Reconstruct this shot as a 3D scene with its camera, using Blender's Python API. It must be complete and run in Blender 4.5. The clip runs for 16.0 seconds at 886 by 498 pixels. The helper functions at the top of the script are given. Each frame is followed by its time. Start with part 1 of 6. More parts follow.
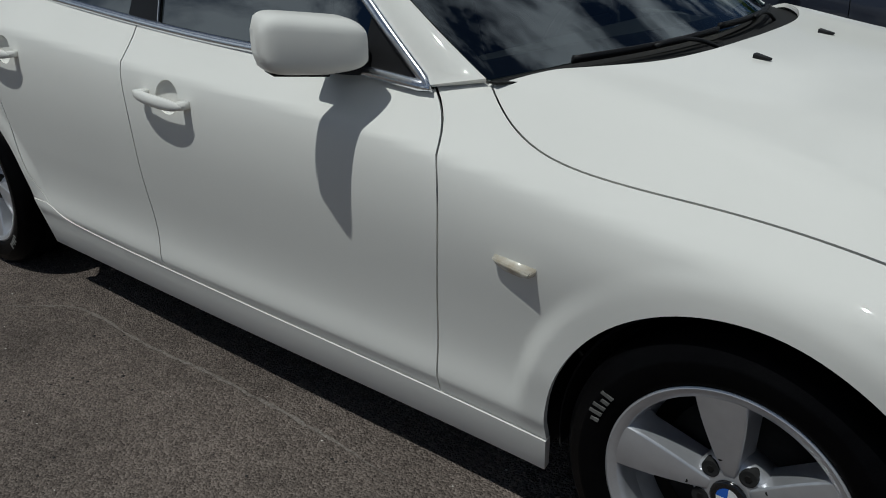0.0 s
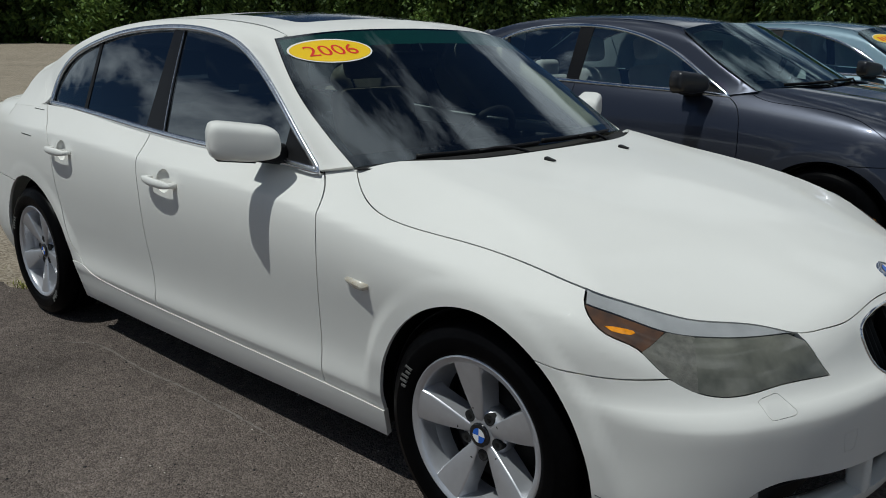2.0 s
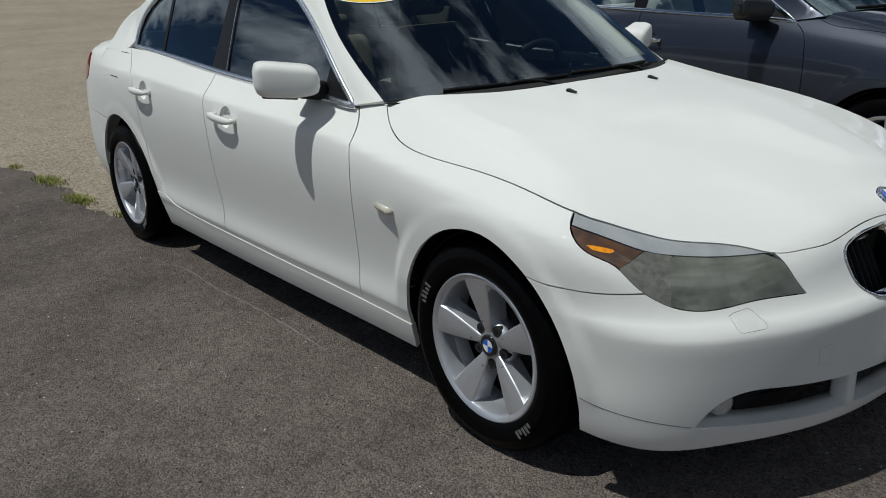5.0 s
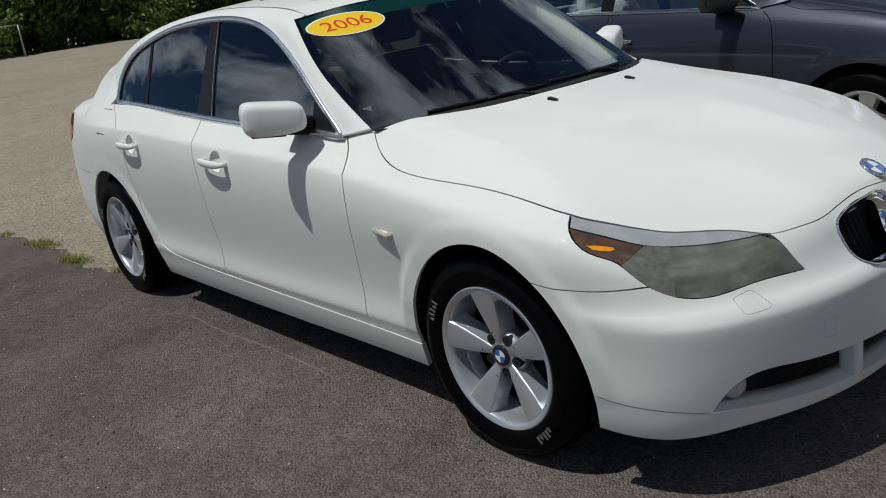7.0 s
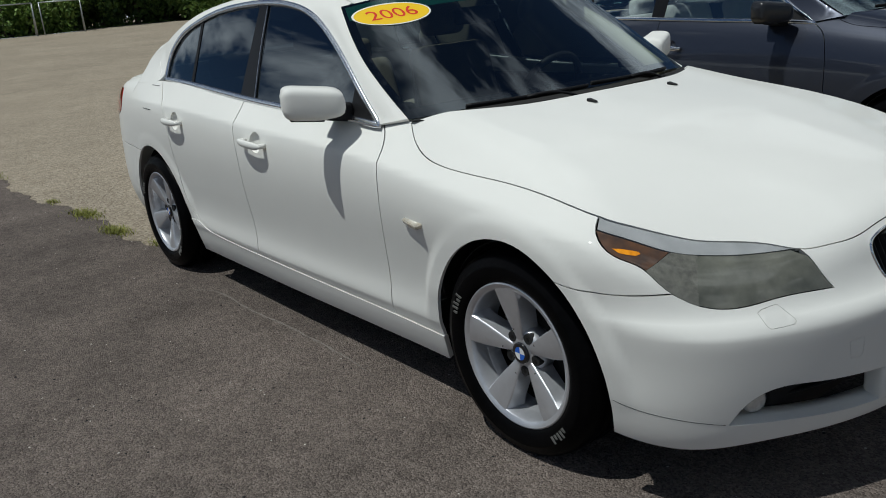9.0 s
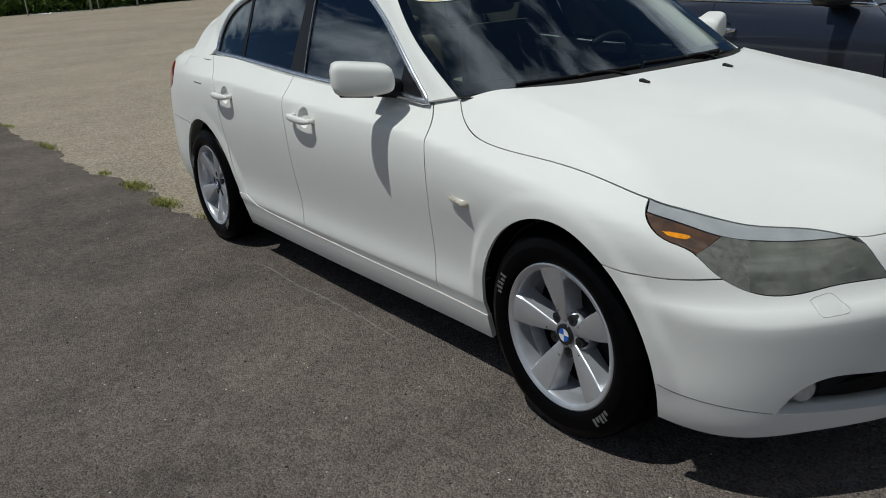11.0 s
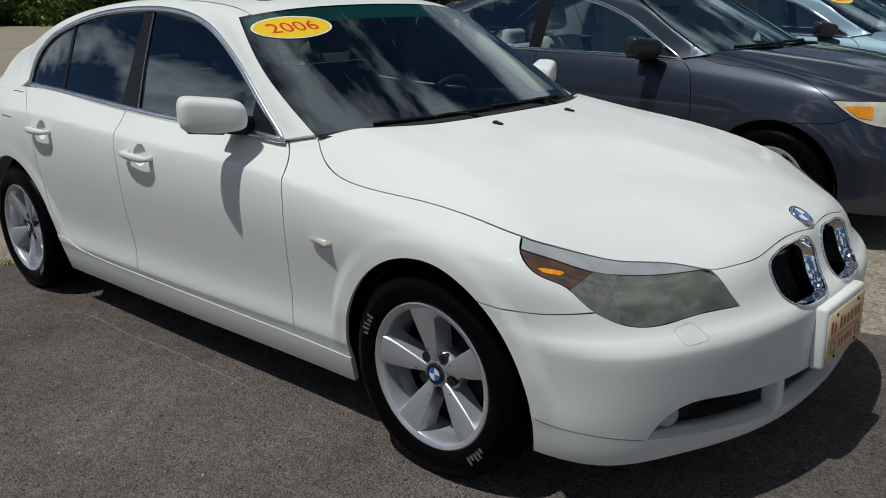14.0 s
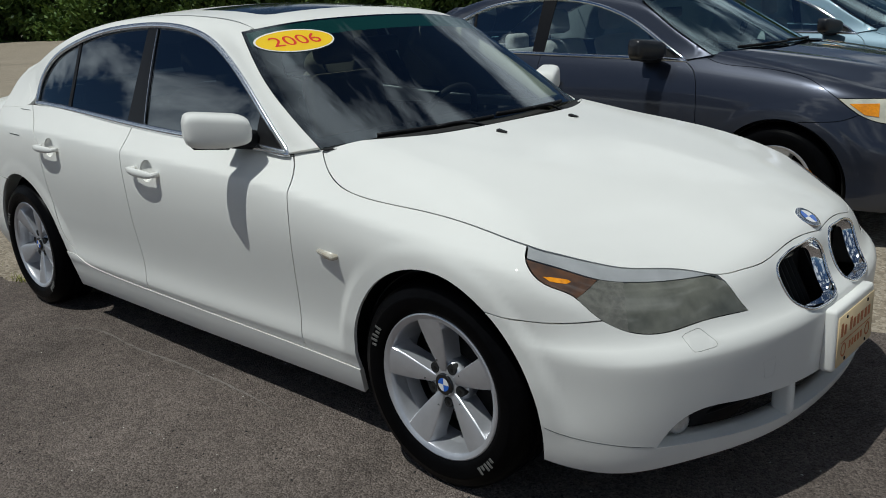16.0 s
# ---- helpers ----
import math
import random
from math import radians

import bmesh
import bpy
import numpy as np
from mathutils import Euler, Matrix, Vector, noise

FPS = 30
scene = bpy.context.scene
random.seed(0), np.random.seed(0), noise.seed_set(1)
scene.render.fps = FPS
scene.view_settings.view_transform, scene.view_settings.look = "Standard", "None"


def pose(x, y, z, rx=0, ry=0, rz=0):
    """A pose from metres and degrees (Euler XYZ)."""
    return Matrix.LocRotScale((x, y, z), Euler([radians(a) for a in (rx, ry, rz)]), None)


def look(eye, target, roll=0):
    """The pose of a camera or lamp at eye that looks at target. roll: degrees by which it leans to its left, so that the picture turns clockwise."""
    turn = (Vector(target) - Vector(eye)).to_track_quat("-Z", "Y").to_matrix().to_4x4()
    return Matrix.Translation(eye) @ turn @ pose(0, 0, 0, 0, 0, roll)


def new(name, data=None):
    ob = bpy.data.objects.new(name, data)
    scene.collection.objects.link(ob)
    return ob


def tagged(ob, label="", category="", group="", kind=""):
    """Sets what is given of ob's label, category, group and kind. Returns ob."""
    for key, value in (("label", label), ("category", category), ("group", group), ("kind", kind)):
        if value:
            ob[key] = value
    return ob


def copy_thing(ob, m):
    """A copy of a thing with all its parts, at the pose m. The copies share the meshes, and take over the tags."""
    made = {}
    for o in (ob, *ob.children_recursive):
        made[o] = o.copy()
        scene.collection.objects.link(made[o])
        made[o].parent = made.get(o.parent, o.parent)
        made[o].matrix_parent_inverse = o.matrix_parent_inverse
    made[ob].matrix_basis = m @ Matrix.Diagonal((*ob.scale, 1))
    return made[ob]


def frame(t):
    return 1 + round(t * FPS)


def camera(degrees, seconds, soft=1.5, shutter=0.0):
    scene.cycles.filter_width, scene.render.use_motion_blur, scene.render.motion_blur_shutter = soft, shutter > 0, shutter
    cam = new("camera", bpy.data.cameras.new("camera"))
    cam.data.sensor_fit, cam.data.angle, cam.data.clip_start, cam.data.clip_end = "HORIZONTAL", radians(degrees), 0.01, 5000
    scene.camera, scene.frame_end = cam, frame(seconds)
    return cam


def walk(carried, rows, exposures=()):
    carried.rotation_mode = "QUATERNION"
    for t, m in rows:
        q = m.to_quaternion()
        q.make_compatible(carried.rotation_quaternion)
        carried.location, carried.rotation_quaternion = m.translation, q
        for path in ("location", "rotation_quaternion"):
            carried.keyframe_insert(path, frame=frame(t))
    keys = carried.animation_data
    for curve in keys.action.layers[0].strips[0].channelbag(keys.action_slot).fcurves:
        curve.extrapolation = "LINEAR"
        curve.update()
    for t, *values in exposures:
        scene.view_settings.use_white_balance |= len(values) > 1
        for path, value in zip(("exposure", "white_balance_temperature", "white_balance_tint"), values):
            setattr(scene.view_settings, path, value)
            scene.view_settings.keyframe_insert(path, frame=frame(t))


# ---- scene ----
cam = camera(55.9, 16.0, soft=0.95)
PATH = [
    (0, (0.381, -2.086, 1.314), (-0.804, -0.679, 0.529), -0.7),
    (0.5, (0.657, -2.281, 1.296), (-0.588, -0.838, 0.689), -1.0),
    (1, (0.843, -2.384, 1.343), (-0.449, -0.948, 0.827), 2.0),
    (1.5, (1.124, -2.338, 1.359), (-0.191, -0.914, 0.867), 3.2),
    (2, (1.349, -2.405, 1.358), (0.006, -1.007, 0.866), 0.1),
    (2.5, (1.484, -2.497, 1.363), (0.091, -1.211, 0.727), 0.1),
    (3, (1.593, -2.46, 1.378), (0.138, -1.256, 0.72), 0.3),
    (3.5, (1.692, -2.345, 1.362), (0.199, -1.192, 0.698), -0.2),
    (5.8, (1.678, -2.386, 1.397), (0.21, -1.174, 0.785), -4.5),
    (6, (1.683, -2.399, 1.395), (0.209, -1.189, 0.793), -5.7),
    (6.5, (1.69, -2.406, 1.391), (0.203, -1.205, 0.802), -7.9),
    (7, (1.697, -2.407, 1.391), (0.217, -1.199, 0.799), -8.1),
    (7.5, (1.705, -2.397, 1.385), (0.227, -1.187, 0.792), -8.4),
    (8, (1.697, -2.404, 1.379), (0.195, -1.222, 0.789), -8.2),
    (8.5, (1.707, -2.405, 1.384), (0.186, -1.249, 0.792), -5.0),
    (9, (1.727, -2.391, 1.379), (0.191, -1.255, 0.79), -5.0),
    (9.5, (1.714, -2.397, 1.37), (0.162, -1.287, 0.771), -5.6),
    (9.7, (1.712, -2.394, 1.361), (0.157, -1.3, 0.741), -5.8),
    (12, (1.719, -2.403, 1.377), (0.112, -1.386, 0.758), -4.2),
    (12.5, (1.7, -2.404, 1.346), (0.086, -1.397, 0.73), -5.0),
    (13, (1.63, -2.452, 1.366), (0.024, -1.422, 0.765), -5.0),
    (13.5, (1.582, -2.509, 1.388), (0.217, -1.188, 0.763), -1.4),
    (14, (1.578, -2.507, 1.367), (0.27, -1.1, 0.812), -1.5),
    (14.5, (1.586, -2.488, 1.367), (0.266, -1.081, 0.841), -2.1),
    (15, (1.577, -2.48, 1.37), (0.255, -1.076, 0.838), -2.2),
    (15.5, (1.596, -2.482, 1.379), (0.266, -1.086, 0.847), -3.0),
    (16, (1.584, -2.497, 1.385), (0.257, -1.103, 0.84), -3.0),
]
EXPOSURES = [(0.0, -0.52), (0.6, -0.46), (1.4, -0.30), (2.2, -0.3), (3.0, -0.13), (16.0, -0.13)]
walk(cam, [(t, look(eye, target, roll)) for t, eye, target, roll in PATH], [(t, stops - 0.68, 6120, 4) for t, stops in EXPOSURES])

# ---- daylight ----
SUN_DIR = Vector((-0.085, -0.395, 1.0)).normalized()
sun_data = bpy.data.lights.new("sun", "SUN")
sun_data.energy, sun_data.angle, sun_data.color = 5.0, radians(0.53), (1.0, 0.97, 0.92)
sun = new("sun", sun_data)
sun.matrix_world = look(SUN_DIR * 50, (0, 0, 0))
world = bpy.data.worlds.new("sky")
scene.world = world
world.use_nodes = True
wt = world.node_tree
wt.nodes.clear()
w_out, w_bg, w_sky = (wt.nodes.new("ShaderNode" + n) for n in ("OutputWorld", "Background", "TexSky"))
w_sky.sky_type, w_sky.sun_disc = "NISHITA", False
w_sky.altitude, w_sky.air_density, w_sky.dust_density, w_sky.ozone_density = 1500, 0.85, 0.0, 5.0
w_sky.sun_elevation, w_sky.sun_rotation = math.asin(SUN_DIR.z), math.atan2(SUN_DIR.x, SUN_DIR.y)
w_co, w_map, w_n1, w_r1, w_mix = (wt.nodes.new("ShaderNode" + n) for n in ("TexCoord", "Mapping", "TexNoise", "ValToRGB", "MixRGB"))
w_map.inputs["Scale"].default_value = (1.0, 1.0, 1.25)
w_map.inputs["Location"].default_value = (0.35, 0.1, 0.0)
w_n1.inputs["Scale"].default_value, w_n1.inputs["Detail"].default_value, w_n1.inputs["Roughness"].default_value = 3.3, 10, 0.6
w_n1.inputs["Distortion"].default_value = 0.35
w_r1.color_ramp.elements[0].position, w_r1.color_ramp.elements[1].position = 0.505, 0.63
w_mix.inputs["Color2"].default_value = (26, 26.3, 27, 1)
wt.links.new(w_co.outputs["Generated"], w_map.inputs["Vector"])
wt.links.new(w_map.outputs["Vector"], w_n1.inputs["Vector"])
wt.links.new(w_n1.outputs["Fac"], w_r1.inputs["Fac"])
wt.links.new(w_r1.outputs["Color"], w_mix.inputs["Fac"])
wt.links.new(w_sky.outputs["Color"], w_mix.inputs["Color1"])
wt.links.new(w_mix.outputs["Color"], w_bg.inputs["Color"])
wt.links.new(w_bg.outputs["Background"], w_out.inputs["Surface"])
w_bg.inputs["Strength"].default_value = 0.05



# ---- materials ----
def node(tree, kind, **values):
    n = tree.nodes.new("ShaderNode" + kind)
    for key, value in values.items():
        n.inputs[key.replace("_", " ")].default_value = value
    return n


def surface(name, color, rough=0.5, metal=0.0, coat=0.0, specular=0.5, vary=0.0, scale=30.0, bump=0.0, bump_scale=200.0, second=None, emission=0.0):
    """A principled material whose colour drifts at two scales, with fine relief."""
    m = bpy.data.materials.new(name)
    m.use_nodes = True
    t = m.node_tree
    b = t.nodes["Principled BSDF"]
    b.inputs["Base Color"].default_value = (*color, 1)
    b.inputs["Roughness"].default_value, b.inputs["Metallic"].default_value = rough, metal
    b.inputs["Coat Weight"].default_value, b.inputs["Coat Roughness"].default_value = coat, 0.03
    b.inputs["Specular IOR Level"].default_value, b.inputs["Coat IOR"].default_value = specular, 1.5
    if emission:
        b.inputs["Emission Color"].default_value, b.inputs["Emission Strength"].default_value = (*color, 1), emission
    co = node(t, "TexCoord")
    if vary:
        n1, n2 = node(t, "TexNoise", Scale=scale, Detail=6.0), node(t, "TexNoise", Scale=scale / 9, Detail=3.0)
        mix, ramp = node(t, "Math"), node(t, "MixRGB")
        mix.operation = "MULTIPLY_ADD"
        mix.inputs[1].default_value = 0.5
        half = node(t, "Math")
        half.operation = "MULTIPLY"
        half.inputs[1].default_value = 0.5
        for n in (n1, n2):
            t.links.new(co.outputs["Object"], n.inputs["Vector"])
        t.links.new(n2.outputs["Fac"], half.inputs[0])
        t.links.new(n1.outputs["Fac"], mix.inputs[0])
        t.links.new(half.outputs[0], mix.inputs[2])
        other = second or tuple(c * (1 - vary) for c in color)
        first = color if second else tuple(min(1, c * (1 + vary)) for c in color)
        ramp.inputs["Color1"].default_value, ramp.inputs["Color2"].default_value = (*first, 1), (*other, 1)
        curve = node(t, "MapRange")
        curve.inputs["From Min"].default_value, curve.inputs["From Max"].default_value = 0.35, 0.65
        t.links.new(mix.outputs[0], curve.inputs["Value"])
        t.links.new(curve.outputs["Result"], ramp.inputs["Fac"])
        t.links.new(ramp.outputs["Color"], b.inputs["Base Color"])
    if bump:
        n3, bp = node(t, "TexNoise", Scale=bump_scale, Detail=4.0), node(t, "Bump", Strength=bump, Distance=0.004)
        t.links.new(co.outputs["Object"], n3.inputs["Vector"])
        t.links.new(n3.outputs["Fac"], bp.inputs["Height"])
        t.links.new(bp.outputs["Normal"], b.inputs["Normal"])
    return m


def glass(name, tint, ior=1.52, gloss_tint=(1, 1, 1)):
    """Thin glass: tinted see-through with a Fresnel gloss."""
    m = bpy.data.materials.new(name)
    m.use_nodes = True
    t = m.node_tree
    t.nodes.clear()
    out, mix, tr, gl, fr = node(t, "OutputMaterial"), node(t, "MixShader"), node(t, "BsdfTransparent"), node(t, "BsdfGlossy"), node(t, "Fresnel")
    tr.inputs["Color"].default_value = (*tint, 1)
    gl.inputs["Color"].default_value, gl.inputs["Roughness"].default_value = (*gloss_tint, 1), 0.0
    fr.inputs["IOR"].default_value = ior
    for a, b in ((fr.outputs[0], mix.inputs[0]), (tr.outputs[0], mix.inputs[1]), (gl.outputs[0], mix.inputs[2]), (mix.outputs[0], out.inputs[0])):
        t.links.new(a, b)
    return m


WHITE_PAINT = surface("white_paint", (0.79, 0.785, 0.745), 0.75, coat=0.45, specular=0.02, vary=0.02, scale=3.0, bump=0.01, bump_scale=900)
GREY_PAINT = surface("charcoal_paint", (0.034, 0.040, 0.060), 0.33, metal=0.5, coat=1.0, vary=0.12, scale=2500.0)
BLUE_PAINT = surface("silver_blue_paint", (0.13, 0.215, 0.27), 0.45, metal=0.2, coat=1.0, vary=0.08, scale=2500.0)
SILVER_PAINT = surface("pale_silver_paint", (0.5, 0.5, 0.48), 0.35, metal=0.5, coat=1.0, vary=0.06, scale=2500.0)
SEAM = surface("dark_seam", (0.005, 0.005, 0.005), 0.8)
BLACK_TRIM = surface("black_trim", (0.010, 0.010, 0.011), 0.5, specular=0.22, vary=0.2, scale=40, bump=0.05, bump_scale=1500)
PILLAR_BLACK = surface("pillar_black", (0.006, 0.006, 0.007), 0.35, specular=0.25)
GLOSS_BLACK = surface("gloss_black", (0.008, 0.008, 0.009), 0.12, coat=0.5)
CHROME = surface("chrome", (0.86, 0.87, 0.88), 0.06, metal=1.0)
BRIGHT_TRIM = surface("bright_trim", (0.80, 0.82, 0.86), 0.24, metal=1.0, vary=0.04, scale=50)
SATIN = surface("satin_metal", (0.62, 0.63, 0.65), 0.25, metal=1.0, vary=0.05, scale=60)
ALLOY = surface("silver_alloy", (0.59, 0.60, 0.63), 0.32, metal=0.65, coat=0.35, vary=0.06, scale=40)
RUBBER = surface("tyre_rubber", (0.003, 0.003, 0.0034), 0.33, specular=0.03, vary=0.25, scale=30, bump=0.1, bump_scale=400)
LETTER = surface("raised_letter_rubber", (0.10, 0.10, 0.095), 0.6, vary=0.5, scale=120)
# BARREL and IRON carry the shade between the spokes in their dark colour
BARREL = surface("shade_dark_barrel", (0.05, 0.048, 0.046), 0.6, metal=0.2, vary=0.3, scale=30)
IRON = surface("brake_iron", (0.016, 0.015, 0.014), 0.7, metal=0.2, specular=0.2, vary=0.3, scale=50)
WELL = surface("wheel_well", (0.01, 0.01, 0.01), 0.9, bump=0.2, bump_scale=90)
SCREEN_GLASS = glass("windscreen_glass", (0.36, 0.44, 0.43), 2.15, (0.86, 0.94, 1.0))
TINT_GLASS = glass("tinted_glass", (0.045, 0.062, 0.075), 2.3, (0.86, 0.94, 1.0))
CLEAR_GLASS = glass("green_tint_glass", (0.72, 0.84, 0.84), 3.0, (0.82, 0.95, 1.0))
GREEN_SCREEN = glass("green_screen_glass", (0.80, 0.93, 0.91), 3.2, (0.78, 0.96, 1.0))
BEIGE = surface("beige_leather", (0.26, 0.22, 0.155), 0.55, vary=0.1, scale=20, bump=0.15, bump_scale=300)
GREY_CLOTH = surface("grey_cloth", (0.5, 0.5, 0.48), 0.9, vary=0.12, scale=60, bump=0.2, bump_scale=700)
GREY_DASH = surface("grey_dash", (0.36, 0.38, 0.36), 0.65, vary=0.15, scale=30, bump=0.15, bump_scale=600)
DASH = surface("dark_dash", (0.025, 0.025, 0.027), 0.6, vary=0.2, scale=30, bump=0.15, bump_scale=600)
YELLOW = surface("yellow_sticker", (0.92, 0.60, 0.01), 0.45)
RED = surface("red_print", (0.72, 0.03, 0.02), 0.5)
WHITE_PRINT = surface("white_print", (0.85, 0.84, 0.8), 0.5)
BADGE_BLUE = surface("badge_blue", (0.02, 0.12, 0.55), 0.2, coat=0.6)
BADGE_WHITE = surface("badge_white", (0.8, 0.8, 0.8), 0.2, coat=0.6)
RED_LENS = surface("red_lens", (0.35, 0.01, 0.01), 0.12, coat=0.8)
AMBER = surface("amber_reflector", (0.9, 0.30, 0.01), 0.2, coat=0.6, vary=0.25, scale=90)


# ---- body shells: a sedan's outer skin as one smooth solid ----
def spline(*pairs):
    """A natural cubic through (x, y) pairs; level with its end slopes outside."""
    p = sorted(pairs)
    xs, ys = np.array([a for a, b in p], float), np.array([b for a, b in p], float)
    n, h = len(xs), np.diff(np.array([a for a, b in p], float))
    A, r = np.eye(n), np.zeros(n)
    for i in range(1, n - 1):
        A[i, i - 1:i + 2] = h[i - 1], 2 * (h[i - 1] + h[i]), h[i]
        r[i] = 3 * ((ys[i + 1] - ys[i]) / h[i] - (ys[i] - ys[i - 1]) / h[i - 1])
    c = np.linalg.solve(A, r)
    b = np.diff(ys) / h - h * (2 * c[:-1] + c[1:]) / 3
    d = np.diff(c) / (3 * h)
    end = b[-1] + 2 * c[-2] * h[-1] + 3 * d[-1] * h[-1] ** 2

    def at(x):
        x = np.asarray(x, float)
        i = np.clip(np.searchsorted(xs, x) - 1, 0, n - 2)
        t = np.clip(x, xs[0], xs[-1]) - xs[i]
        y = ys[i] + t * (b[i] + t * (c[i] + t * d[i]))
        return y + np.where(x < xs[0], (x - xs[0]) * b[0], 0) + np.where(x > xs[-1], (x - xs[-1]) * end, 0)
    return at


def smin(a, b, k):
    h = np.clip(0.5 + 0.5 * (b - a) / k, 0, 1)
    return b * (1 - h) + a * h - k * h * (1 - h)


def step(x, a, b):
    t = np.clip((x - a) / (b - a), 0, 1)
    return t * t * (3 - 2 * t)


class Shell:
    """x ahead from the front axle, w out from the middle, z up. All in metres."""

    def __init__(self, spec):
        self.spec = spec
        # plan outline at the widest height, mirrored at both ends so that nose and tail are round
        pts = spec["plan"]
        full = [(x, -w) for x, w in pts[2:0:-1]] + list(pts) + [(x, -w) for x, w in pts[-2:-4:-1]]
        chord = np.cumsum([0] + [math.hypot(a[0] - b[0], a[1] - b[1]) for a, b in zip(full, full[1:])])
        chord -= chord[2]
        fx = spline(*zip(chord, [p[0] for p in full]))
        fw = spline(*zip(chord, [p[1] for p in full]))
        fine = np.linspace(0, chord[-3], 6000)
        px, pw = fx(fine), fw(fine)
        arc = np.concatenate([[0], np.cumsum(np.hypot(np.diff(px), np.diff(pw)))])
        self.length = arc[-1]
        self.s = np.linspace(0, self.length, 900)
        self.px, self.pw = np.interp(self.s, arc, px), np.interp(self.s, arc, pw)
        gx, gw = np.gradient(self.px, self.s), np.gradient(self.pw, self.s)
        # outward normal: the outline runs from the nose to the tail
        self.nx, self.nw = gw, -gx
        n = np.hypot(self.nx, self.nw)
        self.nx, self.nw = self.nx / n, self.nw / n
        # depth inside the outline and place along it, on a grid
        self.g = 0.03
        self.x0, self.x1 = self.px.min() - 0.3, self.px.max() + 0.3
        self.gxs = np.arange(self.x0, self.x1, self.g)
        self.gws = np.arange(-0.12, 1.4, self.g)
        X, W = np.meshgrid(self.gxs, self.gws, indexing="ij")
        sx, sw = self.px[::3], self.pw[::3]
        ss = self.s[::3]
        D, S = np.empty(X.shape), np.empty(X.shape)
        for i in range(X.shape[0]):
            dd = (X[i][:, None] - sx) ** 2 + (W[i][:, None] - sw) ** 2
            j = np.clip(dd.argmin(1), 1, len(ss) - 2)
            # parabola through three neighbours for a smooth nearest place
            a, b, c = dd[np.arange(len(j)), j - 1], dd[np.arange(len(j)), j], dd[np.arange(len(j)), j + 1]
            off = np.clip(0.5 * (a - c) / np.maximum(a - 2 * b + c, 1e-12), -1.5, 1.5)
            S[i] = ss[j] + off * (ss[1] - ss[0])
            qx, qw = np.interp(S[i], self.s, self.px), np.interp(S[i], self.s, self.pw)
            kx, kw = np.interp(S[i], self.s, self.nx), np.interp(S[i], self.s, self.nw)
            D[i] = (qx - X[i]) * kx + (qw - W[i]) * kw
        self.D, self.S = D, S
        self.belt = spline(*spec["belt"])
        self.waist = spline(*spec.get("waist", spec["belt"]))
        self.crease = spline(*spec.get("crease", [(0, 0), (0.6, 0), (1.3, 0)]))
        self.profiles = [spline(*p) for p in spec["profiles"]]
        self.cols = {k: spline(*spec[k]) for k in ("hood", "hood_fall", "deck", "roof", "gwide")}

    def grid(self, A, x, w):
        u, v = (x - self.x0) / self.g, (w - self.gws[0]) / self.g
        i = np.clip(np.floor(u).astype(int), 1, A.shape[0] - 3)
        j = np.clip(np.floor(v).astype(int), 1, A.shape[1] - 3)
        u, v = u - i, v - j

        def cubic(t):
            return (-0.5 * t + t ** 2 - 0.5 * t ** 3, 1 - 2.5 * t ** 2 + 1.5 * t ** 3, 0.5 * t + 2 * t ** 2 - 1.5 * t ** 3, -0.5 * t ** 2 + 0.5 * t ** 3)
        cu, cv = cubic(u), cubic(v)
        return sum(cu[a] * cv[b] * A[i + a - 1, j + b - 1] for a in range(4) for b in range(4))

    def inset(self, s, z):
        """How far the side lies inside the plan outline at height z."""
        sp = self.spec
        x = np.interp(s, self.s, self.px)
        zb = self.waist(x)
        zz = np.where(z > 0.55, 0.55 + (z - 0.55) * (0.945 - 0.55) / (zb - 0.55), z)
        a, b, c, d = sp["blend"]
        front = 1 - step(s, a, b)
        rear = step(s, c, d)
        dip = self.crease(np.clip(s, 0, 1.3)) * np.exp(-((z - 0.545) / 0.05) ** 2)
        p = [q(zz - dip if k == 0 else zz) for k, q in enumerate(self.profiles)]
        if len(p) > 3:
            # the wing's shoulder is softer than the doors'
            soft = 1 - step(s, 1.45, 2.35)
            p[1] = soft * p[3] + (1 - soft) * p[1]
        o = front * p[0] + (1 - front - rear) * p[1] + rear * p[2]
        for ax, az, r in sp["arches"]:
            q = np.hypot(x - ax, z - az)
            near = (1 - step(q, r + sp["lip"][0], r + sp["lip"][1])) * step(z, 0.27, 0.46)
            o = o + near * (sp["flare"][0] * (sp["flare"][1] - o) - sp["flare"][2])
        return o

    def hood(self, x, w):
        c = self.cols
        h = c["hood"](x) - c["hood_fall"](x) * w ** 2
        ridge = np.interp(x, (-0.6, 0.75), (self.spec["ridge"][0], self.spec["ridge"][1]))
        return h + self.spec["ridge"][2] * np.exp(-((w - ridge) / 0.10) ** 2)

    def lower(self, p):
        """Positive inside the lower body."""
        x, w, z = p[..., 0], p[..., 1], p[..., 2]
        d, s = self.grid(self.D, x, w), self.grid(self.S, x, w)
        a = d - self.inset(s, z)
        sp = self.spec
        top = np.where(x > sp["mid"][0], self.hood(x, w), np.where(x < sp["mid"][1], self.cols["deck"](x) - 0.10 * w ** 2, 9.0))
        return smin(a, top - z, sp["shoulder"])

    def screen_x(self, w, z):
        x0, z0, slope, c = self.spec["screen"]
        return x0 - slope * (z - z0) - c * w ** 2

    def back_x(self, w, z):
        x0, z0, slope, c = self.spec["back"]
        return x0 + slope * (z - z0) + c * w ** 2

    def glass_w(self, x, z):
        t, q = self.spec["tumble"]
        u = z - self.belt(x)
        return self.cols["gwide"](x) - t * u - q * u * np.abs(u)

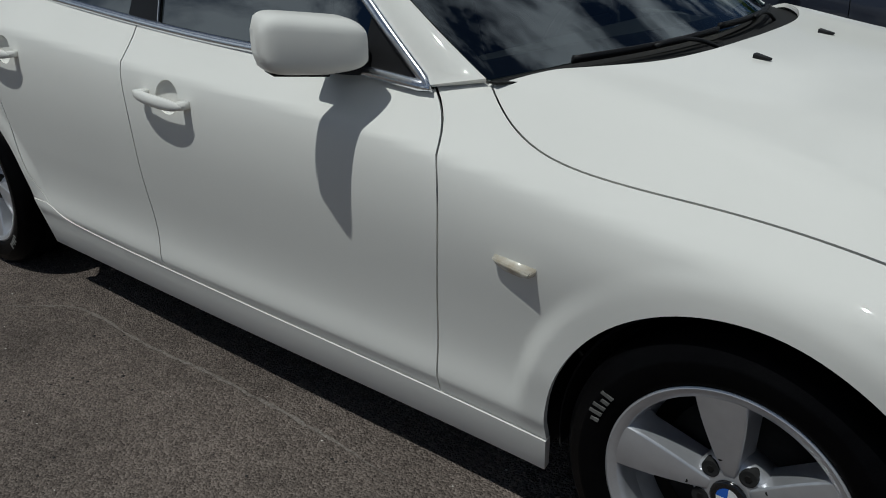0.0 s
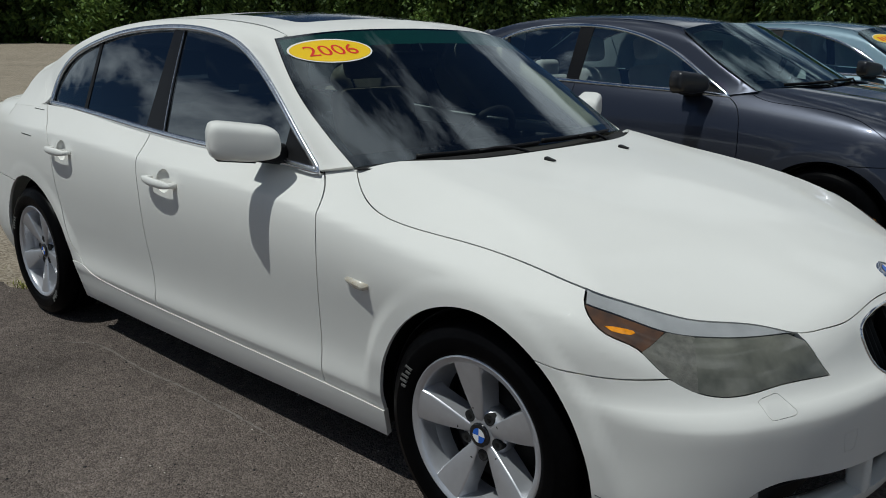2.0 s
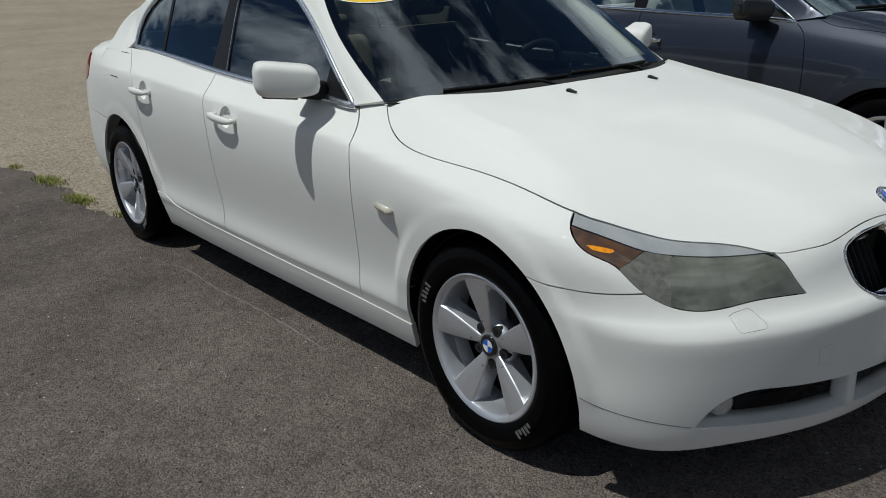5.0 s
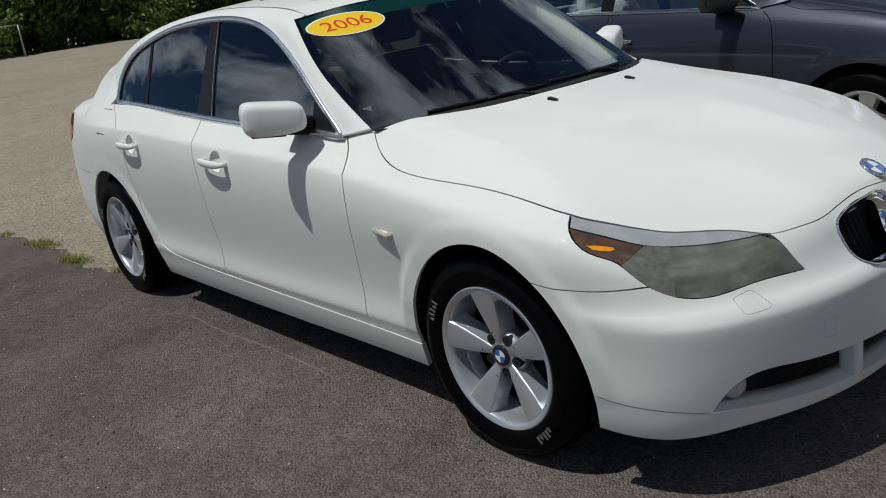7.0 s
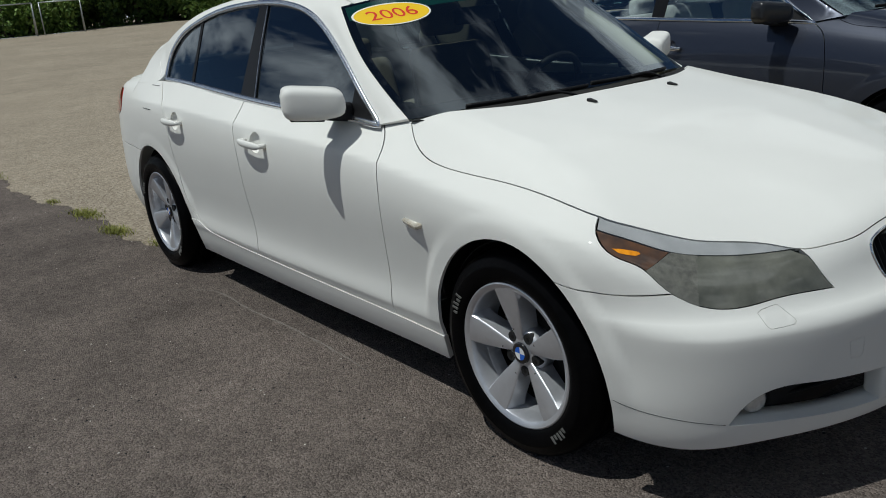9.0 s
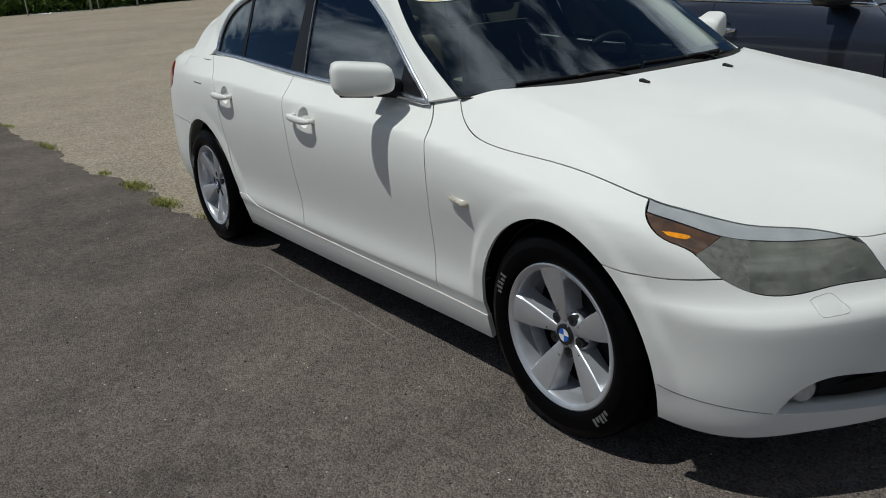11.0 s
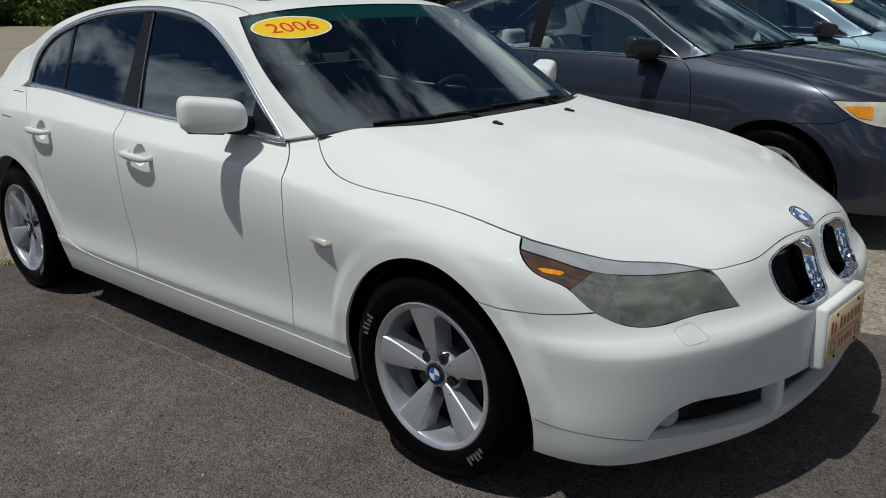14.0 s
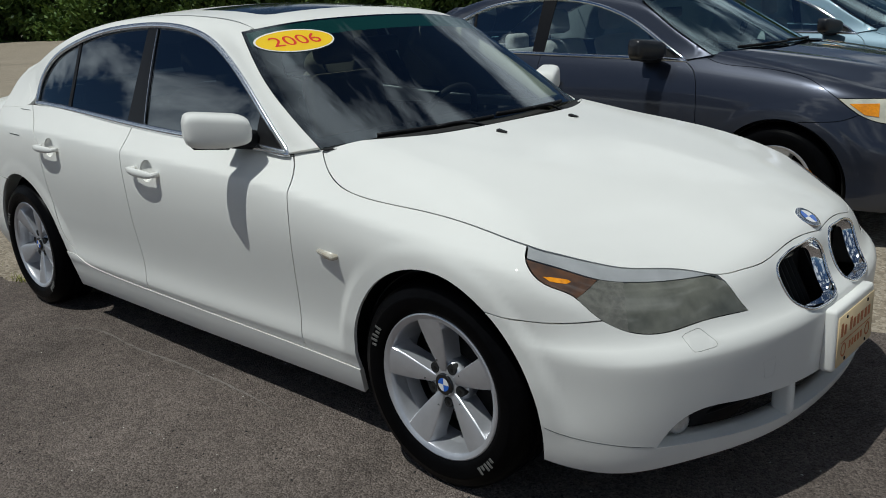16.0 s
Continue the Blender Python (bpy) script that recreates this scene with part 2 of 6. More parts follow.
    def upper(self, p):
        """Positive inside the greenhouse."""
        x, w, z = p[..., 0], p[..., 1], p[..., 2]
        a = (self.glass_w(x, z) - w) * 0.92
        b = self.cols["roof"](x) - self.spec["crown"] * w ** 2 - z
        c = (self.screen_x(w, z) - x) * 0.55
        d = (x - self.back_x(w, z)) * 0.45
        e = z - np.where(x > -2, self.belt(x), self.belt(-2.0)) + 0.12
        return np.minimum(smin(smin(a, smin(c, d, 0.02), 0.035), b, 0.06), e)

    def full(self, p):
        # the greenhouse meets the shoulder sharply beside the windows, softly ahead of and behind them
        x = p[..., 0]
        a, b = self.spec["tuck"]
        k = 0.05 - 0.044 * step(x, a, b) * (1 - step(x, -1.5, -1.2))
        return -smin(-self.lower(p), -self.upper(p), k)

    def s_of(self, x, w):
        return float(self.grid(self.S, np.array([x]), np.array([w]))[0])

    def s_of_x(self, x):
        """Place along the outline of a station x on the flank."""
        k = self.pw > 0.62 * self.pw.max()
        o = np.argsort(self.px[k])
        return np.interp(x, self.px[k][o], self.s[k][o])

    def around(self, uv):
        """Rays that meet the lower body from the side: (s, z)."""
        s, z = uv[:, 0], uv[:, 1]
        n = np.stack([np.interp(s, self.s, self.nx), np.interp(s, self.s, self.nw), 0 * s], 1)
        n /= np.linalg.norm(n, axis=1)[:, None]
        o = np.stack([np.interp(s, self.s, self.px), np.interp(s, self.s, self.pw), z], 1) + 0.06 * n
        return o, -n

    def above(self, uv):
        """Rays from above: (x, w)."""
        o = np.stack([uv[:, 0], uv[:, 1], 0 * uv[:, 0] + 1.7], 1)
        return o, np.tile([0.0, 0.0, -1.0], (len(o), 1))

    def slant(self, uv):
        """Rays that meet the greenhouse from outside and above: (x, p), p = (z - w) / sqrt 2."""
        k = math.sqrt(0.5)
        o = np.stack([uv[:, 0], 1.1 - k * uv[:, 1], 1.1 + k * uv[:, 1]], 1)
        return o, np.tile([0.0, -k, -k], (len(o), 1))

    def beside(self, uv):
        """Rays from the side: (x, z)."""
        o = np.stack([uv[:, 0], 0 * uv[:, 0] + 1.1, uv[:, 1]], 1)
        return o, np.tile([0.0, -1.0, 0.0], (len(o), 1))

    def ahead(self, uv):
        """Rays from the front: (w, z)."""
        o = np.stack([0 * uv[:, 0] + 0.3, uv[:, 0], uv[:, 1]], 1)
        return o, np.tile([-1.0, 0.0, 0.0], (len(o), 1))

    def behind(self, uv):
        """Rays from the rear: (w, z)."""
        o = np.stack([0 * uv[:, 0] - 4.6, uv[:, 0], uv[:, 1]], 1)
        return o, np.tile([1.0, 0.0, 0.0], (len(o), 1))

    def meet(self, rays, F, uv, far=1.2):
        o, d = rays(np.asarray(uv, float))
        lo, hi = np.zeros(len(o)), np.full(len(o), far)
        found = np.zeros(len(o), bool)
        for t in np.linspace(0, far, 25)[1:]:
            f = F(o + d * t)
            now = (f > 0) & ~found
            hi[now] = t
            lo[(f <= 0) & ~found] = t
            found |= now
        for _ in range(17):
            m = (lo + hi) / 2
            f = F(o + d * m[:, None])
            hi, lo = np.where(f > 0, m, hi), np.where(f > 0, lo, m)
        p = o + d * hi[:, None]
        e = 0.002
        n = -np.stack([F(p + e * a) - F(p - e * a) for a in np.eye(3)], 1)
        return p, n / np.maximum(np.linalg.norm(n, axis=1)[:, None], 1e-9)


WHITE_SPEC = dict(
    plan=[(0.845, 0), (0.835, 0.22), (0.79, 0.46), (0.705, 0.67), (0.585, 0.83), (0.40, 0.92), (0.1, 0.925), (-0.35, 0.905), (-0.9, 0.908),
          (-1.6, 0.918), (-2.3, 0.92), (-2.9, 0.915), (-3.35, 0.885), (-3.68, 0.82), (-3.88, 0.68), (-3.98, 0.42), (-4.01, 0)],
    belt=[(0.85, 0.80), (0.7, 0.765), (0.5, 0.765), (0.3, 0.795), (0.1, 0.822), (-0.3, 0.86), (-0.5, 0.905), (-0.75, 0.945), (-1.4, 0.975), (-2.0, 1.01), (-2.67, 1.045), (-3.2, 1.04), (-3.6, 1.02), (-4.0, 0.98)],
    profiles=[  # nose, flank, tail: (height, inset)
        [(0.15, 0.066), (0.2, 0.037), (0.27, 0.019), (0.36, 0.008), (0.46, 0.0015), (0.52, 0.0), (0.537, 0.0020), (0.548, 0.0065), (0.560, 0.0145), (0.575, 0.026), (0.60, 0.0405), (0.68, 0.066), (0.8, 0.087), (0.90, 0.11), (0.98, 0.16)],
        [(0.14, 0.094), (0.18, 0.075), (0.22, 0.061), (0.262, 0.0500), (0.285, 0.0455), (0.303, 0.0405), (0.316, 0.0365), (0.33, 0.0355), (0.38, 0.0385), (0.43, 0.0375), (0.50, 0.0295), (0.57, 0.019), (0.64, 0.009), (0.70, 0.003), (0.77, 0.002), (0.83, 0.0085), (0.852, 0.014), (0.862, 0.0185), (0.872, 0.0285), (0.885, 0.043), (0.91, 0.071), (0.945, 0.108), (1.0, 0.17)],
        [(0.15, 0.10), (0.22, 0.06), (0.32, 0.02), (0.45, 0.0), (0.6, 0.0), (0.75, 0.01), (0.85, 0.03), (0.92, 0.07), (0.97, 0.12)],
        [(0.14, 0.094), (0.18, 0.075), (0.22, 0.061), (0.262, 0.0490), (0.285, 0.0440), (0.303, 0.0405), (0.316, 0.0380), (0.33, 0.0370), (0.38, 0.0385), (0.43, 0.0375), (0.50, 0.0295), (0.57, 0.019), (0.64, 0.009), (0.70, 0.003), (0.77, 0.003), (0.82, 0.0105), (0.85, 0.019), (0.872, 0.033), (0.90, 0.060), (0.945, 0.108), (1.0, 0.17)],
    ],
    waist=[(0.85, 0.80), (0.7, 0.77), (0.5, 0.773), (0.3, 0.795), (0.1, 0.824), (-0.3, 0.868), (-0.5, 0.897), (-0.75, 0.932), (-1.1, 0.962), (-1.4, 0.977), (-2.0, 1.01), (-2.67, 1.045), (-3.2, 1.04), (-3.6, 1.02), (-4.0, 0.98)],
    blend=(0.75, 1.35, 4.25, 5.0), arches=[(0, 0.298, 0.375), (-2.888, 0.308, 0.375)], flare=(0.55, 0.003, 0.0025), lip=(0.050, 0.100), crease=[(0, -0.012), (0.5, -0.015), (0.68, -0.018), (0.83, -0.021), (1.0, -0.013), (1.09, -0.005), (1.15, 0.006), (1.25, 0.030)],
    hood=[(-0.75, 1.03), (-0.5, 1.006), (-0.26, 0.972), (0.0, 0.938), (0.3, 0.882), (0.5, 0.83), (0.65, 0.775), (0.78, 0.705), (0.9, 0.62)],
    hood_fall=[(-0.7, 0.045), (-0.2, 0.07), (0.15, 0.10), (0.3, 0.14), (0.5, 0.24), (0.65, 0.32), (0.8, 0.38)],
    ridge=(0.60, 0.27, 0.004), shoulder=0.045, mid=(-0.68, -3.2),
    deck=[(-3.1, 1.09), (-3.4, 1.085), (-3.7, 1.075), (-3.88, 1.055), (-4.0, 1.02)],
    roof=[(-0.6, 1.15), (-0.9, 1.325), (-1.1, 1.39), (-1.35, 1.436), (-1.65, 1.462), (-1.95, 1.468), (-2.3, 1.454), (-2.6, 1.418), (-2.9, 1.352), (-3.3, 1.21)],
    crown=0.11, gwide=[(-0.5, 0.775), (-0.75, 0.798), (-1.2, 0.808), (-1.8, 0.812), (-2.4, 0.803), (-2.8, 0.783), (-3.2, 0.735), (-3.5, 0.68)], tumble=(0.36, 0.18),
    tuck=(-2.97, -2.84), screen=(-0.43, 0.97, 1.60, 0.34), back=(-3.51, 1.07, 2.3, 0.30),
)


# ---- mesh tools ----
def part(name, bm, material, parent=None, label="", smooth=True):
    me = bpy.data.meshes.new(name)
    bm.to_mesh(me)
    bm.free()
    return mesh_part(name, me, material, parent, label, smooth)


def mesh_part(name, me, material, parent=None, label="", smooth=True):
    if smooth:
        me.polygons.foreach_set("use_smooth", [True] * len(me.polygons))
    me.materials.append(material)
    ob = new(name, me)
    ob.parent = parent
    if label:
        tagged(ob, label)
    return ob


def thing(name, label, category, group="", kind="", at=None):
    ob = new(name)
    ob.empty_display_size = 0.2
    tagged(ob, label, category, group, kind)
    if at is not None:
        ob.matrix_world = at
    return ob


def bevelled(bm, width, segments=2):
    bmesh.ops.bevel(bm, geom=bm.edges[:], offset=width, segments=segments, profile=0.5, affect="EDGES", clamp_overlap=True)
    return bm


def box_bm(x0, x1, y0, y1, z0, z1, bevel=0.0, segments=2):
    bm = bmesh.new()
    bmesh.ops.create_cube(bm, size=1)
    for v in bm.verts:
        v.co = Vector(((x0 + x1) / 2 + v.co.x * (x1 - x0), (y0 + y1) / 2 + v.co.y * (y1 - y0), (z0 + z1) / 2 + v.co.z * (z1 - z0)))
    if bevel:
        bevelled(bm, bevel, segments)
    return bm


def lathe(profile, turns=64, axis="y"):
    """A ring from (radius, along-axis) pairs."""
    bm = bmesh.new()
    rings = []
    for k in range(turns):
        a = 2 * math.pi * k / turns
        ring = []
        for r, h in profile:
            co = (r * math.cos(a), h, r * math.sin(a)) if axis == "y" else (r * math.cos(a), r * math.sin(a), h)
            ring.append(bm.verts.new(co))
        rings.append(ring)
    for k in range(turns):
        p, q = rings[k], rings[(k + 1) % turns]
        for i in range(len(profile) - 1):
            bm.faces.new((p[i], p[i + 1], q[i + 1], q[i]))
    bmesh.ops.remove_doubles(bm, verts=bm.verts[:], dist=1e-5)
    bmesh.ops.recalc_face_normals(bm, faces=bm.faces[:])
    return bm


def sweep(path, section, closed=False, ups=None):
    """A section of (side, up) pairs drawn along a path of points; ups: the way up at each point."""
    bm = bmesh.new()
    pts = [Vector(p) for p in path]
    n = len(pts)
    rings = []
    for i, p in enumerate(pts):
        a = pts[(i - 1) % n] if closed or i else p
        b = pts[(i + 1) % n] if closed or i < n - 1 else p
        along = (b - a).normalized()
        up = Vector(ups[i]) if ups is not None else Vector((0, 0, 1))
        side = along.cross(up).normalized()
        up = side.cross(along).normalized()
        rings.append([bm.verts.new(p + side * u + up * v) for u, v in section])
    m = len(section)
    for i in range(n if closed else n - 1):
        r, q = rings[i], rings[(i + 1) % n]
        for k in range(m):
            bm.faces.new((r[k], r[(k + 1) % m], q[(k + 1) % m], q[k]))
    if not closed:
        bm.faces.new(rings[0][::-1])
        bm.faces.new(rings[-1])
    bmesh.ops.recalc_face_normals(bm, faces=bm.faces[:])
    return bm


def round_section(a, b, n=8):
    return [(a * math.cos(2 * math.pi * k / n), b * math.sin(2 * math.pi * k / n)) for k in range(n)]


def through_points(pts, step_len=0.02, closed=False):
    """A smooth line through a few points, resampled evenly (2D or 3D)."""
    p = np.array(pts, float)
    if closed:
        p = np.vstack([p[-3:], p, p[:3]])
    c = np.concatenate([[0], np.cumsum(np.linalg.norm(np.diff(p, axis=0), axis=1))])
    f = [spline(*zip(c, p[:, k])) for k in range(p.shape[1])]
    lo, hi = (c[3], c[-3]) if closed else (c[0], c[-1])
    n = max(2, int((hi - lo) / step_len) + 1)
    u = np.linspace(lo, hi, n, endpoint=not closed)
    return np.stack([g(u) for g in f], 1)


def straight(a, b, step_len=0.02):
    a, b = np.array(a, float), np.array(b, float)
    n = max(2, int(np.linalg.norm(b - a) / step_len) + 1)
    return a + (b - a) * np.linspace(0, 1, n)[:, None]


def ring_of(*lines):
    """One closed outline from lines laid end to end."""
    out = []
    for line in lines:
        for p in line:
            if not out or np.hypot(*(np.array(p) - out[-1])) > 0.004:
                out.append(np.array(p, float))
    if np.hypot(*(out[0] - out[-1])) < 0.004:
        out.pop()
    return np.array(out)


def shrink(poly, gap):
    """Moves an outline inwards by gap."""
    p = np.array(poly, float)
    a, b = np.roll(p, 1, 0), np.roll(p, -1, 0)
    area = 0.5 * np.sum(p[:, 0] * b[:, 1] - b[:, 0] * p[:, 1])
    d1, d2 = p - a, b - p
    d1 /= np.maximum(np.linalg.norm(d1, axis=1), 1e-9)[:, None]
    d2 /= np.maximum(np.linalg.norm(d2, axis=1), 1e-9)[:, None]
    n = np.stack([-(d1 + d2)[:, 1], (d1 + d2)[:, 0]], 1)
    n /= np.maximum(np.linalg.norm(n, axis=1), 1e-6)[:, None]
    miter = np.clip(1 / np.maximum(0.35, n[:, 0] * -d1[:, 1] + n[:, 1] * d1[:, 0]), 1, 2)
    return p + n * (gap * (1 if area > 0 else -1) * miter)[:, None]


def inside(pts, poly):
    x, y = pts[:, 0], pts[:, 1]
    c = np.zeros(len(pts), bool)
    for (ax, ay), (bx, by) in zip(poly, np.roll(poly, -1, 0)):
        hit = ((ay > y) != (by > y)) & (x < (bx - ax) * (y - ay) / ((by - ay) if by != ay else 1e-12) + ax)
        c ^= hit
    return c


def away(pts, poly, d):
    """True where a point is further than d from the outline."""
    ok = np.ones(len(pts), bool)
    for a, b in zip(poly, np.roll(poly, -1, 0)):
        v = b - a
        t = np.clip(((pts - a) @ v) / max(v @ v, 1e-12), 0, 1)
        ok &= np.linalg.norm(pts - (a + t[:, None] * v), axis=1) > d
    return ok


def mesh_in(poly, holes=(), cell=0.025):
    """Triangles that fill an outline: vertices, triangles, rim loops."""
    from_lines = [np.array(poly)] + [np.array(h) for h in holes]
    verts, edges = [], []
    for loop in from_lines:
        k = len(verts)
        verts += [tuple(p) for p in loop]
        edges += [(k + i, k + (i + 1) % len(loop)) for i in range(len(loop))]
    lo, hi = from_lines[0].min(0), from_lines[0].max(0)
    gx, gy = np.meshgrid(np.arange(lo[0] + cell / 2, hi[0], cell), np.arange(lo[1] + cell / 2, hi[1], cell))
    pts = np.stack([gx.ravel(), gy.ravel()], 1)
    keep = inside(pts, from_lines[0]) & away(pts, from_lines[0], cell * 0.45)
    for h in from_lines[1:]:
        keep &= ~inside(pts, h) & away(pts, h, cell * 0.45)
    verts += [tuple(p) for p in pts[keep]]
    from mathutils.geometry import delaunay_2d_cdt
    v, _, f, _, _, _ = delaunay_2d_cdt([Vector(p) for p in verts], edges, [], 0, 1e-6)
    v = np.array([tuple(p) for p in v])
    f = np.array([t for t in f if len(t) == 3])
    mid = v[f].mean(1)
    ok = inside(mid, from_lines[0])
    for h in from_lines[1:]:
        ok &= ~inside(mid, h)
    f = f[ok]
    count = {}
    for t in f:
        for a, b in ((t[0], t[1]), (t[1], t[2]), (t[2], t[0])):
            count[(min(a, b), max(a, b))] = count.get((min(a, b), max(a, b)), 0) + 1
    rim = [(a, b) for t in f for a, b in ((t[0], t[1]), (t[1], t[2]), (t[2], t[0])) if count[(min(a, b), max(a, b))] == 1]
    return v, f, rim


LAID = {}                    # panels laid once and used for both sides


def skin(name, shell, rays, F, outline, material, parent, label="", holes=(), gap=0.0022, cell=0.025, depth=0.012, lift=0.0, side="right", far=1.2):
    """A panel of the body's skin: an outline in ray space laid on the solid F, with a returned rim.
    side: right, left, or both (mirrored into one mesh across the middle)."""
    poly = shrink(outline, gap) if gap else np.array(outline)
    hs = [shrink(h, -gap) if gap else np.array(h) for h in holes]
    key = (id(shell), name, poly.tobytes(), len(hs), lift)
    if key not in LAID:
        v2, f, rim = mesh_in(poly, hs, cell)
        p, n = shell.meet(rays, F, v2, far)
        LAID[key] = v2, f, rim, p + n * lift, n
    v2, f, rim, p, n = LAID[key]
    p, n = p.copy(), n.copy()
    if side == "both":
        axis = 1 if rays == shell.above else 0
        mid = np.abs(v2[:, axis]) < gap * 1.6 + 0.0005
        p[mid, 1], n[mid, 1] = 0, 0
        n /= np.linalg.norm(n, axis=1)[:, None]
        rim = [(a, b) for a, b in rim if not (mid[a] and mid[b])]
    # rim: its own vertices, so that its edge stays crisp
    ra = [k for e in rim for k in e]
    used = sorted(set(ra))
    index = {k: i for i, k in enumerate(used)}
    top, low = p[used], p[used] - n[used] * depth
    base = len(p)
    verts = np.vstack([p, top, low])
    faces = [tuple(t) for t in f]
    m = len(used)
    rim_faces = [(base + index[b], base + index[a], base + m + index[a], base + m + index[b]) for a, b in rim]
    normals = np.vstack([n, n[used], n[used]])
    # orientation: triangles face outwards
    tri = p[f]
    if len(f) and np.mean(np.einsum("ij,ij->i", np.cross(tri[:, 1] - tri[:, 0], tri[:, 2] - tri[:, 0]), n[f[:, 0]])) < 0:
        faces = [t[::-1] for t in faces]
        rim_faces = [q[::-1] for q in rim_faces]

    def flip(vs, ns, fs, rf):
        return vs * [1, -1, 1], ns * [1, -1, 1], [t[::-1] for t in fs], [t[::-1] for t in rf]
    sets = []
    if side in ("left", "both"):
        sets.append((verts, normals, faces, rim_faces))
    if side in ("right", "both"):
        sets.append(flip(verts, normals, faces, rim_faces))
    V, N, Fc, soft = [], [], [], []
    for vs, ns, fs, rf in sets:
        k = len(V)
        V += [tuple(a) for a in vs]
        N += [tuple(a) for a in ns]
        Fc += [tuple(i + k for i in t) for t in fs] + [tuple(i + k for i in t) for t in rf]
        soft += [True] * len(fs) + [False] * len(rf)
    me = bpy.data.meshes.new(name)
    me.from_pydata(V, [], Fc)
    me.polygons.foreach_set("use_smooth", soft)
    N = np.array(N)
    loops = np.zeros((len(me.loops), 3))
    for poly_ in me.polygons:
        for li in poly_.loop_indices:
            loops[li] = N[me.loops[li].vertex_index] if soft[poly_.index] else poly_.normal
    me.normals_split_custom_set([tuple(a) for a in loops])
    me.materials.append(material)
    ob = new(name, me)
    ob.parent = parent
    if label:
        tagged(ob, label)
    return ob


def text_mesh(words, size):
    """Built-in lettering as a flat mesh, centred."""
    cu = bpy.data.curves.new("lettering", "FONT")
    cu.body, cu.size, cu.align_x, cu.align_y = words, size, "CENTER", "CENTER"
    cu.resolution_u = 6
    ob = bpy.data.objects.new("lettering", cu)
    scene.collection.objects.link(ob)
    dg = bpy.context.evaluated_depsgraph_get()
    me = bpy.data.meshes.new_from_object(ob.evaluated_get(dg))
    bpy.data.objects.remove(ob)
    bpy.data.curves.remove(cu)
    return me


# ---- sedans ----
def arc(cx, cz, r, a0, a1, step_len=0.02, squash=1.0):
    n = max(6, int(abs(radians(a1 - a0)) * r / step_len))
    a = np.radians(np.linspace(a0, a1, n))
    return np.stack([cx + r * np.cos(a), cz + r * squash * np.sin(a)], 1)


def arch_line(fa, a0, a1, ahead):
    """A wheel arch from angle a0 to a1; its half ahead of the axle is narrower by the factor ahead."""
    p = arc(fa[0], fa[1], fa[2], a0, a1)
    p[:, 0] = fa[0] + (p[:, 0] - fa[0]) * np.where(p[:, 0] > fa[0], ahead, 1.0)
    return p


def build_wheel(parent, at, alloy, r_tyre=0.327, r_rim=0.226, turn=0.0, name="wheel"):
    """A tyre and a five-spoke alloy rim; its outer face looks along -y."""
    hub = new(name)
    hub.parent = parent
    hub.empty_display_size = 0.1
    hub.matrix_local = at
    tyre = [(r_rim - 0.012, 0.09), (r_rim + 0.01, 0.105), (r_rim + 0.05, 0.112), (r_tyre - 0.022, 0.104), (r_tyre - 0.006, 0.088), (r_tyre, 0.055), (r_tyre, 0.033), (r_tyre - 0.007, 0.031), (r_tyre - 0.007, 0.026),
            (r_tyre, 0.024), (r_tyre, -0.024), (r_tyre - 0.007, -0.026), (r_tyre - 0.007, -0.031), (r_tyre, -0.033), (r_tyre, -0.055), (r_tyre - 0.006, -0.088), (r_tyre - 0.022, -0.104), (r_tyre - 0.04, -0.110), (r_tyre - 0.042, -0.1125),
            (r_rim + 0.05, -0.1135), (r_rim + 0.022, -0.110), (r_rim + 0.010, -0.106), (r_rim + 0.002, -0.098), (r_rim - 0.006, -0.09), (r_rim - 0.012, -0.06)]
    t = part("tyre", lathe(tyre, 96), RUBBER, hub, "black rubber tyre with raised sidewall marks")
    # raised sidewall marks in place of the maker's name
    bm = bmesh.new()
    for base in (math.radians(148), math.radians(-52)):
        for k in range(5):
            a = base + k * 0.060
            long_bar = k % 3 != 1
            w, r0, r1 = 0.0035, r_rim + (0.030 if long_bar else 0.030), r_rim + (0.055 if long_bar else 0.046)
            pts = []
            for rr, da in ((r0, -w), (r0, w), (r1, w), (r1, -w)):
                aa = a + da / rr + (rr - r0) * 0.6
                pts.append(bm.verts.new((rr * math.cos(aa), -0.1150, rr * math.sin(aa))))
            bm.faces.new(pts)
    ex = bmesh.ops.extrude_face_region(bm, geom=bm.faces[:])
    bmesh.ops.translate(bm, verts=[v for v in ex["geom"] if isinstance(v, bmesh.types.BMVert)], vec=(0, 0.004, 0))
    bmesh.ops.recalc_face_normals(bm, faces=bm.faces[:])
    part("sidewall_mark", bm, LETTER, t, "pale worn raised bars", smooth=False)["kind"] = "stuff"
    # a broad flat lip, a bright ledge behind it and the barrel
    R = r_rim * 0.92
    lip = [(R - 0.006, -0.040), (R - 0.003, -0.075), (R - 0.001, -0.0935), (R + 0.001, -0.0965), (r_rim - 0.006, -0.1010), (r_rim - 0.001, -0.1030), (r_rim + 0.003, -0.1010), (r_rim + 0.004, -0.095), (r_rim - 0.003, -0.088)]
    rim = part("rim", lathe(lip, 96), alloy, hub, "silver alloy rim with a broad lip")
    rim.data.set_sharp_from_angle(angle=radians(35))
    part("rim_ledge", lathe([(R - 0.016, 0.004), (R - 0.012, -0.020), (R - 0.006, -0.040)], 96), alloy, rim)
    part("rim_barrel", lathe([(r_rim - 0.008, 0.085), (r_rim - 0.012, 0.03), (R - 0.016, 0.004)], 96), BARREL, rim, "inner barrel darkened for shade")
